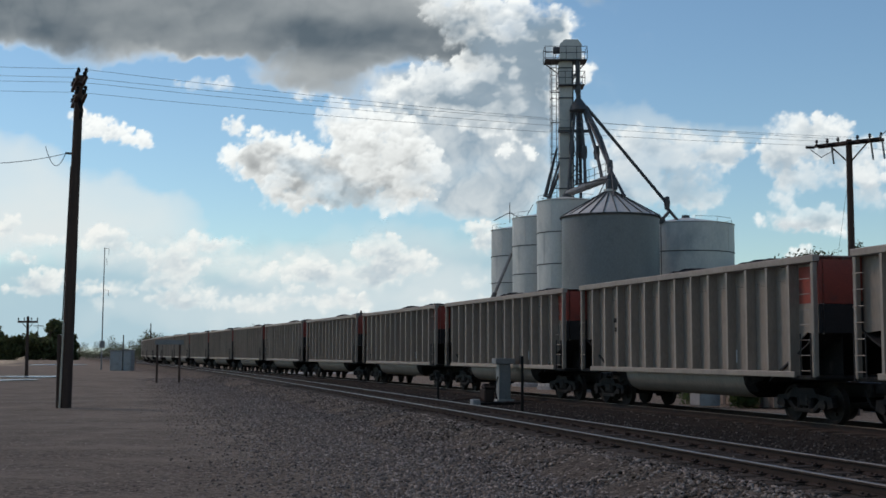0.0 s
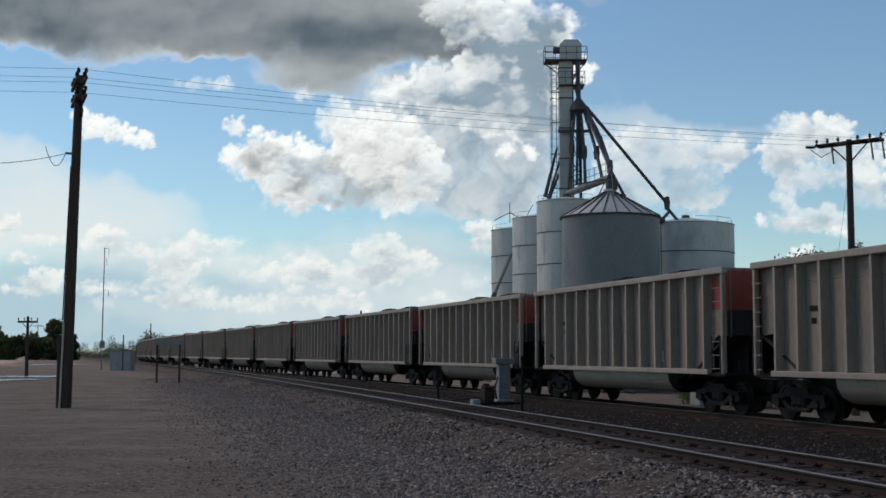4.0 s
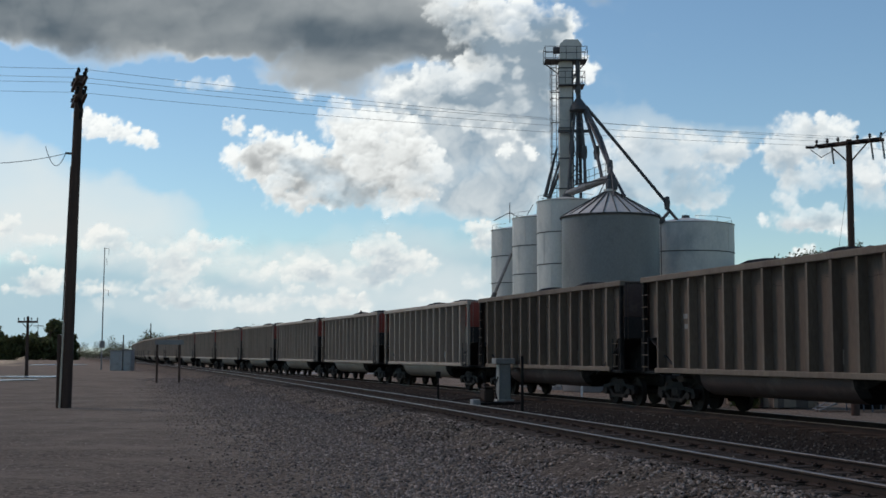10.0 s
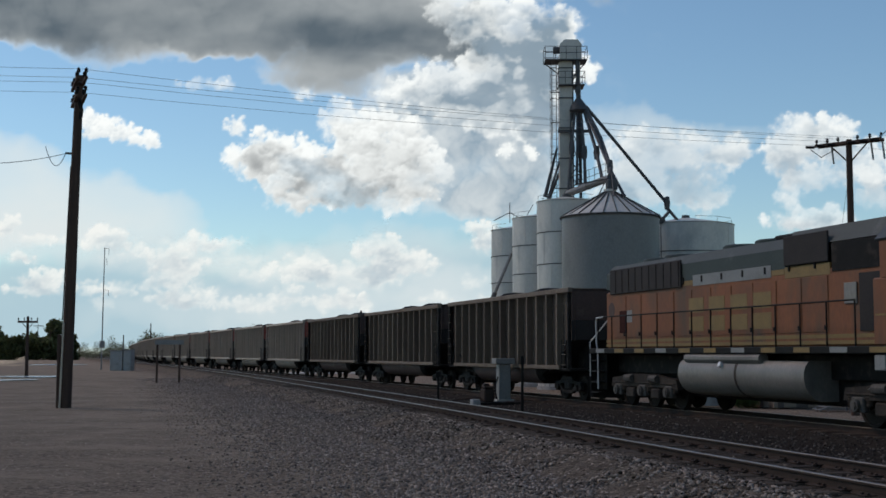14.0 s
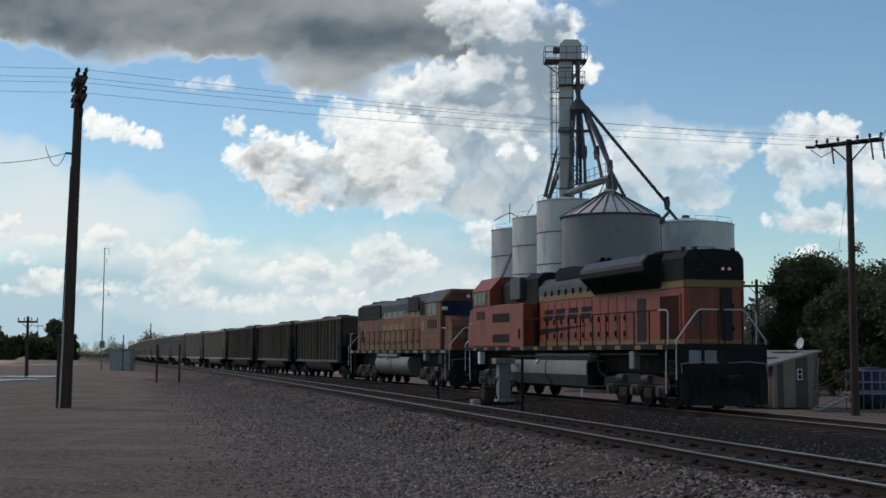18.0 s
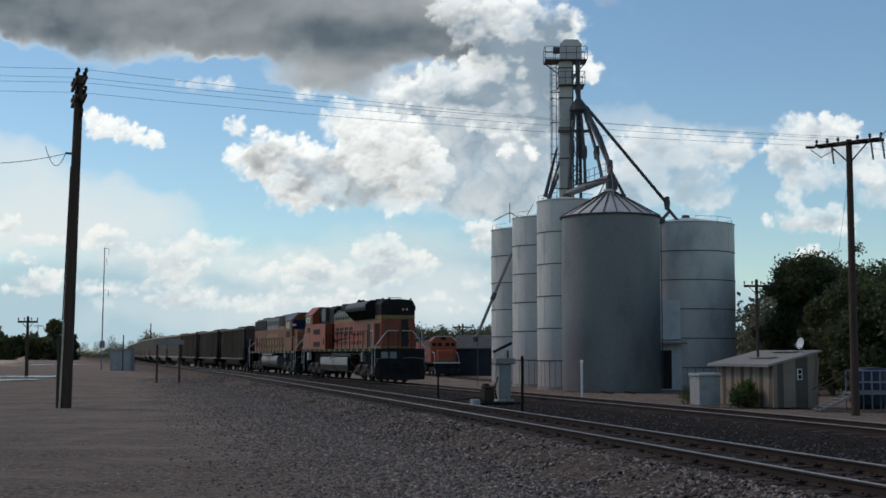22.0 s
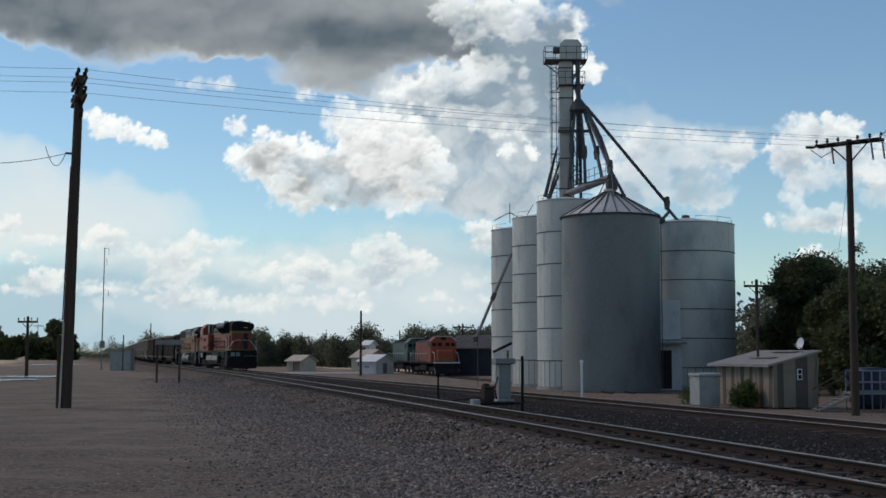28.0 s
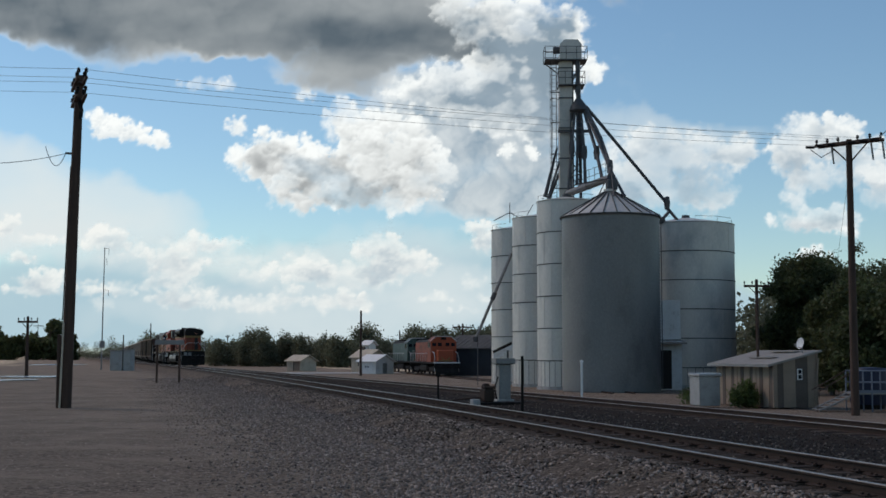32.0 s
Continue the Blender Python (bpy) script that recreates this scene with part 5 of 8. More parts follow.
# ---- parked locomotives on the siding ----
def switcher(body, roof, nosem, label):
    """A four-axle road switcher with its cab end (-x) towards the road."""
    L = thing("locomotive", label, "locomotive", group="parked locomotives")
    D = 1.55
    part("underframe", Shape().box(-8.3, 8.3, -1.5, 1.5, D - 0.2, D, 0.02), LOCO_BLACK, L)
    part("hood", Shape().box(-4.2, 7.6, -0.9, 0.9, D, 3.9, 0.08), body, L)
    part("hood_roof", Shape().prism([(-0.9, 3.9), (0.9, 3.9), (0.6, 4.2), (-0.6, 4.2)], "x", -4.2, 7.5), roof, L)
    for x in (5.6, 4.0, 0.5):
        part("roof_fan", Shape().lathe([(0, 4.38), (0.6, 4.38), (0.62, 4.18)], 16, (x, 0, 0)), roof, L)
    part("cab", Shape().prism([(-1.5, D), (1.5, D), (1.5, 3.95), (0.9, 4.5), (-0.9, 4.5), (-1.5, 3.95)], "x", -6.3, -4.0), body, L)
    part("nose", Shape().box(-7.6, -6.25, -0.9, 0.9, D, 2.95, 0.10), nosem, L)
    part("cab_front", Shape().prism([(-1.48, D), (1.48, D), (1.48, 3.95), (0.88, 4.44), (-0.88, 4.44), (-1.48, 3.95)], "x", -6.34, -6.29), nosem, L)
    part("roof_trim", Shape().tube([(-6.32, -1.5, 3.95), (-6.32, -0.9, 4.5), (-6.32, 0.9, 4.5), (-6.32, 1.5, 3.95)], 0.05, 5), RAILING, L, "pale cab roof edge")
    part("nose_band", Shape().box(-7.66, -7.6, -0.9, 0.9, 1.62, 1.76, 0.01), YELLOW, L)
    for y in (-1.1, -0.45, 0.45, 1.1):
        part("cab_window", Shape().box(-6.38, -6.33, y - 0.22, y + 0.22, 3.38, 3.76, 0.01), GLASS, L)
    part("headlamp_box", Shape().box(-6.45, -6.3, -0.3, 0.3, 4.1, 4.4, 0.03), LOCO_BLACK, L)
    for s in (-1, 1):
        part("side_window", Shape().box(-5.8, -4.6, min(s * 1.5, s * 1.52), max(s * 1.5, s * 1.52), 3.2, 3.8, 0.01), GLASS, L)
        part("yellow_chevron", Shape().prism([(s * 0.05, 1.75), (s * 0.5, 2.15), (s * 0.5, 2.0), (s * 0.05, 1.6)][::s], "x", -7.63, -7.60), YELLOW, L)
        part("grab_rail", Shape().tube([(-8.2, s * 1.4, 0.5), (-8.2, s * 1.4, 1.9), (-7.7, s * 1.35, 2.6), (-6.5, s * 1.35, 2.75)], 0.03, 6), RAILING, L)
        part("handrail", Shape().tube([(-4.0, s * 1.42, D + 1.0), (8.1, s * 1.42, D + 1.0)], 0.025, 6), RAILING, L)
        for k in range(8):
            part("rail_post", Shape().tube([(-4 + k * 1.7, s * 1.42, D), (-4 + k * 1.7, s * 1.42, D + 1.0)], 0.025, 5), RAILING, L)
    part("front_beam", Shape().box(-8.5, -8.25, -1.5, 1.5, 0.85, D - 0.12, 0.03), LOCO_BLACK, L)
    part("front_edge", Shape().box(-8.52, -8.24, -1.5, 1.5, D - 0.12, D, 0.01), WHITE, L, "pale front edge")
    part("pilot", Shape().prism([(-8.5, 0.2), (-8.75, 0.25), (-8.5, 0.85), (-8.3, 0.85), (-8.3, 0.2)][::-1], "y", -1.3, 1.3), LOCO_BLACK, L)
    part("fuel_tank", Shape().box(-2.5, 2.5, -1.3, 1.3, 0.45, 1.3, 0.2), LOCO_BLACK, L)
    for c in (-5.2, 5.2):
        sh = Shape()
        for s in (-1, 1):
            sh.box(-1.9, 1.9, s * 1.05 - 0.1, s * 1.05 + 0.1, 0.45, 0.95, 0.06)
        tr = part("truck", sh, BLACK, L)
        tr.matrix_basis = Matrix.Translation((c, 0, 0))
        for ax in (-1.35, 1.35):
            w = Shape().lathe([(0.06, -0.82), (0.5, -0.82), (0.53, -0.70), (0.06, -0.70)], 16, (0, 0, 0), "y").lathe([(0.06, 0.70), (0.53, 0.70), (0.5, 0.82), (0.06, 0.82)], 16, (0, 0, 0), "y").tube([(0, -0.8, 0), (0, 0.8, 0)], 0.08, 8)
            o = part("wheelset", w, WHEEL, tr)
            o.matrix_basis = Matrix.Translation((ax, 0, 0.53))
    return L


SIDE_Z = -1.0                            # rail tops of the siding
SIDE_H = 101.0                            # its heading for pose()
_c, _s = math.cos(radians(SIDE_H)), math.sin(radians(SIDE_H))


def siding(u, v=0.0):
    """u metres along the siding from the parked engine's front, v to its right."""
    return 0.50 + _c * u + _s * v, 141.5 + _s * u - _c * v


parked_orange = switcher(ORANGE_DULL, LOCO_BLACK, ORANGE_RED, "parked red-orange road switcher facing the camera on a siding")
parked_orange.matrix_basis = pose(*siding(8.6), SIDE_Z, 0, 0, SIDE_H)
parked_green = switcher(SEA_GREEN, LOCO_BLACK, SEA_GREEN, "parked faded sea-green road switcher coupled behind the orange one")
parked_green.matrix_basis = pose(*siding(26.2), SIDE_Z, 0, 0, SIDE_H + 1.5)
siding_track = thing("railway_track", "low siding track with dull rails", "railway track", kind="structure")
for _v in (-0.7525, 0.7525):
    _sh = Shape()
    for _u in range(-60, 100, 20):
        (_x0, _y0), (_x1, _y1) = siding(_u, _v), siding(_u + 20, _v)
        _sh.tube([(_x0, _y0, SIDE_Z - 0.06), (_x1, _y1, SIDE_Z - 0.06)], 0.06, 6, cap=False)
    part("rail", _sh, RAIL_WEB, siding_track)


# ---- grain elevator ----
YARD = -1.12                            # height of the yard ground


def ring_bin(x, y, r, z1, step, label, roof=True, seams=10, sheet=GALV):
    """A bolted steel storage bin: ring courses with dark seams, upright sheet joints, a low cone roof with a rim."""
    b = thing("grain_bin", label, "grain bin", pose(x, y, YARD), group="grain bins")
    hgt = z1 - YARD
    for k in range(6):
        z0, z2 = max(0.0, hgt - (6 - k) * step), hgt - (5 - k) * step
        part("ring_course", Shape().lathe([(r, z0), (r, z2)], 64, ), sheet, b)
        part("ring_seam", Shape().lathe([(r - 0.02, z2 - 0.075), (r + 0.04, z2 - 0.07), (r + 0.04, z2 - 0.01), (r - 0.02, z2)], 64), BAND, b)
        for j in range(seams if k else seams * 3):
            a = 2 * math.pi * (j + 0.5 * (k % 2)) / (seams if k else seams * 3)
            c, s = math.cos(a), math.sin(a)
            part("sheet_joint", Shape().tube([(r * c, r * s, z0 + 0.02), (r * c, r * s, z2 - 0.08)], 0.02, 4, cap=False), sheet if k else SPOUT, b)
    part("base_stiffener", Shape().lathe([(r + 0.01, 0.0), (r + 0.06, 0.0), (r + 0.06, 0.25), (r + 0.01, 0.25)], 48), CONCRETE, b)
    part("roof", Shape().lathe([(r + 0.06, hgt - 0.06), (r + 0.06, hgt), (0.35, hgt + r * 0.16), (0.0, hgt + r * 0.16)], 48), sheet, b)
    if roof:
        part("roof_hatch", Shape().lathe([(0.32, hgt + r * 0.15), (0.32, hgt + r * 0.15 + 0.25), (0.0, hgt + r * 0.15 + 0.32)], 16), SPOUT, b)
    sh = Shape()
    for j in range(12):
        a0, a1 = 2 * math.pi * j / 12, 2 * math.pi * (j + 1) / 12
        if j % 3 != 2:
            q = r - 0.1
            sh.tube([(q * math.cos(a0), q * math.sin(a0), hgt), (q * math.cos(a0), q * math.sin(a0), hgt + 0.42), (q * math.cos(a1), q * math.sin(a1), hgt + 0.42)], 0.016, 4)
    part("rim_rail", sh, SPOUT, b)
    return b


bin_a = ring_bin(6.45, 109.0, 2.2, 12.33, 2.33, "slim grey bolted-steel grain bin with dark ring seams")
bin_b = ring_bin(7.95, 101.0, 2.3, 12.5, 2.29, "slim grey bolted-steel grain bin with dark ring seams")
bin_c = ring_bin(9.30, 93.0, 2.25, 12.9, 2.372, "slim grey bolted-steel grain bin under the elevator leg")
bin_e = ring_bin(19.6, 100.0, 3.80, 11.85, 2.27, "wide pale bolted-steel grain bin with ring seams", seams=13)

_sh = Shape()
_sh.tube([(-2.0, -1.2, 14.2), (-0.6, -0.4, 15.0), (0.6, 0.3, 14.4), (2.0, 1.0, 14.1)], 0.04, 5).tube([(-0.6, -0.4, 14.1), (-0.6, -0.4, 15.9)], 0.035, 5).tube([(0.6, 0.3, 14.2), (1.5, 0.4, 15.8)], 0.03, 5)
part("roof_hoist", _sh, SPOUT, bin_a, "thin roof hoist")


def corrugated_bin(x, y, r, z1, apex):
    """A corrugated bin with vertical stiffeners and a ribbed cone roof."""
    b = thing("grain_bin", "broad dark corrugated-steel grain bin with a ribbed cone roof", "grain bin", pose(x, y, YARD), group="grain bins")
    hgt = z1 - YARD
    prof, z, k = [], 0.0, 0
    while z < hgt:
        prof.append((r + (0.036 if k % 2 else -0.036), z))
        z += 0.11
        k += 1
    part("corrugated_wall", Shape().lathe(prof, 96).mesh("corrugated_wall", 85), GALV_DARK, b)
    part("eave", Shape().lathe([(r, hgt - 0.10), (r + 0.14, hgt - 0.08), (r + 0.14, hgt), (r, hgt + 0.04)], 64), BAND, b)
    top = apex - YARD
    part("cone_roof", Shape().lathe([(r + 0.12, hgt), (0.45, top - 0.15), (0.45, top + 0.1), (0, top + 0.15)], 48), GALV, b, "ribbed steel cone roof")
    for j in range(24):
        a = 2 * math.pi * j / 24
        c, s = math.cos(a), math.sin(a)
        part("roof_rib", Shape().tube([((r + 0.1) * c, (r + 0.1) * s, hgt + 0.05), (0.46 * c, 0.46 * s, top - 0.10)], 0.045, 4), BAND, b)
    lad = Shape()
    a = radians(-14)
    for da in (-0.06, 0.06):
        lad.tube([((r + 0.12) * math.cos(a + da), (r + 0.12) * math.sin(a + da), 0.2), ((r + 0.12) * math.cos(a + da), (r + 0.12) * math.sin(a + da), hgt)], 0.025, 4)
    part("ladder", lad, SPOUT, b)
    return b


bin_d = corrugated_bin(11.88, 88.0, 3.44, 11.18, 13.1)

# elevator leg
leg = thing("grain_elevator_leg", "tall grey grain elevator leg with ladder cage and platforms", "grain elevator", pose(9.75, 97.0, 0))
Z_HEAD = 26.2
part("up_casing", Shape().box(-0.62, 0.42, -0.4, 0.4, YARD, 24.7, 0.03), GALV, leg, "grey casing trunk")
part("down_casing", Shape().box(0.78, 1.06, -0.3, 0.3, 21.9, 24.7, 0.03), GALV, leg)
for _z in range(1, 11):
    part("casing_flange", Shape().box(-0.66, 0.46, -0.44, 0.44, _z * 2.4 - 0.05, _z * 2.4 + 0.05), SPOUT, leg)
_sh = Shape()
_sh.prism([(-0.55, 24.7), (1.15, 24.7), (1.15, 25.9), (0.85, 26.25), (-0.20, 26.25), (-0.55, 25.9)], "y", -0.55, 0.55)
part("head_housing", _sh, GALV, leg, "rounded grey head housing")
part("drive_motor", Shape().tube([(-1.05, 0, 25.5), (-0.55, 0, 25.5)], 0.28, 12), SPOUT, leg)
for _z, _x0, _x1 in ((24.62, -1.75, 1.55), (22.62, -0.7, 1.35)):
    part("platform", Shape().box(_x0, _x1, -0.9, 0.9, _z - 0.1, _z, 0.01), SPOUT, leg, "steel grating platform")
    for _y in (-0.88, 0.88):
        for _h in (0.5, 1.0):
            part("platform_rail", Shape().tube([(_x0, _y, _z + _h), (_x1, _y, _z + _h)], 0.025, 5), SPOUT, leg)
        for _k in range(5):
            _x = _x0 + (_x1 - _x0) * _k / 4
            part("rail_post", Shape().tube([(_x, _y, _z), (_x, _y, _z + 1.0)], 0.025, 5), SPOUT, leg)
    for _x in (_x0, _x1):
        part("platform_rail", Shape().tube([(_x, -0.88, _z + 1.0), (_x, 0.88, _z + 1.0)], 0.025, 5), SPOUT, leg)
part("platform_brace", Shape().tube([(1.5, 0.5, 24.55), (0.45, 0.4, 23.4)], 0.05, 5).tube([(-1.7, 0.5, 24.55), (-0.62, 0.4, 23.7)], 0.05, 5), SPOUT, leg)
_lad = Shape()
for _x in (-1.25, -0.85):
    _lad.tube([(_x, -0.35, 12.8), (_x, -0.35, 24.6)], 0.03, 5)
for _k in range(39):
    _lad.tube([(-1.25, -0.35, 12.9 + _k * 0.3), (-0.85, -0.35, 12.9 + _k * 0.3)], 0.018, 4)
part("ladder", _lad, SPOUT, leg)
_cage = Shape()
for _k in range(16):
    _z = 14.6 + _k * 0.62
    _cage.tube([(-1.3 + 0.03 * math.cos(a), -0.35 + 0.0, _z) for a in (0,)] + [(-1.38, -0.6, _z), (-1.22, -0.95, _z), (-0.9, -0.95, _z), (-0.74, -0.6, _z), (-0.82, -0.35, _z)], 0.02, 4)
for _x, _y in ((-1.38, -0.6), (-1.22, -0.95), (-0.9, -0.95), (-0.74, -0.6)):
    _cage.tube([(_x, _y, 14.6), (_x, _y, 23.9)], 0.018, 4)
part("ladder_cage", _cage, SPOUT, leg)
for _y in (-0.8, 0.8):
    part("leg_brace", Shape().tube([(-0.6, _y * 0.4, 16.6), (-1.75, _y, 12.9)], 0.07, 6), SPOUT, leg)
part("leg_edge", Shape().box(0.42, 0.50, -0.42, -0.36, 13.0, 24.6), SPOUT, leg, "dark corner angle")
for _z in (14.4, 17.1, 19.6, 22.0):
    part("ladder_bracket", Shape().box(-1.3, -0.6, -0.40, -0.34, _z, _z + 0.08), SPOUT, leg)

# spouts from the distributor
spouts = thing("grain_spouts", "dark steel distributor with grain spouts fanning down to the bins", "grain spout", pose(0, 0, 0))
part("distributor", Shape().lathe([(0.17, 21.9), (0.2, 21.5), (0.62, 20.95), (0.72, 20.55), (0.45, 20.35), (0.0, 20.35)], 18, (10.62, 96.4, 0)), SPOUT, spouts)
part("drop_pipe", Shape().tube([(10.55, 96.4, 24.6), (10.58, 96.4, 21.7)], 0.17, 10), SPOUT, spouts)
part("drop_pipe_collar", Shape().tube([(10.57, 96.4, 22.7), (10.57, 96.4, 22.0)], 0.24, 10), SPOUT, spouts)
# each spout: its run, its radius
for _p, _r in (([(10.33, 96.3, 20.55), (9.98, 95.6, 17.5), (9.60, 95.0, 13.85)], 0.11), ([(10.52, 96.3, 20.4), (10.29, 95.0, 14.6)], 0.11), ([(10.75, 96.2, 20.4), (10.93, 95.6, 17.31), (10.96, 95.0, 14.3)], 0.13),
               ([(11.0, 96.1, 20.5), (11.69, 94.0, 16.91), (11.90, 92.0, 14.3)], 0.13), ([(11.15, 96.1, 20.6), (12.0, 94.0, 17.92), (12.28, 90.5, 15.1), (12.0, 88.3, 13.4)], 0.17), ([(11.1, 96.2, 20.5), (12.14, 91.0, 15.49), (12.80, 87.0, 12.55)], 0.10),
               ([(11.16, 96.2, 20.85), (17.57, 97.0, 13.28)], 0.13), ([(10.2, 96.5, 20.6), (9.35, 97.5, 16.2), (8.2, 100.3, 13.0)], 0.11), ([(10.65, 96.5, 20.4), (10.68, 96.0, 13.5)], 0.10)):
    part("spout", Shape().tube(_p, _r, 10), SPOUT, spouts)
for _x, _y, _z in ((10.94, 95.55, 17.1), (11.70, 93.95, 16.8), (12.25, 90.6, 15.2), (17.57, 97.0, 13.3), (9.99, 95.6, 17.45)):
    part("spout_joint", Shape().lathe([(0.0, _z - 0.55), (0.19, _z - 0.5), (0.25, _z), (0.19, _z + 0.5), (0.0, _z + 0.55)], 10, (_x, _y, 0)), SPOUT, spouts)
part("spout", Shape().tube([(17.57, 97.0, 13.3), (17.69, 97.0, 12.61), (17.05, 97.0, 11.9)], 0.13, 8), SPOUT, spouts)
part("spout", Shape().tube([(17.6, 97.0, 12.9), (18.62, 98.0, 12.0)], 0.13, 8), SPOUT, spouts)
part("spout_cap", Shape().tube([(16.95, 97.0, 11.75), (17.3, 97.0, 12.1)], 0.2, 8), SPOUT, spouts)
# open frame under the distributor
part("frame_bar", Shape().box(8.98, 11.45, 96.0, 96.3, 18.76, 18.98, 0.02), SPOUT, spouts, "dark cross beam")
for _x in (9.95, 10.76):
    part("frame_post", Shape().tube([(_x, 96.0, 13.4), (_x, 96.0, 20.3)], 0.055, 6), SPOUT, spouts)
for _k in range(4):
    _z = 14.2 + _k * 1.15
    part("frame_brace", Shape().tube([(9.95, 96.0, _z), (10.76, 96.0, _z + 1.15)], 0.04, 5), SPOUT, spouts)
    part("frame_brace", Shape().tube([(10.76, 96.0, _z), (9.95, 96.0, _z + 1.15)], 0.04, 5), SPOUT, spouts)
part("leaning_strut", Shape().tube([(8.9, 96.3, 17.55), (8.35, 96.3, 15.4), (7.95, 96.3, 13.7)], 0.09, 8, 0.16), SPOUT, spouts)
part("outrigger", Shape().tube([(10.68, 96.4, 24.3), (10.23, 96.4, 23.0)], 0.05, 5), SPOUT, spouts)

bridge = thing("conveyor_bridge", "enclosed grey conveyor with handrails between leg and bin roof", "conveyor")
_p, _q = Vector((9.51, 94.5, 13.72)), Vector((12.1, 89.0, 14.2))
part("conveyor_tube", Shape().tube([_p, _q], 0.26, 10), GALV_DARK, bridge)
for _k in range(9):
    _c = _p.lerp(_q, _k / 8)
    if _k in (0, 4, 8):
        part("tube_flange", Shape().tube([_c - (_q - _p).normalized() * 0.03, _c + (_q - _p).normalized() * 0.03], 0.29, 10), SPOUT, bridge)
    part("rail_post", Shape().tube([_c + Vector((0, -0.35, 0.1)), _c + Vector((0, -0.35, 1.15))], 0.022, 5), SPOUT, bridge)
for _h in (0.62, 1.15):
    part("handrail", Shape().tube([_p + Vector((0, -0.35, _h)), _q + Vector((0, -0.35, _h))], 0.022, 5), SPOUT, bridge)
part("walkway", Shape().prism([(9.51, 13.62), (12.1, 14.12), (12.1, 14.16), (9.51, 13.66)], "y", 88.6, 89.1), SPOUT, bridge)
part("apex_housing", Shape().box(11.62, 12.4, 87.6, 88.4, 13.1, 13.9, 0.08), SPOUT, bridge, "dark housing on the roof peak")
part("cone_gantry", Shape().tube([(10.95, 88.0, 12.5), (11.9, 88.0, 14.5), (12.9, 88.0, 12.6)], 0.05, 5).tube([(12.0, 86.8, 12.6), (12.0, 88.0, 14.5), (12.0, 89.2, 12.6)], 0.05, 5), SPOUT, bridge)

auger = thing("grain_auger", "long slanting grey auger tube leaning on a bin", "auger")
part("auger_tube", Shape().tube([(2.75, 104.0, 2.8), (5.75, 104.3, 9.9)], 0.13, 10), STEEL_GREY, auger)
part("auger_joint", Shape().tube([(4.1, 104.13, 6.0), (4.35, 104.16, 6.6)], 0.2, 10), SPOUT, auger)
part("auger_leg", Shape().tube([(2.9, 104.0, YARD), (2.9, 104.0, 3.1)], 0.035, 6), SPOUT, auger)
part("auger_drive", Shape().box(2.5, 2.9, 103.85, 104.15, 2.5, 2.95, 0.04), SPOUT, auger)

chute = thing("loading_chute", "white slatted loading chute with a dark top edge", "chute", pose(4.55, 96.0, YARD))
for _k in range(5):
    part("slat", Shape().prism([(-0.75 + _k * 0.3, 2.0 + _k * 0.22), (-0.50 + _k * 0.3, 2.0 + _k * 0.22), (-0.30 + _k * 0.3, 3.0 + _k * 0.1), (-0.55 + _k * 0.3, 3.0 + _k * 0.1)], "y", -0.05, 0.05), WHITE, chute)
part("top_edge", Shape().tube([(-0.7, 0, 2.75), (0.75, 0, 3.45)], 0.12, 6), BLACK, chute)
part("support", Shape().box(-0.5, -0.35, -0.1, 0.1, 0, 2.2).box(0.35, 0.5, -0.1, 0.1, 0, 2.9), SPOUT, chute)

annex = thing("elevator_annex", "narrow white metal-clad annex between two bins", "shed", pose(16.75, 93.0, YARD))
part("upper_wall", Shape().box(-0.95, 0.75, -1.2, 1.2, 3.7, 6.6, 0.02), WHITE, annex)
part("lower_wall", Shape().box(-0.9, 0.7, -1.8, 1.2, 0, 3.6, 0.02), WHITE, annex)
for _k in range(7):
    part("wall_rib", Shape().box(-0.90 + _k * 0.26, -0.87 + _k * 0.26, -1.225, -1.2, 3.72, 6.58), WHITE_WALL, annex)
part("lean_to_roof", Shape().prism([(-2.6, 3.35), (1.2, 3.75), (1.2, 3.85), (-2.6, 3.45)], "x", -1.15, 0.95), ROOF_GREY, annex)
part("door", Shape().box(-0.85, -0.05, -1.84, -1.78, 0.1, 2.9, 0.01), DARK_END, annex, "dark open doorway")

# ---- shed with two-tone panels ----
hut = thing("trackside_hut", "low tan and brown panelled hut with a sloping grey roof", "hut", pose(15.85, 60.0, -1.05, 0, 0, math.degrees(0.29)))
W_, L_, LO, HI = 2.42, 5.5, 2.02, 2.62


def hut_top(x):
    return LO + (HI - LO) * x / W_


_edges = [0, 0.24, 0.56, 1.24, 1.90, W_]
_tones = [TAN, BROWN_PANEL, TAN, BROWN_PANEL, TAN]
for _i in range(5):
    x0, x1 = _edges[_i], _edges[_i + 1]
    part("wall_panel", Shape().prism([(x0, 0), (x1 - 0.012, 0), (x1 - 0.012, hut_top(x1)), (x0, hut_top(x0))], "y", 0, 0.06), _tones[_i], hut)
part("back_wall", Shape().prism([(0, 0), (W_, 0), (W_, HI), (0, LO)], "y", L_ - 0.06, L_), TAN, hut)
for _k in range(18):
    y0 = 0.06 + (L_ - 0.12) * _k / 18
    part("wall_board", Shape().box(-0.02 if _k % 2 else 0.0, 0.05, y0, y0 + (L_ - 0.12) / 18 - 0.012, 0, LO - 0.02), TAN if _k % 3 else BROWN_PANEL, hut)
part("east_wall", Shape().box(W_ - 0.06, W_, 0.06, L_ - 0.06, 0, HI - 0.02), BROWN_PANEL, hut)
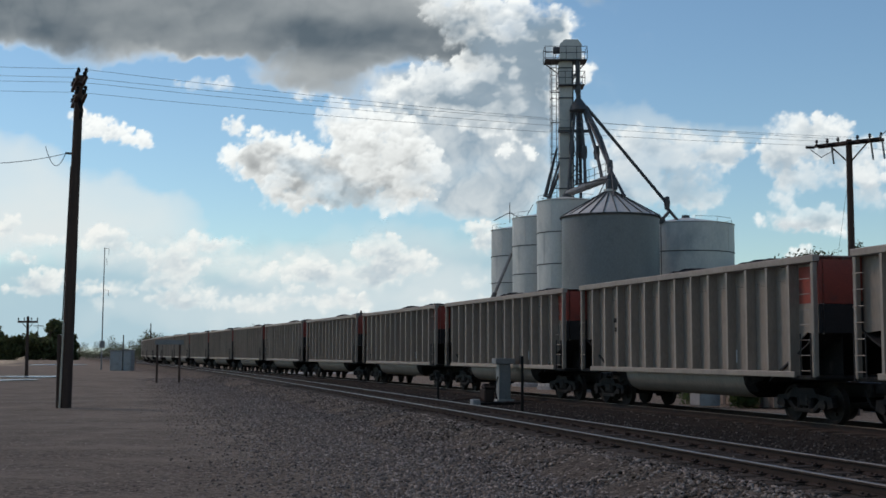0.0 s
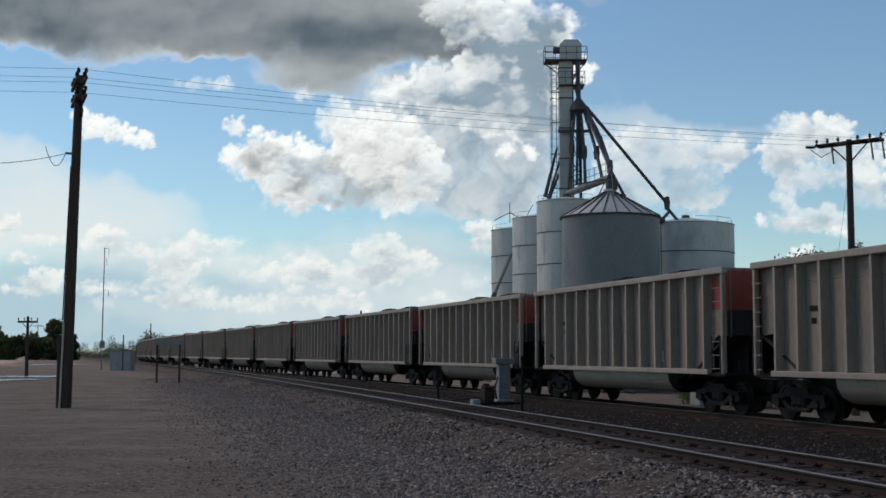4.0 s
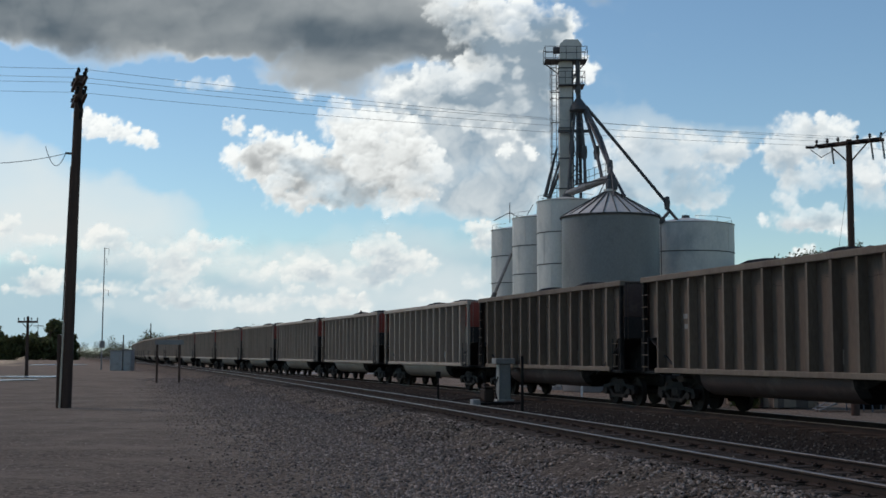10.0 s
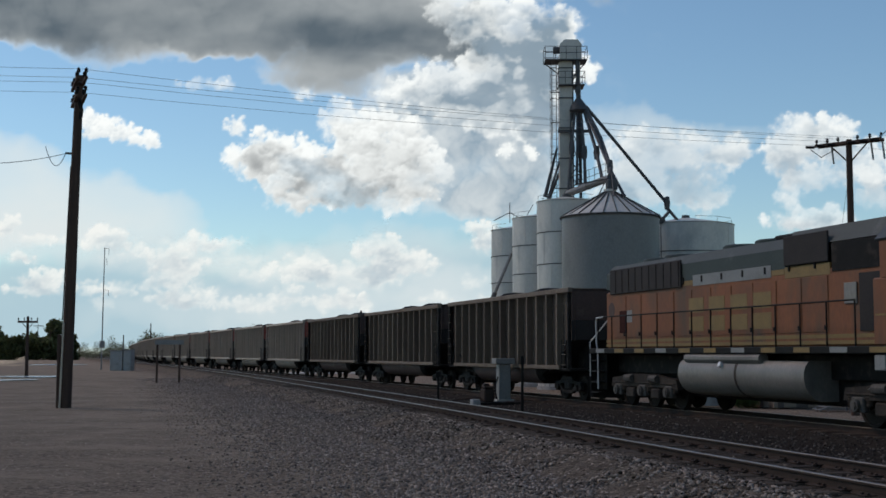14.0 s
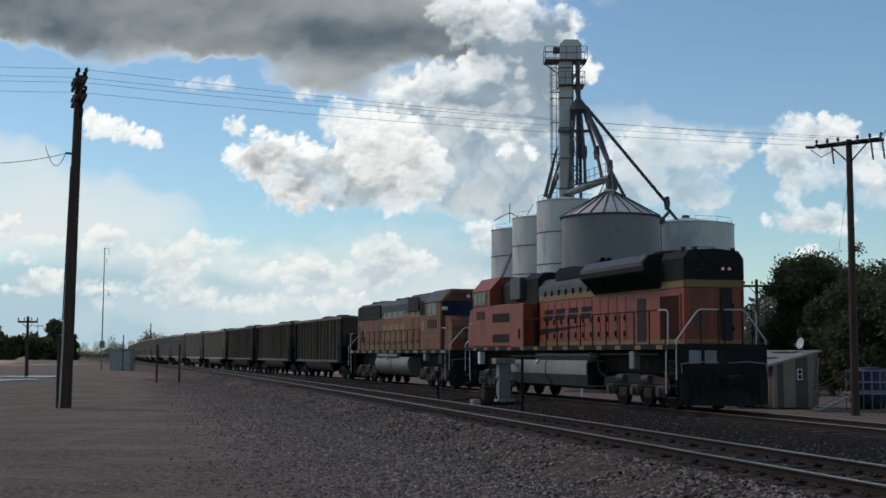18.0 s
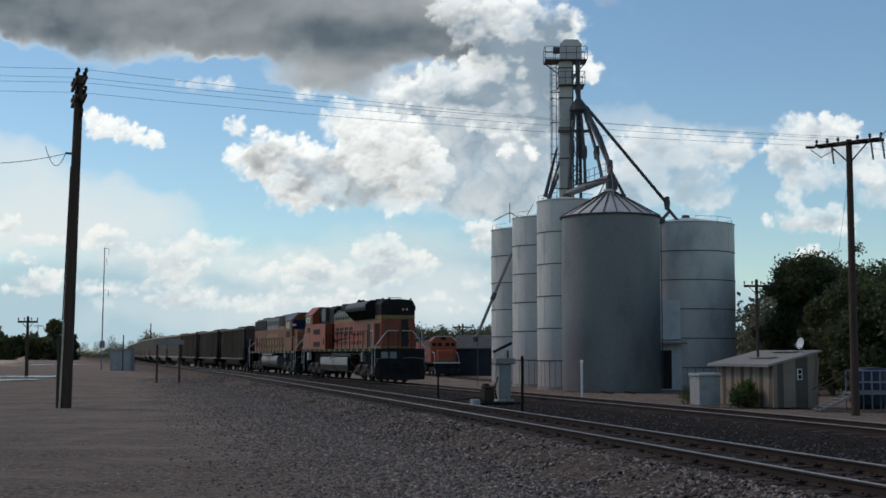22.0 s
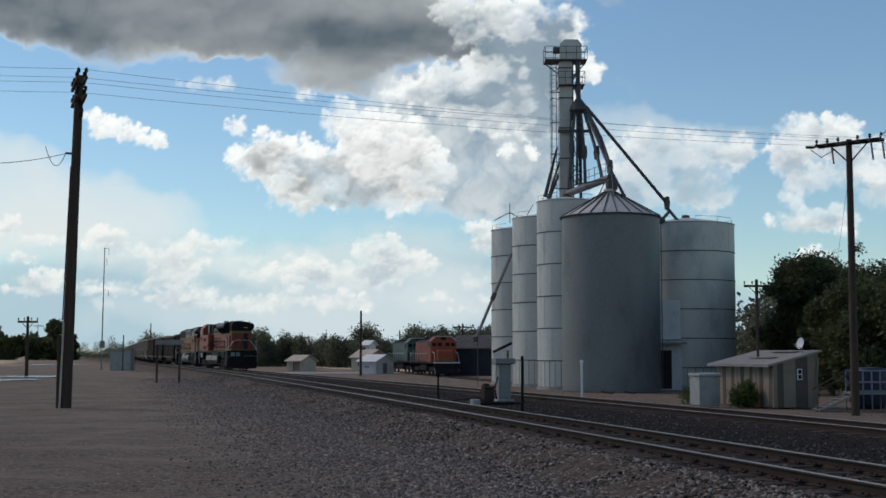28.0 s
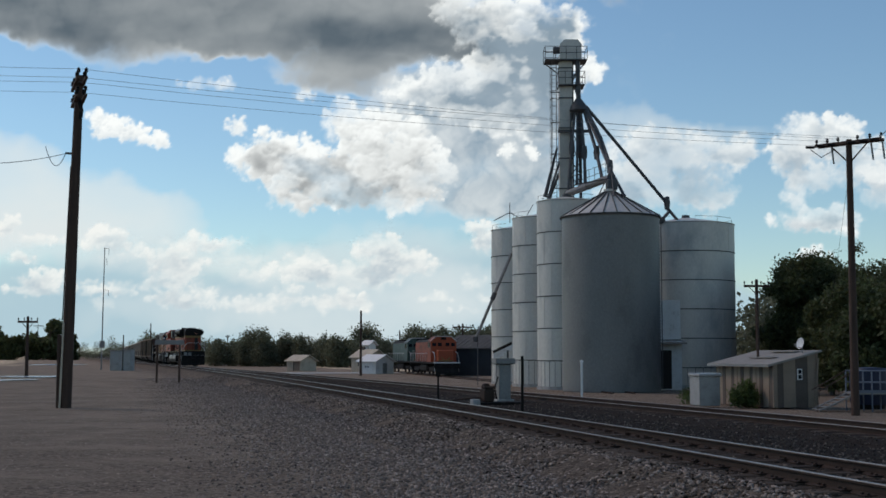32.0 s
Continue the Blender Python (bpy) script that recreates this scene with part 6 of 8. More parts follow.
part("roof", Shape().prism([(-0.35, LO - 0.06), (W_ + 0.15, HI + 0.05), (W_ + 0.15, HI + 0.14), (-0.35, LO + 0.05)], "y", -0.2, L_ + 0.25), ROOF_GREY, hut, "sloping grey metal roof")
part("fascia", Shape().box(-0.38, -0.35, -0.2, L_ + 0.25, LO - 0.08, LO + 0.05), STEEL_GREY, hut)
_win = part("window", Shape().box(1.31, 1.58, -0.03, 0.0, 1.32, 1.86), WHITE, hut, "small white-framed window")
part("pane", Shape().box(1.36, 1.53, -0.04, -0.03, 1.62, 1.81), GLASS, _win)
part("pane", Shape().box(1.36, 1.53, -0.04, -0.03, 1.37, 1.57), GLASS, _win)
part("corner_trim", Shape().box(W_ - 0.05, W_ + 0.03, -0.03, 0.02, 0, HI), TAN, hut)
for _x in (0.7, 1.9):
    part("roof_patch", Shape().box(_x, _x + 0.4, 1.2, 3.4, hut_top(_x + 0.2) + 0.13, hut_top(_x + 0.2) + 0.18), ROOF_GREY, hut)
dish = thing("satellite_dish", "white satellite dish on a short mast", "satellite dish", hut.matrix_basis @ Matrix.Translation((1.95, 0.5, HI - 0.02)))
part("mast", Shape().tube([(0, 0, 0), (0, 0, 0.5)], 0.03, 6).tube([(0, 0, 0.25), (-0.55, -0.3, 0.34)], 0.018, 5), STEEL_GREY, dish)
part("reflector", Shape().lathe([(0.0, 0.0), (0.15, 0.02), (0.28, 0.065), (0.28, 0.08), (0.15, 0.036), (0.0, 0.016)], 20).mesh("reflector"), WHITE, dish, at=pose(-0.05, 0, 0.48, 0, -78, 4))
part("feed_horn", Shape().tube([(-0.55, -0.3, 0.33), (-0.6, -0.28, 0.47)], 0.055, 6), STEEL_GREY, dish)
plank = part("leaning_plank", Shape().box(-0.04, 0.04, -0.02, 0.02, 0, 2.4), TAN)
plank.matrix_basis = pose(18.0, 60.6, -1.08, 0, 5, 0)
tagged(plank, "pale plank leaning on the hut wall", "plank")
slim_pole = part("antenna_pole", Shape().tube([(0, 0, 0), (0, 0, 5.5)], 0.07, 8), POLE)
slim_pole.matrix_basis = pose(15.9, 63.0, -1.1)
tagged(slim_pole, "thin dark pole behind the hut", "pole")

cabinet = thing("utility_cabinet", "white ribbed steel utility cabinet beside the hut", "cabinet", pose(13.05, 62.2, -1.05, 0, 0, 17))
part("body", Shape().box(-0.55, 0.55, -0.5, 0.5, 0, 1.45, 0.03), CABINET_GREY, cabinet)
part("side_cover", Shape().box(-0.60, -0.55, -0.5, 0.5, 0.05, 1.45, 0.01), CABINET_GREY, cabinet)
part("lid", Shape().box(-0.66, 0.62, -0.58, 0.58, 1.45, 1.58, 0.04), CABINET_GREY, cabinet, "pale grey lid")
for _y in (-0.4, 0.0, 0.4):
    part("lid_rib", Shape().box(-0.66, 0.62, _y - 0.03, _y + 0.03, 1.58, 1.63, 0.01), WHITE, cabinet)

ramp = thing("loading_stair", "pale steel stair and platform with blue handrails", "stair", pose(18.75, 57.0, -1.1))
part("platform", Shape().box(0, 3.2, 0, 1.6, 0.78, 0.88, 0.01), STEEL_GREY, ramp)
for _k in range(6):
    part("step", Shape().box(-0.26 * (6 - _k) + 0.0, -0.26 * (6 - _k) + 0.28, 0, 1.2, 0.12 * _k + 0.06, 0.12 * _k + 0.10, 0.005), STEEL_GREY, ramp)
for _y in (0.0, 1.2):
    part("stringer", Shape().tube([(-1.6, _y, 0.05), (0.0, _y, 0.8)], 0.05, 6), STEEL_GREY, ramp)
    part("stair_rail", Shape().tube([(-1.6, _y, 0.95), (0, _y, 1.85)], 0.03, 6), POLE, ramp)
    for _h in (0.45, 0.98):
        part("handrail", Shape().tube([(0, _y, 0.88 + _h), (3.2, _y, 0.88 + _h)], 0.03, 6), RAIL_BLUE, ramp)
    for _k in range(5):
        part("rail_post", Shape().tube([(_k * 0.8, _y, 0.0), (_k * 0.8, _y, 1.86)], 0.035, 6), RAIL_BLUE, ramp)
part("toe_board", Shape().box(0, 3.2, -0.03, 0.0, 0.86, 0.98), RAIL_BLUE, ramp)
drum = thing("storage_tank", "dark blue steel tank behind the stair", "tank", pose(20.6, 60.5, -1.1))
part("shell", Shape().lathe([(0, 0.2), (0.85, 0.2), (0.9, 0.3), (0.9, 1.8), (0.8, 1.95), (0, 2.0)], 24), BLUE, drum)
part("foot_ring", Shape().lathe([(0.7, 0.0), (0.75, 0.0), (0.75, 0.22), (0.7, 0.22)], 20), BLACK, drum)

# ---- signal case and posts between the tracks ----
case = thing("signal_case", "grey flat-topped railway signal case on a pedestal", "signal case", pose(2.42, 50.0, -0.35, 0, 0, 14))
part("pedestal", Shape().box(-0.24, 0.24, -0.2, 0.2, 0, 1.45, 0.02), STEEL_GREY, case)
part("cap", Shape().box(-0.40, 0.40, -0.3, 0.3, 1.45, 1.68, 0.02), STEEL_GREY, case, "overhanging grey cap")
part("base", Shape().box(-0.36, 0.36, -0.3, 0.3, -0.1, 0.06, 0.02), CONCRETE, case)
part("conduit", Shape().tube([(-0.3, -0.15, 0.0), (-0.42, -0.15, 0.5), (-0.25, -0.1, 0.95)], 0.03, 6), BLACK, case)
machine = thing("switch_machine", "rusty dark switch machine at the trackside", "switch machine", pose(1.72, 48.6, -0.4, 0, 0, 14))
part("motor_case", Shape().box(-0.2, 0.2, -0.34, 0.34, 0.05, 0.56, 0.05), RAIL_WEB, machine)
part("motor_lid", Shape().box(-0.22, 0.22, -0.36, 0.0, 0.56, 0.66, 0.03), RAIL_WEB, machine)
part("motor_drum", Shape().tube([(0, 0.05, 0.62), (0, 0.36, 0.62)], 0.14, 12), RAIL_WEB, machine)
part("linkage", Shape().tube([(-0.2, 0, 0.15), (-0.3, 0.1, 0.22), (-1.3, 0.4, 0.10)], 0.03, 6), RAIL_WEB, machine, "rusty throw rod")
part("base_plate", Shape().box(-0.4, 1.9, -0.5, 0.5, -0.06, 0.05, 0.02), BLACK, machine)
block = part("concrete_block", Shape().box(-0.16, 0.16, -0.14, 0.14, -0.02, 0.24, 0.03), CONCRETE)
block.matrix_basis = pose(1.2, 46.6, -0.42, 0, 0, 25)
tagged(block, "small pale concrete block in the ballast", "concrete block")
for _n, _x, _y, _h, _r, _m, _l in (("marker_post", 2.62, 41.3, 1.95, 0.045, BLACK, "thin black steel marker post"), ("marker_post", -0.18, 47.0, 1.35, 0.035, BLACK, "thin black steel marker post"),
                                   ("marker_post", 7.6, 68.5, 2.2, 0.06, WHITE, "white plastic marker post by the bin")):
    _z = float(ground_height(np.array(_x), np.array(_y)))
    _o = thing(_n, _l, "post", pose(_x, _y, _z - 0.05))
    part("shaft", Shape().box(-_r, _r, -_r * 0.5, _r * 0.5, 0, _h, 0.008), _m, _o)
    if _m is WHITE:
        part("head", Shape().lathe([(0.0, _h), (0.1, _h), (0.1, _h + 0.12), (0.0, _h + 0.16)], 10), WHITE, _o)
    elif _x < 0:
        part("marker_plate", Shape().box(-0.09, 0.09, -0.03, -0.015, _h - 0.2, _h, 0.005), BLACK, _o)


# ---- line poles and wires ----
def wood_pole(x, y, z0, top, r=0.17, lean=(0, 0), label="tall dark wooden utility pole"):
    p = thing("utility_pole", label, "utility pole", pose(x, y, z0))
    part("shaft", Shape().tube([(lean[0] * k / 5, lean[1] * k / 5, (top - z0) * k / 5 - 0.1) for k in range(6)], r * 1.25, 12, r * 0.85), POLE, p)
    return p


def insulator(parent, x, y, z):
    part("insulator", Shape().lathe([(0.02, z), (0.03, z + 0.1), (0.075, z + 0.12), (0.05, z + 0.18), (0.065, z + 0.22), (0.0, z + 0.28)], 10, (x, y, 0)), BLACK, parent)


pole_left = wood_pole(-12.88, 42.7, -0.36, 11.25, 0.165, (0.2, 0))
ARM = Vector((0.36, -0.93, 0))           # crossarms run towards the camera, square to the wires
for _z, _half in ((10.85, 1.2), (10.25, 1.1)):
    for _off in (-0.14, 0.14):
        _c = Vector((0.19 + _off, 0, _z + 0.36))
        _sh = Shape()
        _sh.tube([_c - ARM * _half, _c + ARM * _half], 0.07, 4)
        part("crossarm", _sh, POLE, pole_left)
    for _k in (-1.0, -0.45, 0.45, 1.0):
        _c = Vector((0.19, 0, _z + 0.42)) + ARM * _half * _k
        insulator(pole_left, _c.x - 0.13, _c.y, _c.z)
        insulator(pole_left, _c.x + 0.13, _c.y, _c.z)
part("cutout_bracket", Shape().tube([(0.3, -0.3, 10.5), (0.42, -0.4, 10.2), (0.38, -0.4, 9.9)], 0.07, 6), BLACK, pole_left)
part("conduit", Shape().tube([(-0.13, -0.22, -0.05), (-0.06, -0.22, 2.9)], 0.035, 8), BEIGE, pole_left, "pale conduit up the pole")
part("ground_wire", Shape().tube([(-0.12, -0.16, 3.0), (0.02, -0.15, 8.3)], 0.02, 5), BLACK, pole_left)
part("stub_post", Shape().box(-0.30, -0.18, -0.1, 0.06, 0, 2.5, 0.02), POLE, pole_left)
part("service_hook", Shape().tube([(0.14, 0, 8.75), (-0.22, 0, 8.78)], 0.04, 6), BLACK, pole_left)

pole_right = wood_pole(17.78, 54.0, -1.1, 11.0, 0.15, (0.02, 0))
ARM_R = Vector((0.74, -0.67, 0))
for _off in (-0.16, 0.16):
    _c = Vector((0.02 + _off * 0.67, _off * 0.74, 11.85))
    part("crossarm", Shape().tube([_c - ARM_R * 1.5, _c + ARM_R * 1.5], 0.085, 4), POLE, pole_right)
for _s in (-1, 1):
    part("arm_brace", Shape().tube([(0.02, 0, 10.95), (0.02 + ARM_R.x * _s * 0.85, ARM_R.y * _s * 0.85, 11.8)], 0.035, 5), POLE, pole_right)
for _k in (-1.5, -1.0, -0.5, 0.4, 0.95, 1.45):
    _c = Vector((0.02, 0, 11.9)) + ARM_R * _k
    insulator(pole_right, _c.x, _c.y, _c.z)
    part("strain_insulator", Shape().tube([(_c.x - 0.15, _c.y - 0.1, 11.8), (_c.x - 0.55, _c.y - 0.25, 11.78)], 0.06, 6), BLACK, pole_right)
for _k in (-0.8, 1.0, 1.5):
    _c = Vector((0.02, 0, 11.75)) + ARM_R * _k
    part("fuse_cutout", Shape().tube([(_c.x, _c.y, _c.z), (_c.x + 0.08, _c.y, _c.z - 0.75)], 0.04, 6), STEEL_GREY, pole_right)
part("jumper", Shape().tube([Vector((0.02, 0, 11.75)) + ARM_R * -1.8, Vector((0.02, 0, 11.35)) + ARM_R * -1.3, Vector((0.02, 0, 11.6)) + ARM_R * -0.7], 0.02, 5), WIRE, pole_right)
part("jumper", Shape().tube([Vector((0.02, 0, 11.9)) + ARM_R * 1.3, Vector((0.02, 0, 12.25)) + ARM_R * 1.75, Vector((0.02, 0, 11.85)) + ARM_R * 2.1], 0.02, 5), WIRE, pole_right)
part("guy_wire", Shape().tube([(0, 0, 10.6), (0.9, 2.5, 0)], 0.007, 4).tube([(0, 0, 10.6), (-0.9, 2.5, 0)], 0.007, 4), BLACK, pole_right)


def wire(p, q, sag, r=0.0065, label="thin dark overhead wire"):
    p, q = Vector(p), Vector(q)
    pts = [p.lerp(q, k / 16) - Vector((0, 0, 4 * sag * (k / 16) * (1 - k / 16))) for k in range(17)]
    w = part("overhead_wire", Shape().tube(pts, r, 5), WIRE)
    return tagged(w, label, "wire", group="overhead wires")


for _k, (_za, _zb, _ta, _tb) in enumerate(((11.36, 10.98, 0.5, -0.5), (11.12, 10.95, -0.5, 0.4), (10.86, 10.93, 1.0, -1.0), (10.62, 10.80, -1.0, -1.5))):
    _p = Vector((-12.69, 42.7, _za)) + ARM * _ta * 0.3
    _q = Vector((17.8, 54.0, _zb)) + ARM_R * _tb
    wire(_p, _q, 0.25)
    wire(_p, (-27.0, 33.0, _za - 1.35), 0.15)
for _tb in (-1.1, 0.3, 1.6):
    wire(Vector((17.8, 54.0, 10.9)) + ARM_R * _tb, (45.0, 62.0, 10.6), 0.5)
wire((-13.1, 42.7, 8.4), (-17.5, 41.0, 7.95), 0.25, 0.012, "sagging service drop wire")
wire((-13.1, 42.7, 8.42), (-13.7, 42.4, 8.6), 0.55, 0.012, "slack loop of service wire")

# ---- far things beside the line ----
def far_pole(x, y, z0, h, arm=1.2, label="distant wooden utility pole with crossarm"):
    p = thing("utility_pole", label, "utility pole", pose(x, y, z0), group="distant utility poles")
    part("shaft", Shape().tube([(0, 0, -0.2), (0, 0, h)], 0.16, 8, 0.11), POLE, p)
    if arm:
        part("crossarm", Shape().box(-arm, arm, -0.06, 0.06, h - 0.55, h - 0.38, 0.01), POLE, p)
        for s in (-1, 1):
            part("arm_brace", Shape().tube([(0, 0, h - 1.1), (s * arm * 0.6, 0, h - 0.5)], 0.03, 4), POLE, p)
            for k in (0.35, 0.95):
                insulator(p, s * arm * k, 0, h - 0.38)
    return p


far_pole(-35.0, 105.0, -0.4, 5.0, 0.85)
far_pole(-130.0, 400.0, -0.5, 11.2, 1.6)
far_pole(-61.5, 240.0, -0.5, 5.5, 0)
far_pole(-104.0, 330.0, -0.5, 8.0, 1.0)
far_pole(-9.75, 148.0, YARD, 7.7, 0, "slim dark pole with a small head by the siding")
far_pole(2.6, 165.0, YARD, 6.6, 1.35)
far_pole(-8.0, 230.0, YARD, 6.9, 0.0)
far_pole(-2.0, 210.0, YARD, 6.5, 0.0)
far_pole(-57.0, 330.0, YARD, 7.5, 0.6)
far_pole(22.2, 88.0, YARD, 7.9, 0.9)
far_pole(-68.0, 290.0, -0.5, 9.0, 0)
mast = thing("radio_mast", "thin pale lattice radio mast with antennas", "radio mast", pose(-38.3, 140.0, -0.5))
part("lattice_mast", Shape().tube([(0, 0, 0), (0.08, 0, 13.9)], 0.09, 6, 0.05), STEEL_GREY, mast)
for _z, _w in ((13.8, 0.55), (12.6, 0.35), (9.1, 0.6)):
    part("antenna", Shape().tube([(0, 0, _z), (_w, 0, _z), (_w, 0, _z - 0.7)], 0.025, 5), STEEL_GREY, mast)
part("dish_bracket", Shape().box(-0.25, 0.35, -0.1, 0.1, 2.6, 3.4, 0.05), STEEL_GREY, mast)

frame_sign = thing("board_sign", "weathered grey board on two posts beside the track", "sign", pose(-17.6, 80.0, -0.36))
for _x in (-0.72, 0.72):
    part("post", Shape().box(_x - 0.06, _x + 0.06, -0.06, 0.06, -0.1, 2.7, 0.01), POLE, frame_sign)
part("top_board", Shape().box(-0.85, 1.0, -0.12, -0.08, 2.42, 2.72, 0.01), STEEL_GREY, frame_sign, "weathered grey top board")

for _x, _w, _h in ((-35.4, 1.35, 2.15), (-34.2, 0.85, 2.25)):
    _o = thing("relay_house", "pale grey steel relay house on the gravel", "relay house", pose(_x, 136.0, -0.42), group="relay houses")
    part("body", Shape().box(-_w / 2, _w / 2, -0.8, 0.8, 0, _h, 0.04), CABINET_GREY, _o)
    part("roof_cap", Shape().box(-_w / 2 - 0.06, _w / 2 + 0.06, -0.9, 0.9, _h, _h + 0.09, 0.02), STEEL_GREY, _o)
    part("door", Shape().box(-0.3, 0.3, -0.84, -0.8, 0.1, _h - 0.2, 0.01), CABINET_GREY, _o)
_o = thing("storage_tank", "pale round tank in the distance", "tank", pose(-55.4, 215.0, -0.5))
part("shell", Shape().tube([(-1.2, 0, 1.2), (1.6, 0, 1.2)], 0.95, 16), WHITE_WALL, _o)
part("cradle", Shape().box(-0.9, -0.6, -0.7, 0.7, 0, 0.6).box(1.0, 1.3, -0.7, 0.7, 0, 0.6), STEEL_GREY, _o)


def gable(name, x, y, rz, w, l, h, rise, wall, roof, label, z=YARD, door=None):
    """A gabled shed: four walls with thickness, two roof slopes with eaves, a door."""
    b = thing(name, label, "building", pose(x, y, z, 0, 0, rz), group="yard buildings")
    for s in (-1, 1):
        part("side_wall", Shape().box(min(s * w / 2, s * (w / 2 - 0.12)), max(s * w / 2, s * (w / 2 - 0.12)), -l / 2, l / 2, 0, h), wall, b)
        part("end_wall", Shape().prism([(-w / 2 + 0.12, 0), (w / 2 - 0.12, 0), (w / 2 - 0.12, h), (0, h + rise), (-w / 2 + 0.12, h)], "y", min(s * l / 2, s * (l / 2 - 0.12)), max(s * l / 2, s * (l / 2 - 0.12))), wall, b)
        part("roof_slope", Shape().prism([(0, h + rise + 0.02), (s * (w / 2 + 0.3), h - 0.12), (s * (w / 2 + 0.3), h), (0, h + rise + 0.15)], "y", -l / 2 - 0.3, l / 2 + 0.3), roof, b)
    if door:
        part("door", Shape().box(door[0], door[1], -l / 2 - 0.05, -l / 2, 0.05, door[2], 0.01), door[3], b)
    return b


tan_shed = gable("storage_shed", -21.3, 188.0, 50, 3.2, 3.0, 1.54, 0.75, BEIGE, BEIGE, "small tan timber shed with a pale gable roof", YARD)
for _y0, _y1 in ((-1.3, -0.08), (0.08, 1.3)):
    part("door_leaf", Shape().box(-1.64, -1.60, _y0, _y1, 0.08, 1.42, 0.01), TAN if _y0 < 0 else BEIGE, tan_shed, "sun-bleached plank door leaf")
part("door_gap", Shape().box(-1.62, -1.605, -0.08, 0.08, 0.08, 1.42), DARK_END, tan_shed)
white_garage = gable("garage", -8.7, 163.0, 50, 3.4, 3.0, 1.63, 0.75, WHITE_WALL, WHITE, "white metal garage with a bright low roof", YARD)
part("roll_door", Shape().box(-1.74, -1.70, -1.1, 1.1, 0.05, 1.45, 0.01), WHITE, white_garage, "white roll-up door")
part("side_door", Shape().box(-0.4, 0.4, -1.54, -1.50, 0.05, 1.4, 0.01), STEEL_GREY, white_garage)
for _y in (-0.3, 0.1):
    part("window", Shape().box(-1.76, -1.74, _y, _y + 0.3, 0.8, 1.05, 0.01), STEEL_GREY, white_garage)
beige_house = gable("house", -10.5, 177.0, 50, 3.8, 3.2, 2.1, 1.0, BEIGE, BEIGE, "older beige house with a pale gable roof", YARD)
part("window", Shape().box(-1.94, -1.9, -0.5, 0.3, 0.9, 1.6, 0.01), GLASS, beige_house)
part("chimney", Shape().box(-0.2, 0.2, 0.8, 1.2, 2.6, 3.6, 0.02), BROWN_PANEL, beige_house)
gable("cupola_house", -10.9, 184.0, 50, 1.4, 1.4, 3.9, 0.55, WHITE_WALL, WHITE, "narrow white tower with a small gable roof", YARD)
dark_shed = gable("warehouse", 8.4, 152.0, 62, 9.0, 14.0, 3.3, 1.5, CHARCOAL, SHED_ROOF, "dark metal warehouse with a grey roof behind the bins", YARD)
for _k in range(22):
    part("roof_rib", Shape().prism([(-4.8, 3.33), (-4.8, 3.38), (0, 4.99), (0, 4.93)], "y", -7.0 + _k * 0.65, -6.95 + _k * 0.65), SHED_ROOF, dark_shed)
gable("barn", -48.0, 290.0, 70, 6.0, 8.0, 1.9, 0.6, ROOF_GREY, ROOF_GREY, "low grey farm shed in the distance", YARD)
gable("barn", -42.0, 310.0, 80, 4.0, 6.0, 1.6, 0.5, WHITE_WALL, ROOF_GREY, "low pale farm shed in the distance", YARD)


def pickup(x, y, rz, label, z, material=WHITE):
    v = thing("pickup_truck", label, "pickup truck", pose(x, y, z, 0, 0, rz))
    part("lower_body", Shape().box(-2.6, 2.6, -0.9, 0.9, 0.45, 1.05, 0.1), material, v)
    part("cab", Shape().prism([(-0.6, 1.05), (1.3, 1.05), (0.75, 1.75), (-0.45, 1.75)], "y", -0.82, 0.82), material, v)
    part("windscreen", Shape().prism([(1.28, 1.1), (1.32, 1.1), (0.8, 1.70), (0.76, 1.70)], "y", -0.72, 0.72), GLASS, v)
    for s in (-1, 1):
        part("side_window", Shape().prism([(-0.4, 1.12), (1.05, 1.12), (0.68, 1.65), (-0.35, 1.65)], "y", min(s * 0.82, s * 0.84), max(s * 0.82, s * 0.84)), GLASS, v)
        for xx in (-1.6, 1.7):
            part("wheel", Shape().tube([(xx, s * 0.68, 0.36), (xx, s * 0.92, 0.36)], 0.36, 14), BLACK, v)
    part("bumper", Shape().box(2.55, 2.7, -0.85, 0.85, 0.45, 0.65, 0.03), STEEL_GREY, v)
    return v


pickup(-55.8, 350.0, 268, "distant white parked pickup truck", YARD)
loading_pad = part("concrete_pad", Shape().box(-8, 9, -5, 5, -0.2, 0.06, 0.02), CONCRETE)
loading_pad.matrix_basis = pose(-13.5, 168.0, YARD, 0, 0, 15)
tagged(loading_pad, "pale concrete yard pad before the garage", "pavement", kind="structure")

# puddles
def puddle(x, y, rx, ry, seed, z):
    rnd = random.Random(seed)
    n = 40
    ph = [rnd.uniform(0, 6.28) for _ in range(4)]
    vs = [(0, 0, 0)]
    for k in range(n):
        a = 2 * math.pi * k / n
        q = 1 + 0.22 * math.sin(2 * a + ph[0]) + 0.15 * math.sin(3 * a + ph[1]) + 0.1 * math.sin(5 * a + ph[2]) + 0.06 * math.sin(9 * a + ph[3])
        vs.append((rx * q * math.cos(a), ry * q * math.sin(a), 0))
    w = part("puddle", Shape().add(vs, [(0, k + 1, (k + 1) % n + 1) for k in range(n)]), WATER)
    w.matrix_basis = pose(x, y, z)
    return tagged(w, "shallow rain puddle on the dirt lot", "puddle", kind="structure")


puddle(-29.6, 84.0, 1.5, 3.6, 2, -0.295)
puddle(-62.0, 200.0, 3.6, 9.0, 7, -0.33)
puddle(-31.8, 97.0, 3.2, 3.0, 5, -0.295)


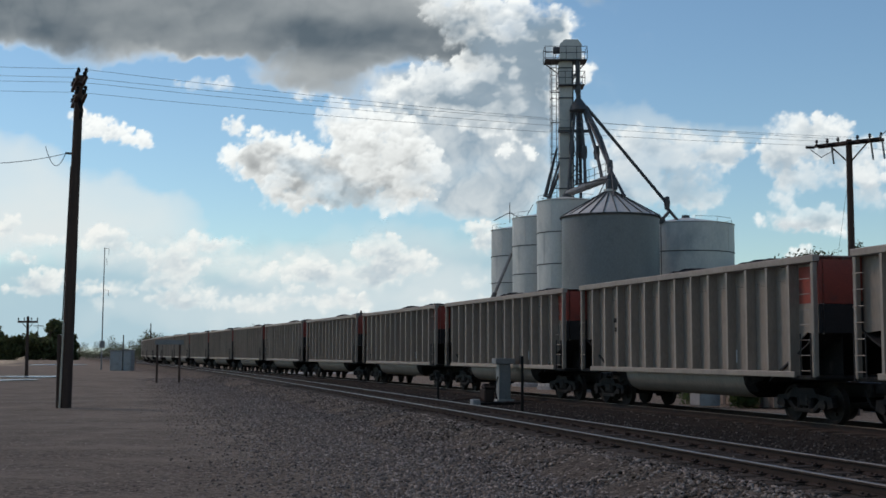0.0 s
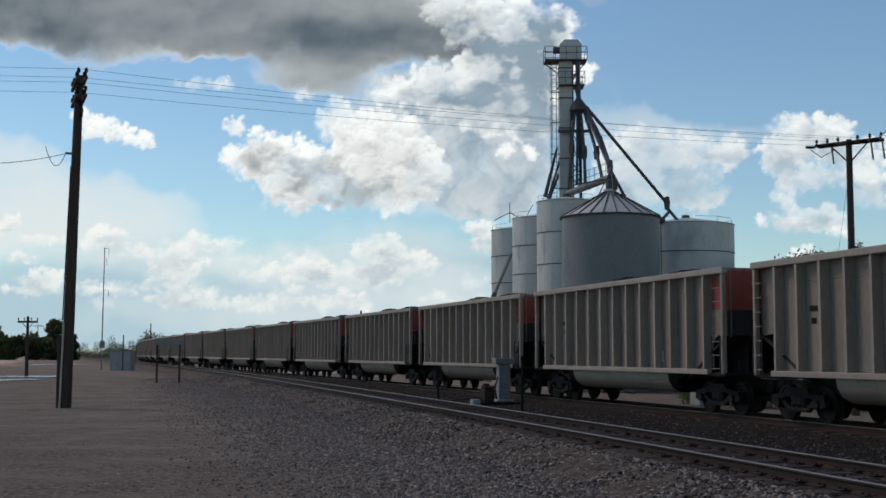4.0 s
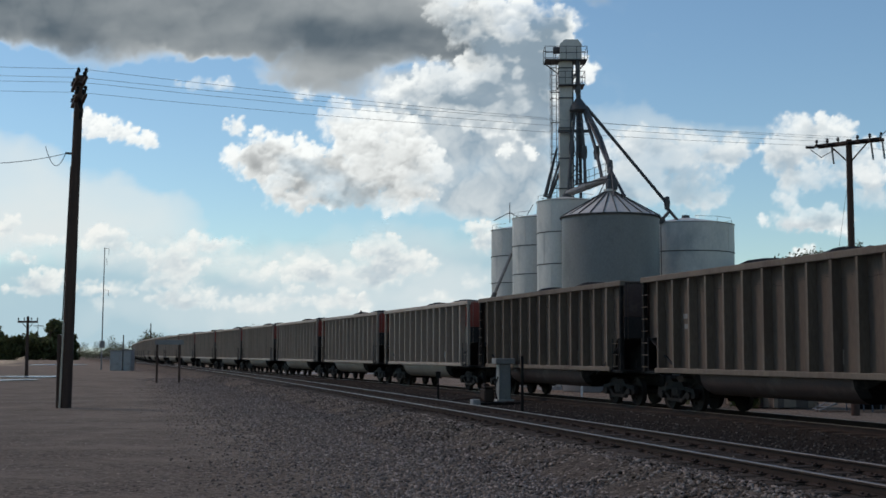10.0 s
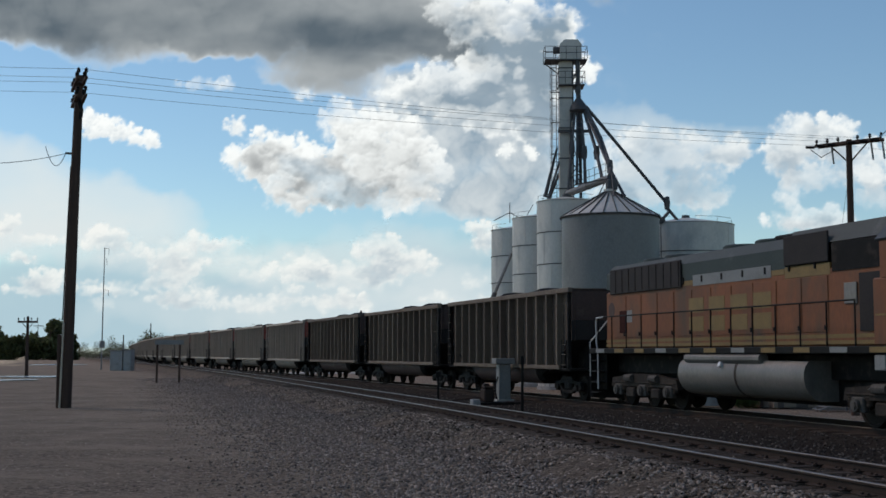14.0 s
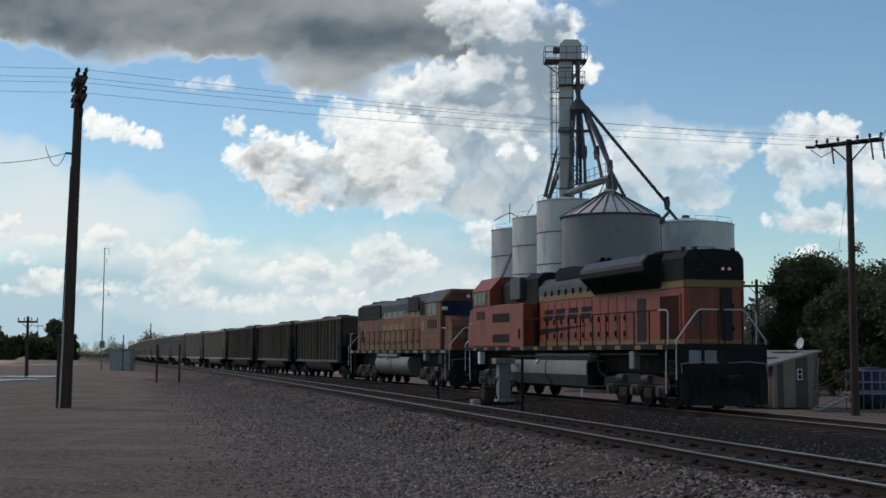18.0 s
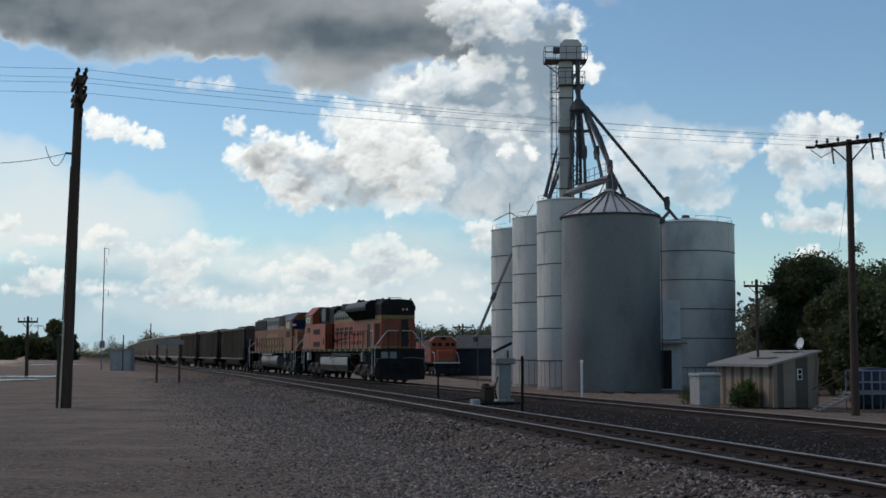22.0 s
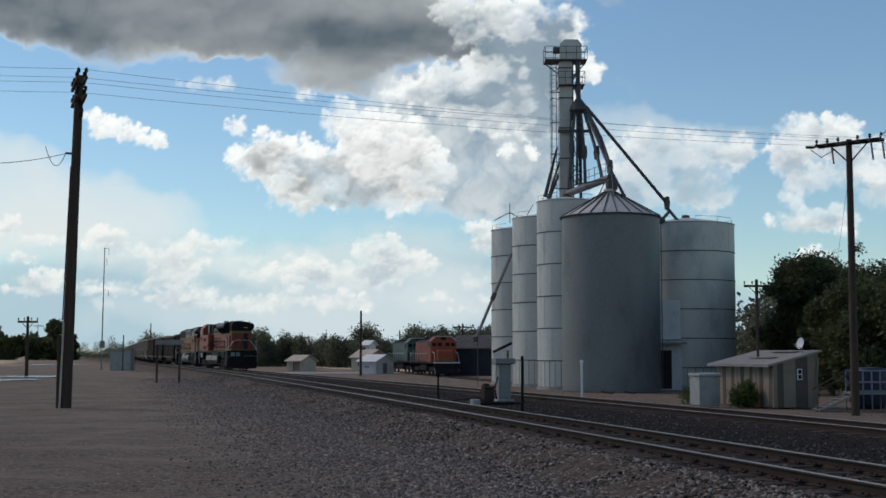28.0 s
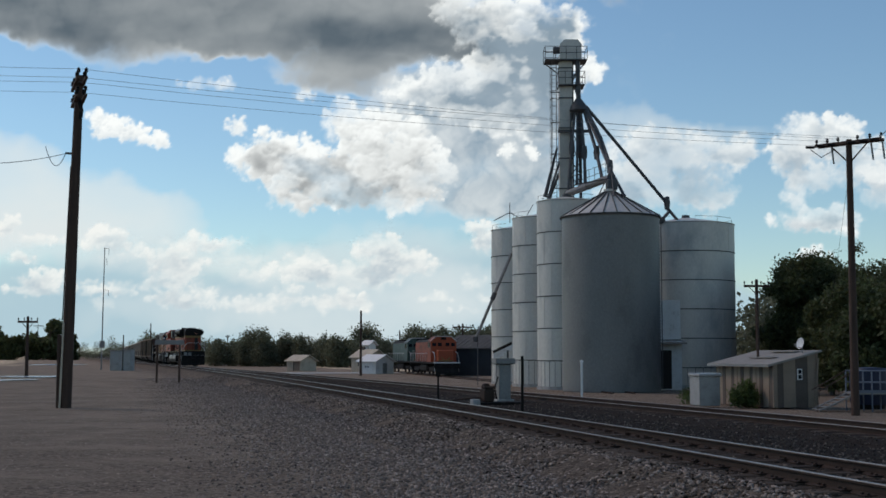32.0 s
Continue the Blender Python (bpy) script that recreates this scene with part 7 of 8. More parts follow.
# ---- trees ----
def leaf_mesh(name, blobs, leaves, size, seed, material):
    """Leaves strewn through clumps, thicker towards the outside."""
    rs = np.random.RandomState(seed)
    bl = np.array(blobs)
    w = bl[:, 3] * bl[:, 4] * bl[:, 5]
    pick = rs.choice(len(bl), leaves, p=w / w.sum())
    d = rs.normal(size=(leaves, 3))
    d /= np.linalg.norm(d, axis=1)[:, None]
    c = bl[pick, :3] + d * bl[pick, 3:6] * np.clip(rs.normal(0.78, 0.27, (leaves, 1)), 0.1, 1.5)
    u = rs.normal(size=(leaves, 3))
    u /= np.linalg.norm(u, axis=1)[:, None]
    v = np.cross(u, rs.normal(size=(leaves, 3)))
    v /= np.linalg.norm(v, axis=1)[:, None] + 1e-9
    s = size * rs.uniform(0.5, 1.4, (leaves, 1))
    co = np.stack([c - u * s, c - v * s * 0.6, c + u * s, c + v * s * 0.6], 1).reshape(-1, 3)
    me = bpy.data.meshes.new(name)
    me.vertices.add(len(co))
    me.vertices.foreach_set("co", co.ravel())
    me.loops.add(len(co))
    me.loops.foreach_set("vertex_index", np.arange(len(co)))
    me.polygons.add(leaves)
    me.polygons.foreach_set("loop_start", np.arange(leaves) * 4)
    me.update()
    me.validate()
    me.materials.append(material)
    return me


def tree(x, y, z, h, r, seed, leaves=9000, leaf=0.16, label="leafy green cottonwood tree behind the yard", bottom=0.18):
    rnd = random.Random(seed)
    t = thing("tree", label, "tree", pose(x, y, z), group="yard trees")
    sh = Shape()
    sh.tube([(0, 0, -0.2), (rnd.uniform(-0.2, 0.2), 0.1, h * 0.25), (rnd.uniform(-0.4, 0.4), 0.2, h * 0.55), (rnd.uniform(-0.6, 0.6), 0, h * 0.85)], h * 0.028, 9, h * 0.006)
    blobs = []
    for k in range(16):
        a, q = rnd.uniform(0, 6.28), r * rnd.uniform(0.15, 0.8)
        zc = h * rnd.uniform(bottom + 0.12, 0.88)
        q *= math.sin(math.pi * min(0.97, max(0.12, (zc / h - bottom + 0.12) / (1.12 - bottom)))) ** 0.6
        c = (q * math.cos(a), q * math.sin(a), zc)
        b = r * rnd.uniform(0.24, 0.46)
        blobs.append((*c, b, b, b * rnd.uniform(0.7, 1.0)))
        sh.tube([(0, 0, zc * 0.55), (c[0] * 0.5, c[1] * 0.5, zc * 0.85), c], h * 0.009, 5, h * 0.002)
        for _ in range(3):
            e = [c[0] + rnd.gauss(0, b * 0.7), c[1] + rnd.gauss(0, b * 0.7), c[2] + rnd.gauss(0, b * 0.55)]
            bb = b * rnd.uniform(0.35, 0.6)
            blobs.append((*e, bb, bb, bb * 0.85))
    part("trunk", sh, BARK, t)
    part("crown", leaf_mesh("crown", blobs, leaves, leaf, seed, LEAF), LEAF, t)
    return t


for _k, (_x, _y, _h, _r) in enumerate(((27.6, 96.0, 9.0, 2.6), (28.6, 97.0, 10.3, 3.5), (32.3, 96.0, 9.3, 3.9), (36.0, 98.0, 9.5, 3.9), (30.6, 101.0, 10.2, 3.6), (34.0, 90.0, 8.6, 3.4), (24.9, 80.0, 6.0, 2.2), (27.0, 78.0, 7.4, 3.1), (30.3, 80.0, 7.8, 3.2), (23.6, 70.0, 5.0, 2.0), (26.6, 70.0, 6.0, 2.7), (31.0, 106.0, 8.5, 3.0), (34.5, 84.0, 9.2, 3.6), (38.0, 92.0, 10.5, 4.0), (31.5, 72.0, 6.5, 3.0))):
    tree(_x, _y, YARD, _h * 1.06, _r * 1.12, 40 + _k, 34000, 0.12, bottom=0.05)
for _k, (_x, _y, _h, _r) in enumerate(((-119.0, 334.0, 7.6, 4.4), (-114.5, 332.0, 6.2, 4.2), (-109.8, 334.0, 6.4, 4.0), (-104.2, 334.0, 10.4, 4.4), (-104.8, 333.0, 6.8, 4.6), (-102.0, 333.5, 5.6, 3.4), (-125.0, 338.0, 8.2, 5.0), (-100.5, 336.0, 7.0, 2.6))):
    tree(_x, _y, -0.5, _h, _r, 70 + _k, 6000, 0.38, "dark leafy tree across the lot", 0.02)

bush = thing("bush", "weedy green bush growing against the hut", "bush", pose(14.72, 61.0, -1.1))
part("stems", Shape().tube([(0, 0, 0), (0.1, 0, 0.7)], 0.02, 5).tube([(0, 0, 0), (-0.15, 0.1, 0.8)], 0.02, 5), BARK, bush)
part("foliage", leaf_mesh("foliage", [(0, 0, 0.6, 0.55, 0.4, 0.6), (0.15, 0.1, 0.98, 0.34, 0.3, 0.4), (-0.4, 0, 0.5, 0.4, 0.3, 0.45), (0.4, 0, 0.4, 0.35, 0.3, 0.4)], 3600, 0.06, 5, WEED), WEED, bush)
weeds = part("weeds", leaf_mesh("weeds", [(17.2 + k * 0.35, 72 + (k % 3), -0.85, 0.5, 0.5, 0.4) for k in range(8)] + [(14.3 + k * 0.3, 74.0, -0.9, 0.4, 0.4, 0.35) for k in range(8)] + [(13.2, 66.0, -0.9, 0.6, 0.4, 0.35)], 4500, 0.07, 6, WEED), WEED)
tagged(weeds, "low green weeds round the bins and hut", "weeds", kind="stuff")


def far_woods(name, x0, x1, y, h, seed, leaves, label, z=YARD, dip=0.25):
    rnd = random.Random(seed)
    blobs, x = [], x0
    while x < x1:
        hh = h * (1 - dip + dip * 2 * rnd.random() * rnd.random() + 0.12 * math.sin(x * 0.13))
        w = h * rnd.uniform(0.2, 0.62)
        yy = y + rnd.uniform(-14, 14)
        blobs.append((x, yy, z + hh * 0.36, w, w, hh * 0.38))
        blobs.append((x + rnd.uniform(-1, 1), yy, z + hh * 0.72, w * 0.7, w * 0.7, hh * 0.26))
        if rnd.random() < 0.4:
            blobs.append((x + rnd.uniform(-1, 1), yy, z + hh * 0.95, w * 0.32, w * 0.32, hh * 0.14))
        x += w * rnd.uniform(0.22, 0.6)
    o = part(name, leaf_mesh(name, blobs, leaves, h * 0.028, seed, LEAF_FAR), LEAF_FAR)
    return tagged(o, label, "trees", kind="stuff")


far_woods("tree_line", -22, 14, 250, 7.8, 21, 130000, "line of dull green trees behind the yard", YARD, 0.30)
far_woods("tree_line", -46, -21, 262, 6.2, 29, 80000, "line of dull green trees behind the yard", YARD, 0.30)
far_woods("tree_line", -84, -30, 360, 5.8, 22, 80000, "distant dark green tree line")
far_woods("tree_line", -230, -62, 700, 7.5, 23, 70000, "far low tree line on the horizon", -0.5, 0.6)
far_woods("tree_line", -81, -75, 330, 7.5, 24, 9000, "clump of trees beyond the train", -0.5)
far_woods("tree_line", -68, -60, 330, 8.6, 28, 5000, "clump of trees beyond the train", -0.5)
far_woods("tree_line", 32, 70, 125, 10.5, 25, 46000, "dense trees behind the hut", YARD, 0.2)
far_woods("tree_line", -150, -101, 352, 5.8, 26, 14000, "low dark bushes across the lot", -0.5, 0.3)
far_woods("tree_line", 60, 600, 800, 9.0, 27, 9000, "far tree line", YARD)


# ---- clouds ----
def smooth_noise(u, v, seed):
    """Value noise with smooth steps."""
    rs = np.random.RandomState(seed)
    tab = rs.rand(256, 256)
    iu, iv = np.floor(u).astype(int), np.floor(v).astype(int)
    fu, fv = u - iu, v - iv
    fu, fv = fu * fu * fu * (fu * (fu * 6 - 15) + 10), fv * fv * fv * (fv * (fv * 6 - 15) + 10)
    g = lambda a, b: tab[a % 256, b % 256]
    return (g(iu, iv) * (1 - fu) + g(iu + 1, iv) * fu) * (1 - fv) + (g(iu, iv + 1) * (1 - fu) + g(iu + 1, iv + 1) * fu) * fv


def fbm(u, v, seed, octaves=5, gain=0.5):
    out, amp, tot = 0, 1.0, 0
    for k in range(octaves):
        c, s = math.cos(k * 0.7), math.sin(k * 0.7)
        out = out + amp * smooth_noise((u * c - v * s) * 2.0 ** k + 17 * k, (u * s + v * c) * 2.0 ** k + 9 * k, seed + k)
        tot += amp
        amp *= gain
    return out / tot


def sstep(x, a, b):
    t = np.clip((x - a) / (b - a), 0, 1)
    return t * t * (3 - 2 * t)


def cloud_material():
    m = bpy.data.materials.new("sunlit cloud")
    m.use_nodes = True
    n, l = m.node_tree.nodes, m.node_tree.links
    n.remove(n["Principled BSDF"])
    att = n.new("ShaderNodeAttribute")
    att.attribute_name = "tone"
    em = n.new("ShaderNodeEmission")
    em.inputs["Strength"].default_value = 1.0
    tr = n.new("ShaderNodeBsdfTransparent")
    mx = n.new("ShaderNodeMixShader")
    l.new(att.outputs["Color"], em.inputs["Color"])
    l.new(att.outputs["Alpha"], mx.inputs[0])
    l.new(tr.outputs[0], mx.inputs[1])
    l.new(em.outputs[0], mx.inputs[2])
    l.new(mx.outputs[0], n["Material Output"].inputs["Surface"])
    m.cycles.emission_sampling = "NONE"
    return m


CLOUD = cloud_material()
# puffs of each cloud: place right and up, half sizes, weight; in hundredths of the distance
PUFFS = {}
PUFFS["storm"] = [(-39.3, 30.3, 11.8, 5.0, 1.3), (-32.9, 28.4, 8.6, 3.7, 1), (-25.2, 27.5, 8.6, 4.0, 1.1), (-17.4, 28.4, 10.0, 3.9, 1.2), (-10.2, 27.5, 8.6, 4.0, 1.2), (-4.3, 25.9, 6.8, 3.4, 1.1), (0.7, 24.1, 2.7, 1.9, 0.75), (3.0, 25.7, 4.1, 2.7, 0.7), (-7.5, 22.5, 4.1, 1.8, 0.75), (-12.4, 22.9, 3.0, 1.5, 0.55), (-22.0, 33.9, 40.9, 5.9, 1.3)]
PUFFS["tower"] = [(4.4, 26.9, 4.3, 2.8, 1.1), (8.0, 26.3, 2.7, 2.6, 1.1), (1.0, 28.0, 2.7, 1.8, 0.5), (5.3, 23.7, 3.6, 2.5, 1.1), (9.8, 26.6, 1.1, 1.4, 0.9), (-0.2, 21.5, 3.3, 1.5, 0.8), (3.0, 20.6, 3.2, 2.0, 1), (6.9, 20.9, 2.7, 2.7, 1.1), (11.5, 22.8, 0.8, 0.9, 0.7), (-3.6, 21.2, 2.5, 0.9, 0.5), (7.0, 17.9, 1.1, 0.9, 0.8), (3.5, 18.7, 1.8, 1.1, 0.9), (0.7, 19.6, 2.3, 1.2, 0.8), (7.8, 23.7, 1.9, 2.5, 1), (8.2, 19.1, 1.6, 1.8, 0.9), (4.8, 21.6, 2.7, 2.0, 1)]
PUFFS["grey"] = [(3.5, 15.3, 5.7, 4.3, 1), (-0.2, 17.5, 4.5, 3.2, 0.8), (5.3, 18.9, 4.3, 3.2, 0.9), (6.6, 13.4, 2.7, 2.5, 0.7), (-3.8, 19.7, 5.0, 1.6, 0.45), (-1.1, 14.8, 3.6, 3.2, 0.6), (3.0, 12.5, 3.4, 1.6, 0.7), (7.1, 16.6, 2.3, 2.7, 0.6), (2.1, 21.2, 6.8, 3.2, 0.8), (7.1, 22.5, 3.2, 3.2, 0.8), (-2.9, 22.1, 4.1, 1.8, 0.5)]
PUFFS["mid"] = [(-12.9, 15.4, 4.3, 2.4, 1), (-14.3, 16.5, 2.5, 1.5, 0.9), (-10.2, 14.3, 5.5, 2.1, 1), (-6.5, 15.3, 4.1, 3.0, 1), (-3.6, 14.8, 3.9, 2.5, 0.9), (-11.1, 12.4, 3.2, 1.1, 0.8), (-6.5, 12.5, 5.5, 1.1, 0.8), (-8.4, 18.7, 1.6, 1.3, 0.8), (-5.9, 18.4, 2.4, 1.8, 0.9), (-16.3, 15.8, 1.5, 0.6, 0.6), (-1.8, 13.4, 2.5, 1.5, 0.8), (-2.9, 17.1, 2.5, 2.0, 0.8)]
PUFFS["small"] = [(-17.0, 18.4, 0.7, 1.0, 1.2), (-11.5, 21.1, 0.9, 0.7, 0.7), (-18.1, 21.9, 1.2, 0.5, 0.4), (-20.4, 22.0, 1.5, 0.4, 0.35), (5.3, 16.6, 0.7, 0.6, 1.1), (7.2, 16.2, 0.5, 0.5, 1.1), (-17.2, 15.9, 0.5, 0.4, 0.4)]
PUFFS["drifter"] = [(-28.1, 18.2, 1.3, 1.1, 1), (-26.3, 17.9, 1.5, 1.0, 1.1), (-24.5, 17.3, 1.5, 0.6, 1), (-28.8, 19.0, 0.9, 0.9, 0.8), (-23.3, 16.9, 0.6, 0.3, 0.6)]
PUFFS["right"] = [(28.9, 17.1, 3.0, 2.5, 1), (31.6, 17.6, 2.5, 1.9, 0.9), (29.8, 14.3, 2.7, 1.2, 0.6), (34.3, 15.3, 3.0, 2.5, 0.7), (29.4, 10.7, 3.5, 1.1, 1.1), (31.6, 10.9, 2.0, 1.0, 0.8), (27.8, 12.8, 0.8, 1.3, 0.6), (29.4, 8.0, 1.5, 0.4, 0.7), (35.3, 12.8, 1.5, 1.5, 0.5), (27.8, 15.7, 1.8, 1.6, 0.7)]
PUFFS["rmid"] = [(15.7, 15.3, 3.0, 3.0, 0.75), (18.9, 16.2, 4.4, 1.7, 0.85), (23.0, 16.4, 2.4, 1.1, 1), (21.2, 12.9, 2.7, 1.3, 0.9), (18.0, 13.4, 3.0, 2.0, 0.8), (14.8, 13.4, 2.5, 2.5, 0.8), (16.6, 17.8, 3.2, 0.7, 0.35), (20.3, 14.8, 2.7, 1.8, 0.4)]
PUFFS["low"] = [(-27.2, 9.1, 2.3, 1.1, 1), (-22.0, 7.5, 3.2, 1.0, 0.7), (-20.2, 8.9, 3.0, 0.6, 0.6), (-5.2, 8.5, 2.3, 1.0, 1), (-3.8, 7.2, 3.5, 1.5, 0.9), (-11.1, 6.5, 3.2, 1.3, 0.8), (-7.9, 6.1, 3.6, 1.0, 0.7), (-21.5, 6.1, 2.6, 1.0, 0.8), (-32.4, 5.9, 2.3, 0.8, 1), (-32.9, 5.0, 3.0, 0.5, 0.8), (-27.4, 5.0, 2.5, 0.5, 0.8), (-34.0, 7.6, 1.3, 0.4, 0.9), (-32.9, 9.1, 2.3, 0.5, 0.8), (-35.3, 10.2, 0.9, 0.8, 1), (3.3, 9.2, 1.1, 1.3, 1.1), (2.6, 10.2, 1.5, 0.4, 0.6), (-8.4, 4.1, 3.2, 0.7, 0.7), (-15.6, 3.8, 3.2, 0.6, 0.6), (-21.5, 4.4, 2.5, 0.7, 0.7)]
PUFFS["veil"] = [(-37.7, 13.0, 10.5, 4.5, 1.2), (-30.4, 11.9, 7.7, 2.8, 1), (-24.4, 10.7, 5.0, 2.3, 0.7), (-30.3, 8.9, 10.0, 2.3, 0.35), (-19.3, 7.1, 9.1, 2.3, 0.4), (-8.4, 6.2, 10.9, 2.3, 0.4), (16.8, 17.9, 9.1, 1.6, 0.3), (-2.9, 8.5, 7.3, 1.8, 0.2), (-6.4, 2.6, 12.0, 2.4, 0.40), (-20.0, 3.0, 9.0, 1.6, 0.22), (2.0, 4.0, 6.0, 2.6, 0.35)]
PUFFS["haze"] = [(-21.9, -0.6, 50.0, 7.7, 1.1), (23.4, -0.6, 31.8, 6.4, 1.1), (-12.8, -0.2, 45.5, 4.1, 2), (-15.2, 2.5, 45.5, 6.8, 0.35)]
_rs = np.random.RandomState(31)
for _k in range(40):
    _u = _rs.uniform(-29, 4)
    _v = _rs.uniform(3.0, 9.0)
    PUFFS["low"].append((_u, _v, _rs.uniform(0.6, 2.4), _rs.uniform(0.2, 0.6), _rs.uniform(0.15, 0.42)))
# cloud: distance, weight of its shade, darkest and brightest tone, softness of its edge, relief, size of its heads, seed
DARK, PALE = np.array((0.106, 0.140, 0.170)), np.array((0.97, 1.0, 0.985))
LOOKS = {
    "storm": (3000, 1.0, DARK, PALE * 0.90, 0.55, 0.25, 4.6, 101),
    "tower": (2940, 1.3, DARK * 2.4, PALE, 0.42, 1.0, 2.4, 121),
    "grey": (3250, 0.85, DARK * 2.6, PALE * 0.86, 0.7, 1.3, 2.8, 141),
    "mid": (3150, 0.95, np.array((0.38, 0.40, 0.405)), PALE, 0.45, 1.0, 1.9, 161),
    "small": (3050, 0.3, DARK * 3.2, PALE * 0.97, 0.7, 0.6, 0.9, 181),
    "drifter": (3060, 0.5, DARK * 3.0, PALE, 0.5, 0.8, 1.0, 191),
    "right": (3200, 0.8, DARK * 2.6, PALE * 0.97, 0.6, 0.7, 1.8, 201),
    "rmid": (3300, 0.9, DARK * 2.7, PALE * 0.92, 0.9, 0.6, 2.0, 221),
    "low": (3400, 0.95, DARK * 3.0, np.array((0.93, 0.94, 0.9)), 0.7, 0.8, 1.15, 241),
    "haze": (3600, 0.0, DARK, np.array((0.42, 0.58, 0.665)), 1.2, 0, 8.0, 281),
    "veil": (3500, 0.0, DARK * 4.0, np.array((0.74, 0.80, 0.805)), 1.2, 0, 5.0, 261),
}
HEAPED = ("tower", "mid", "small", "drifter", "right", "rmid", "low")
HEFT = {"grey": 0.92, "right": 0.95, "rmid": 0.85, "low": 0.85}
WORDS = {"storm": "broad dark grey cloud with bright edges", "tower": "tall white billowing cumulus cloud", "grey": "soft grey cloud bank behind the elevator", "mid": "white puffy cumulus cloud with a grey base",
         "small": "scattered small white cloud puffs", "drifter": "small white ragged cloud drifting along", "right": "white cumulus cloud with soft grey hollows", "rmid": "pale drifting cloud bank", "low": "low line of small cumulus clouds near the horizon", "veil": "thin white high cloud veil", "haze": "pale blue haze over the horizon"}
DRIFT = {"storm": 1.85, "tower": 0.90, "grey": 0.60, "mid": 0.55, "small": 0.15, "drifter": 1.36, "right": 0.90, "rmid": 0.90, "low": 0.0, "veil": 0.0, "haze": 0.0}
clouds = {}


def cells(u, v, seed):
    """One on a point of a jittered grid, falling to nought half way to the next: round heads with creases between."""
    rs = np.random.RandomState(seed)
    jx, jy = rs.rand(64, 64), rs.rand(64, 64)
    iu, iv = np.floor(u).astype(int), np.floor(v).astype(int)
    best = np.full(u.shape, 9.0)
    for du in (-1, 0, 1):
        for dv in (-1, 0, 1):
            a, b = iu + du, iv + dv
            best = np.minimum(best, (a + jx[a % 64, b % 64] - u) ** 2 + (b + jy[a % 64, b % 64] - v) ** 2)
    return 1 - np.clip(best, 0, 1)


def heads(u, v, seed, octaves=4, gain=0.55):
    out, amp, tot = 0, 1.0, 0
    for k in range(octaves):
        c, s = math.cos(k * 1.1), math.sin(k * 1.1)
        out = out + amp * cells((u * c - v * s) * 2.05 ** k + 13 * k, (u * s + v * c) * 2.05 ** k + 7 * k, seed + k)
        tot += amp
        amp *= gain
    return out / tot


def gather(U, V, puffs, bsize, seed, soft, w1, w2, fine):
    """Cauliflower heads heaped over the puffs, the high ones behind the low ones; returns cover and light."""
    rs = np.random.RandomState(seed + 7)
    heads = []
    for x, y, rx, ry, w in puffs:
        n = int(np.clip(8 * rx * ry / bsize ** 2, 5, 90))
        for _ in range(n):
            a, q = rs.uniform(0, 6.283), rs.rand() ** 0.55
            hx, hy = x + rx * q * math.cos(a), max(y + ry * q * math.sin(a), y - 0.45 * ry)
            r = bsize * rs.uniform(0.34, 0.85) * (1.15 - 0.5 * q) * min(1.0, (ry / bsize + 0.35))
            heads.append((hy + rs.normal() * 0.6 * r, hx, hy, r, min(1.0, w * rs.uniform(0.75, 1.1)), rs.uniform(0.6, 1.5)))
            for _ in range(3):
                b = rs.uniform(0.1, 3.1) if rs.rand() < 0.75 else rs.uniform(3.3, 6.1)
                r2 = r * rs.uniform(0.28, 0.55)
                heads.append((hy - 0.3 * r + rs.normal() * 0.3 * r, hx + r * 0.8 * math.cos(b), hy + r * 0.8 * math.sin(b), r2, min(1.0, w * rs.uniform(0.6, 1.1)), rs.uniform(0.7, 1.8)))
    heads.sort(key=lambda h: -h[0])
    us, vs = U[0], V[:, 0]
    step = us[1] - us[0]
    A, T = np.zeros_like(U), np.full_like(U, 0.75)
    for x, y, rx, ry, w in puffs:
        d = np.hypot((U + w1 * 0.9 - x) / rx, (V + w2 * 0.9 - y) / ry) + fine * 0.5
        a = sstep(1.06 - d, 0.0, 0.75) * min(1.0, w)
        A = A + a * (1 - A)
    for _, hx, hy, r, w, sf in heads:
        m = r * 1.5
        i0, i1 = max(0, int((hx - m - us[0]) / step)), min(len(us), int((hx + m - us[0]) / step) + 2)
        j0, j1 = max(0, int((hy - m - vs[0]) / step)), min(len(vs), int((hy + m - vs[0]) / step) + 2)
        if i1 <= i0 or j1 <= j0:
            continue
        win = (slice(j0, j1), slice(i0, i1))
        dx, dy = (U[win] + w1[win] * r - hx) / r, (V[win] + w2[win] * r - hy) / r
        d = np.hypot(dx, dy) + fine[win] * 0.5
        a = sstep(1.0 - d, -0.05, soft * sf * np.where(dy < 0, 1.5, 1.0)) * w
        lit = np.clip(0.62 - 0.12 * dx + 0.42 * dy + 0.12 * np.clip(d, 0, 1) ** 3, 0, 1.1)
        T[win] = T[win] * (1 - a) + lit * a
        A[win] = A[win] + a * (1 - A[win])
    return A, T


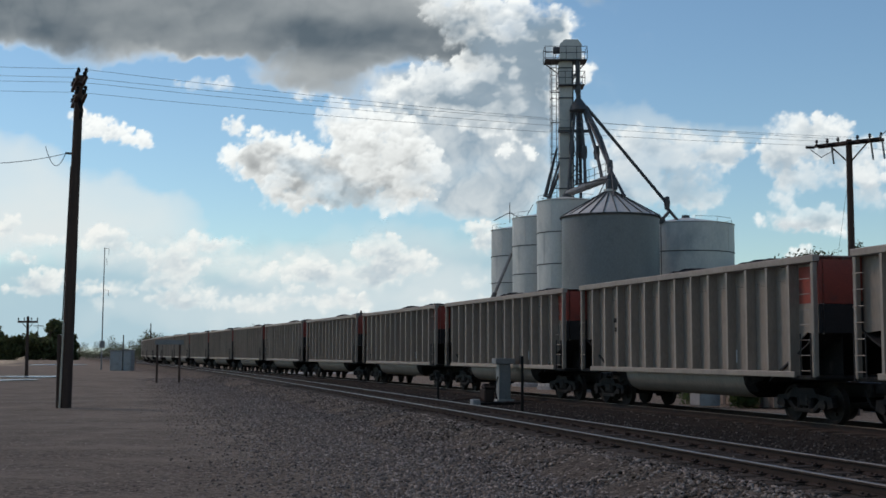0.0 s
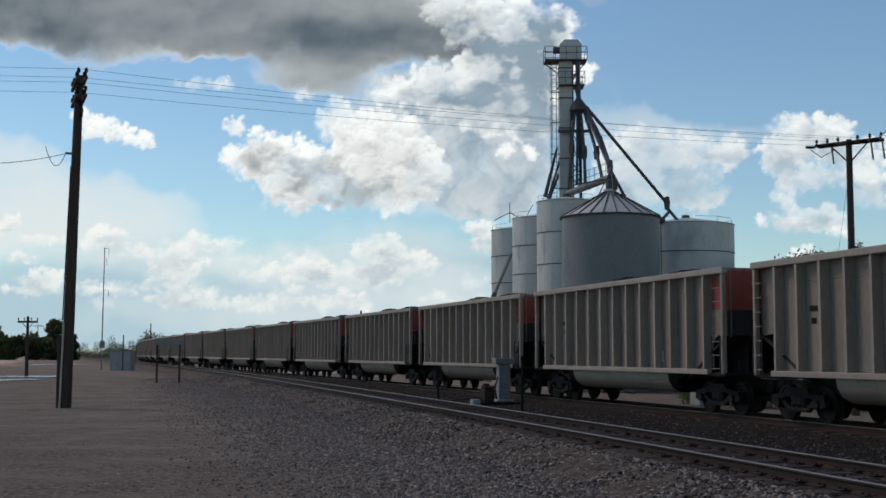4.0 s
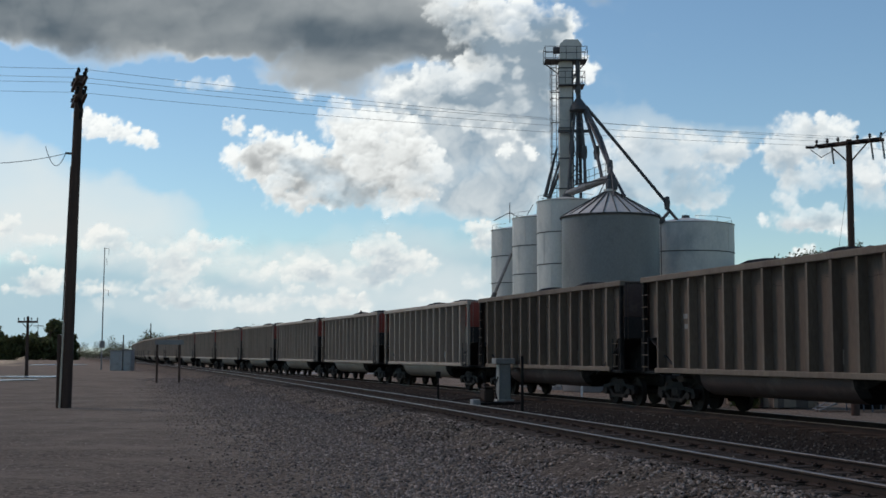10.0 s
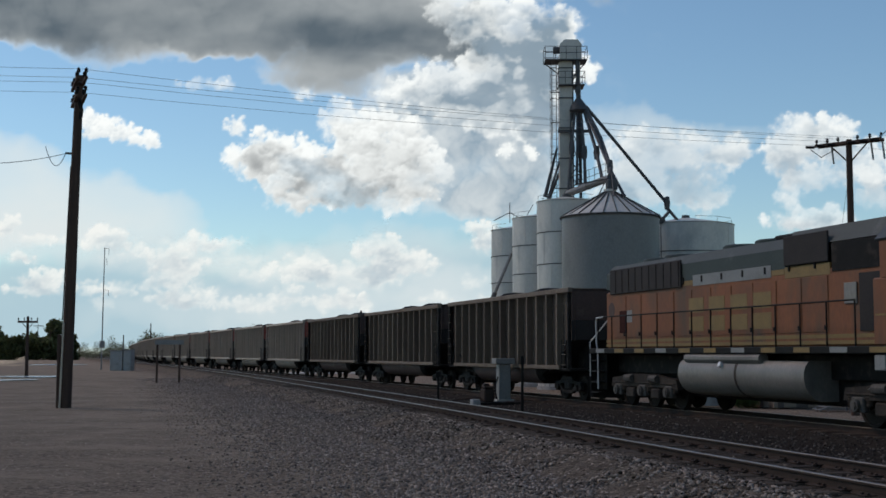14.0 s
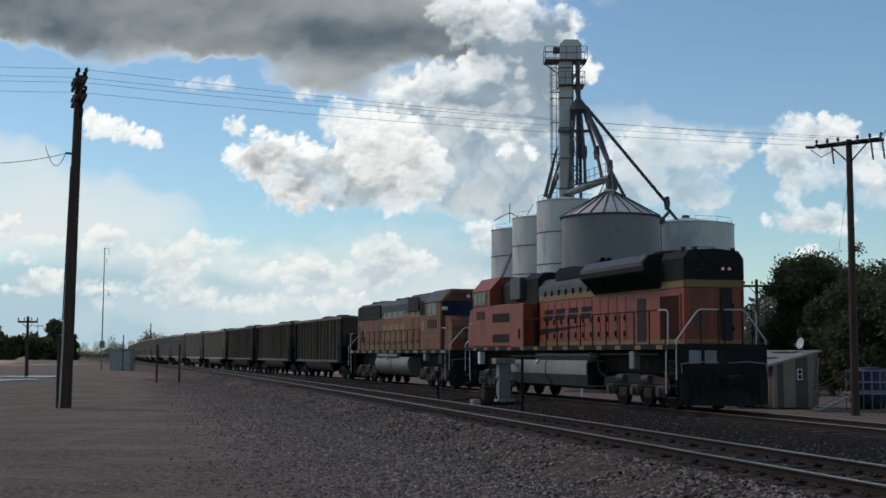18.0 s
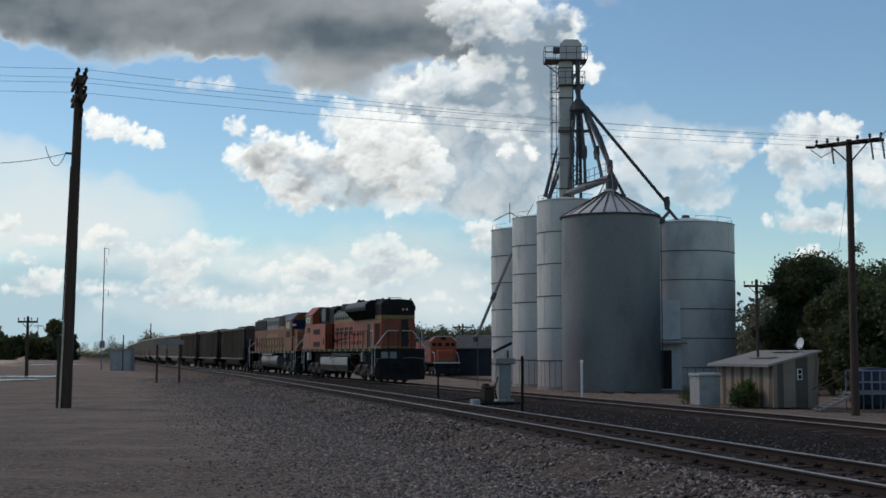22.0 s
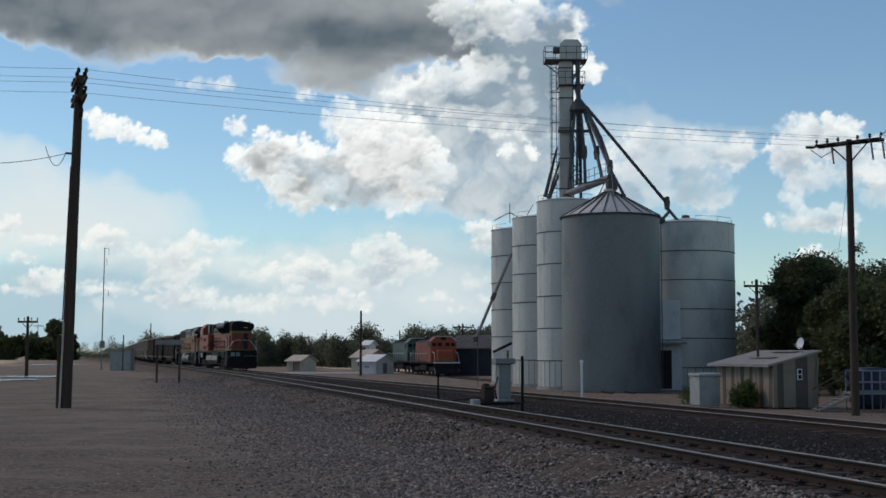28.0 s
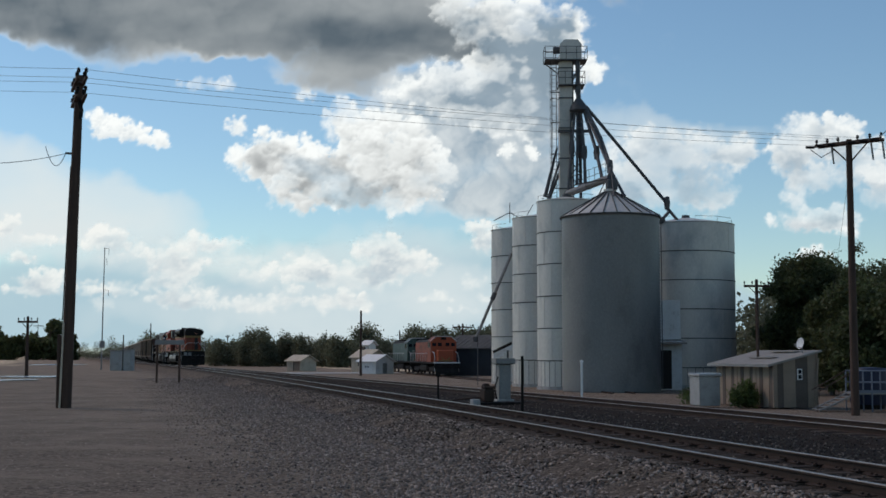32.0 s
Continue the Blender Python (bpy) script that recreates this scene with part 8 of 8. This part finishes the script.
def cloud(key):
    """A far sheet of cloud: thick parts dark against the light, thin edges bright, heads in relief."""
    dist, thick, dark, pale, soft, relief, size, seed = LOOKS[key]
    puffs = np.array(PUFFS[key])
    pad = 2.0
    u0, u1 = max(-44, (puffs[:, 0] - puffs[:, 2]).min() - pad), min(44, (puffs[:, 0] + puffs[:, 2]).max() + pad)
    v0, v1 = max(-0.4, (puffs[:, 1] - puffs[:, 3]).min() - pad), min(34, (puffs[:, 1] + puffs[:, 3]).max() + pad)
    step = 0.10 if key not in ("veil", "haze") else 0.25
    us, vs = np.arange(u0, u1, step), np.arange(v0, v1, step)
    U, V = np.meshgrid(us, vs)
    w1 = (fbm(U / size, V / size, seed + 30, 5, 0.55) - 0.5) * size * 0.9
    w2 = (fbm(U / size + 9, V / size + 4, seed + 40, 5, 0.55) - 0.5) * size * 0.9
    P, Q = U + w1, V + w2
    wide = fbm(U / size / 2.2, V / size / 1.3, seed + 80, 5, 0.5)

    def field(p, q):
        f = np.zeros_like(p)
        for x, y, rx, ry, w in puffs:
            f = f + w * np.clip(1 - ((p - x) / rx / 1.12) ** 2 - ((q - y) / ry / 1.12) ** 2, 0, None)
        return f

    F = field(P, Q)
    if key in ("veil", "haze"):
        shade = np.zeros_like(U)
        alpha = np.clip(1 - np.exp(-2.4 * F), 0, 0.95) * (0.85 + 0.7 * (wide - 0.5)) if key == "veil" else np.clip(1 - np.exp(-3.5 * F), 0, 0.97)
    elif key in HEAPED:
        n1 = (fbm(U / 0.9, V / 0.9, seed + 30, 4, 0.6) - 0.5) * 1.3
        n2 = (fbm(U / 0.9 + 9, V / 0.9, seed + 31, 4, 0.6) - 0.5) * 1.3
        fine = fbm(U / 0.4, V / 0.4, seed + 90, 3, 0.6) - 0.5
        alpha, light = gather(U, V, puffs, size, seed, soft, n1, n2, fine)
        body = 1 - np.exp(-1.6 * F)
        over = 1 - np.exp(-0.8 * (field(P, Q + 0.35) + field(P, Q + 0.9) + field(P, Q + 1.7)))
        hollow = sstep(fbm(U / size / 1.2, V / size / 0.8, seed + 33, 4, 0.5), 0.40, 0.66)
        shade = np.clip(thick * body * (0.50 * over ** 2 + 0.55 * hollow * over) + (0.70 - light) * relief * 0.8, 0, 1)
        alpha = alpha * HEFT.get(key, 1.0) * np.clip(0.74 + 1.2 * (wide - 0.3), 0.45, 1)
    else:
        body = 1 - np.exp(-1.9 * F)
        lump = heads(P / size, Q / size, seed, 4, 0.5)
        deep = body + 0.6 * (lump - 0.68) * (1.15 - 0.7 * body) - 0.14
        alpha = sstep(deep, 0.0, 0.05 + soft * (0.5 + 1.2 * wide)) * HEFT.get(key, 1.0)
        sunk = 1 - np.exp(-(np.clip(deep, 0, None) / 0.52) ** 1.7 * 1.3)
        streak = fbm(U / size / 1.6, V / size / 0.7, seed + 35, 4, 0.45)
        calm = fbm(U / size / 1.4 + 3, V / size / 1.1, seed + 37, 3, 0.4)
        shade = np.clip(sunk * thick * (0.70 + 0.46 * streak) + 0.40 * sstep(calm, 0.46, 0.70) * (1 - sunk) - (lump - 0.68) * relief, 0, 1)
    col = pale[None, None] * (1 - shade[..., None]) + dark[None, None] * shade[..., None]
    fade = np.clip((V - v0) / 1.0, 0, 1)
    if v1 < 34:
        fade = fade * np.clip((v1 - V) / 0.6, 0, 1)
    alpha = np.clip(alpha, 0, 1) * fade * np.clip((U - u0) / 1.0, 0, 1) * np.clip((u1 - U) / 1.0, 0, 1)
    n, mm = len(us), len(vs)
    co = np.stack([U * dist / 100, np.zeros_like(U), V * dist / 100], -1).reshape(-1, 3)
    i = (np.arange(mm - 1)[:, None] * n + np.arange(n - 1)[None]).reshape(-1)
    seen = alpha.reshape(-1)
    fs = np.stack([i, i + 1, i + n + 1, i + n], 1)
    fs = fs[seen[fs].max(1) > 0.002]
    me = bpy.data.meshes.new("cloud")
    me.vertices.add(len(co))
    me.vertices.foreach_set("co", co.ravel())
    me.loops.add(fs.size)
    me.loops.foreach_set("vertex_index", fs.ravel())
    me.polygons.add(len(fs))
    me.polygons.foreach_set("loop_start", np.arange(len(fs)) * 4)
    me.update()
    me.validate()
    at = me.color_attributes.new("tone", "FLOAT_COLOR", "POINT")
    at.data.foreach_set("color", np.concatenate([col.reshape(-1, 3), seen[:, None]], 1).ravel())
    me.materials.append(CLOUD)
    ob = tagged(new("cloud", me), WORDS[key], "cloud", kind="structure")
    ob.matrix_basis = pose(0, dist, EYE)
    clouds[key] = ob


for _key in PUFFS:
    cloud(_key)
# unseen copies of the broken cloud, added all round and overhead to shape the skylight
for _az, _el, _key in ((75, 4, "mid"), (105, 20, "grey"), (140, 6, "tower"), (180, 16, "storm"), (215, 4, "mid"), (250, 22, "grey"), (285, 5, "right"), (60, 34, "storm"), (150, 42, "grey"), (200, 50, "storm"),
                        (110, 55, "mid"), (0, 30, "grey"), (0, 62, "storm"), (300, 38, "mid"), (250, 60, "storm"), (150, 12, "low"), (230, 10, "low")):
    _o = tagged(new("cloud", clouds[_key].data), WORDS[_key], "cloud", kind="structure")
    _o.matrix_basis = Matrix.Translation((0, 0, EYE)) @ pose(0, 0, 0, 0, 0, _az) @ pose(0, 0, 0, _el, 0, 0) @ Matrix.Translation((0, LOOKS[_key][0] + 20, 0))


# ---- sleepers ----
_tie = Shape().box(-0.11, 0.11, -1.3, 1.3, -0.34, -0.15, 0.015).mesh("sleeper")
_tie.materials.append(TIE)
_plate = Shape()
for _o in (-0.7525, 0.7525):
    _plate.box(-0.1, 0.1, _o - 0.17, _o + 0.17, -0.14, -0.125, 0.004)
    for _a, _b in ((-0.06, 0.1), (0.06, -0.1), (0.06, 0.1), (-0.06, -0.1)):
        _plate.box(_a - 0.02, _a + 0.02, _o + _b - 0.02, _o + _b + 0.02, -0.13, -0.10, 0.006)
_plate = _plate.mesh("tie_plates")
_plate.materials.append(RAIL_WEB)
for _near, _par, _s0, _n in ((True, track_near, 8.0, 180), (False, track_far, 14.0, 110)):
    for _k in range(_n):
        _s = _s0 + 0.52 * _k + 0.03 * math.sin(_k * 2.3)
        _x, _y, _h = track(_s, 0.04 * math.sin(_k * 1.7), _near)
        _t = part("sleeper", _tie, TIE, _par, at=pose(_x, _y, 0.012 * math.sin(_k * 3.1), 0, 0, _h + 0.6 * math.sin(_k * 1.3)))
        if _near and _k < 110:
            part("tie_plates", _plate, RAIL_WEB, _t)


# ---- what moves ----
def motions():
    times = [0.5 * k for k in range(65)]
    for ob, s in cars + [(loco_near, LOCO_NEAR_S), (loco_mid, LOCO_MID_S)]:
        rows = []
        for t in times:
            x, y, h = track(s + TRAIN_SPEED * t, 0.0)
            rows.append((t, pose(x, y, FAR_Z, 0, 0, h)))
        walk(ob, rows)
    # wheels roll with the train: one turn shared by all wheelsets of a size
    for r, top in ((0.46, [c for c, _ in cars]), (0.53, [loco_near, loco_mid])):
        sets = [o for c in top for o in c.children_recursive if o.name.startswith("wheelset")]
        turn = math.degrees(TRAIN_SPEED / FPS / r)
        walk(sets[0], [(k / FPS, pose(0, 0, 0, 0, turn * k, 0)) for k in range(32 * FPS + 1)])
        keys = sets[0].animation_data
        for o in sets[1:]:
            o.rotation_mode = "QUATERNION"
            d = o.animation_data_create()
            d.action = keys.action
            d.action_slot = keys.action_slot
    for key, ob in clouds.items():
        dist = LOOKS[key][0]
        d = DRIFT[key] * dist / 100
        walk(ob, [(0.0, pose(-d * 0.5, dist, EYE)), (32.0, pose(d * 0.5, dist, EYE))])


motions()
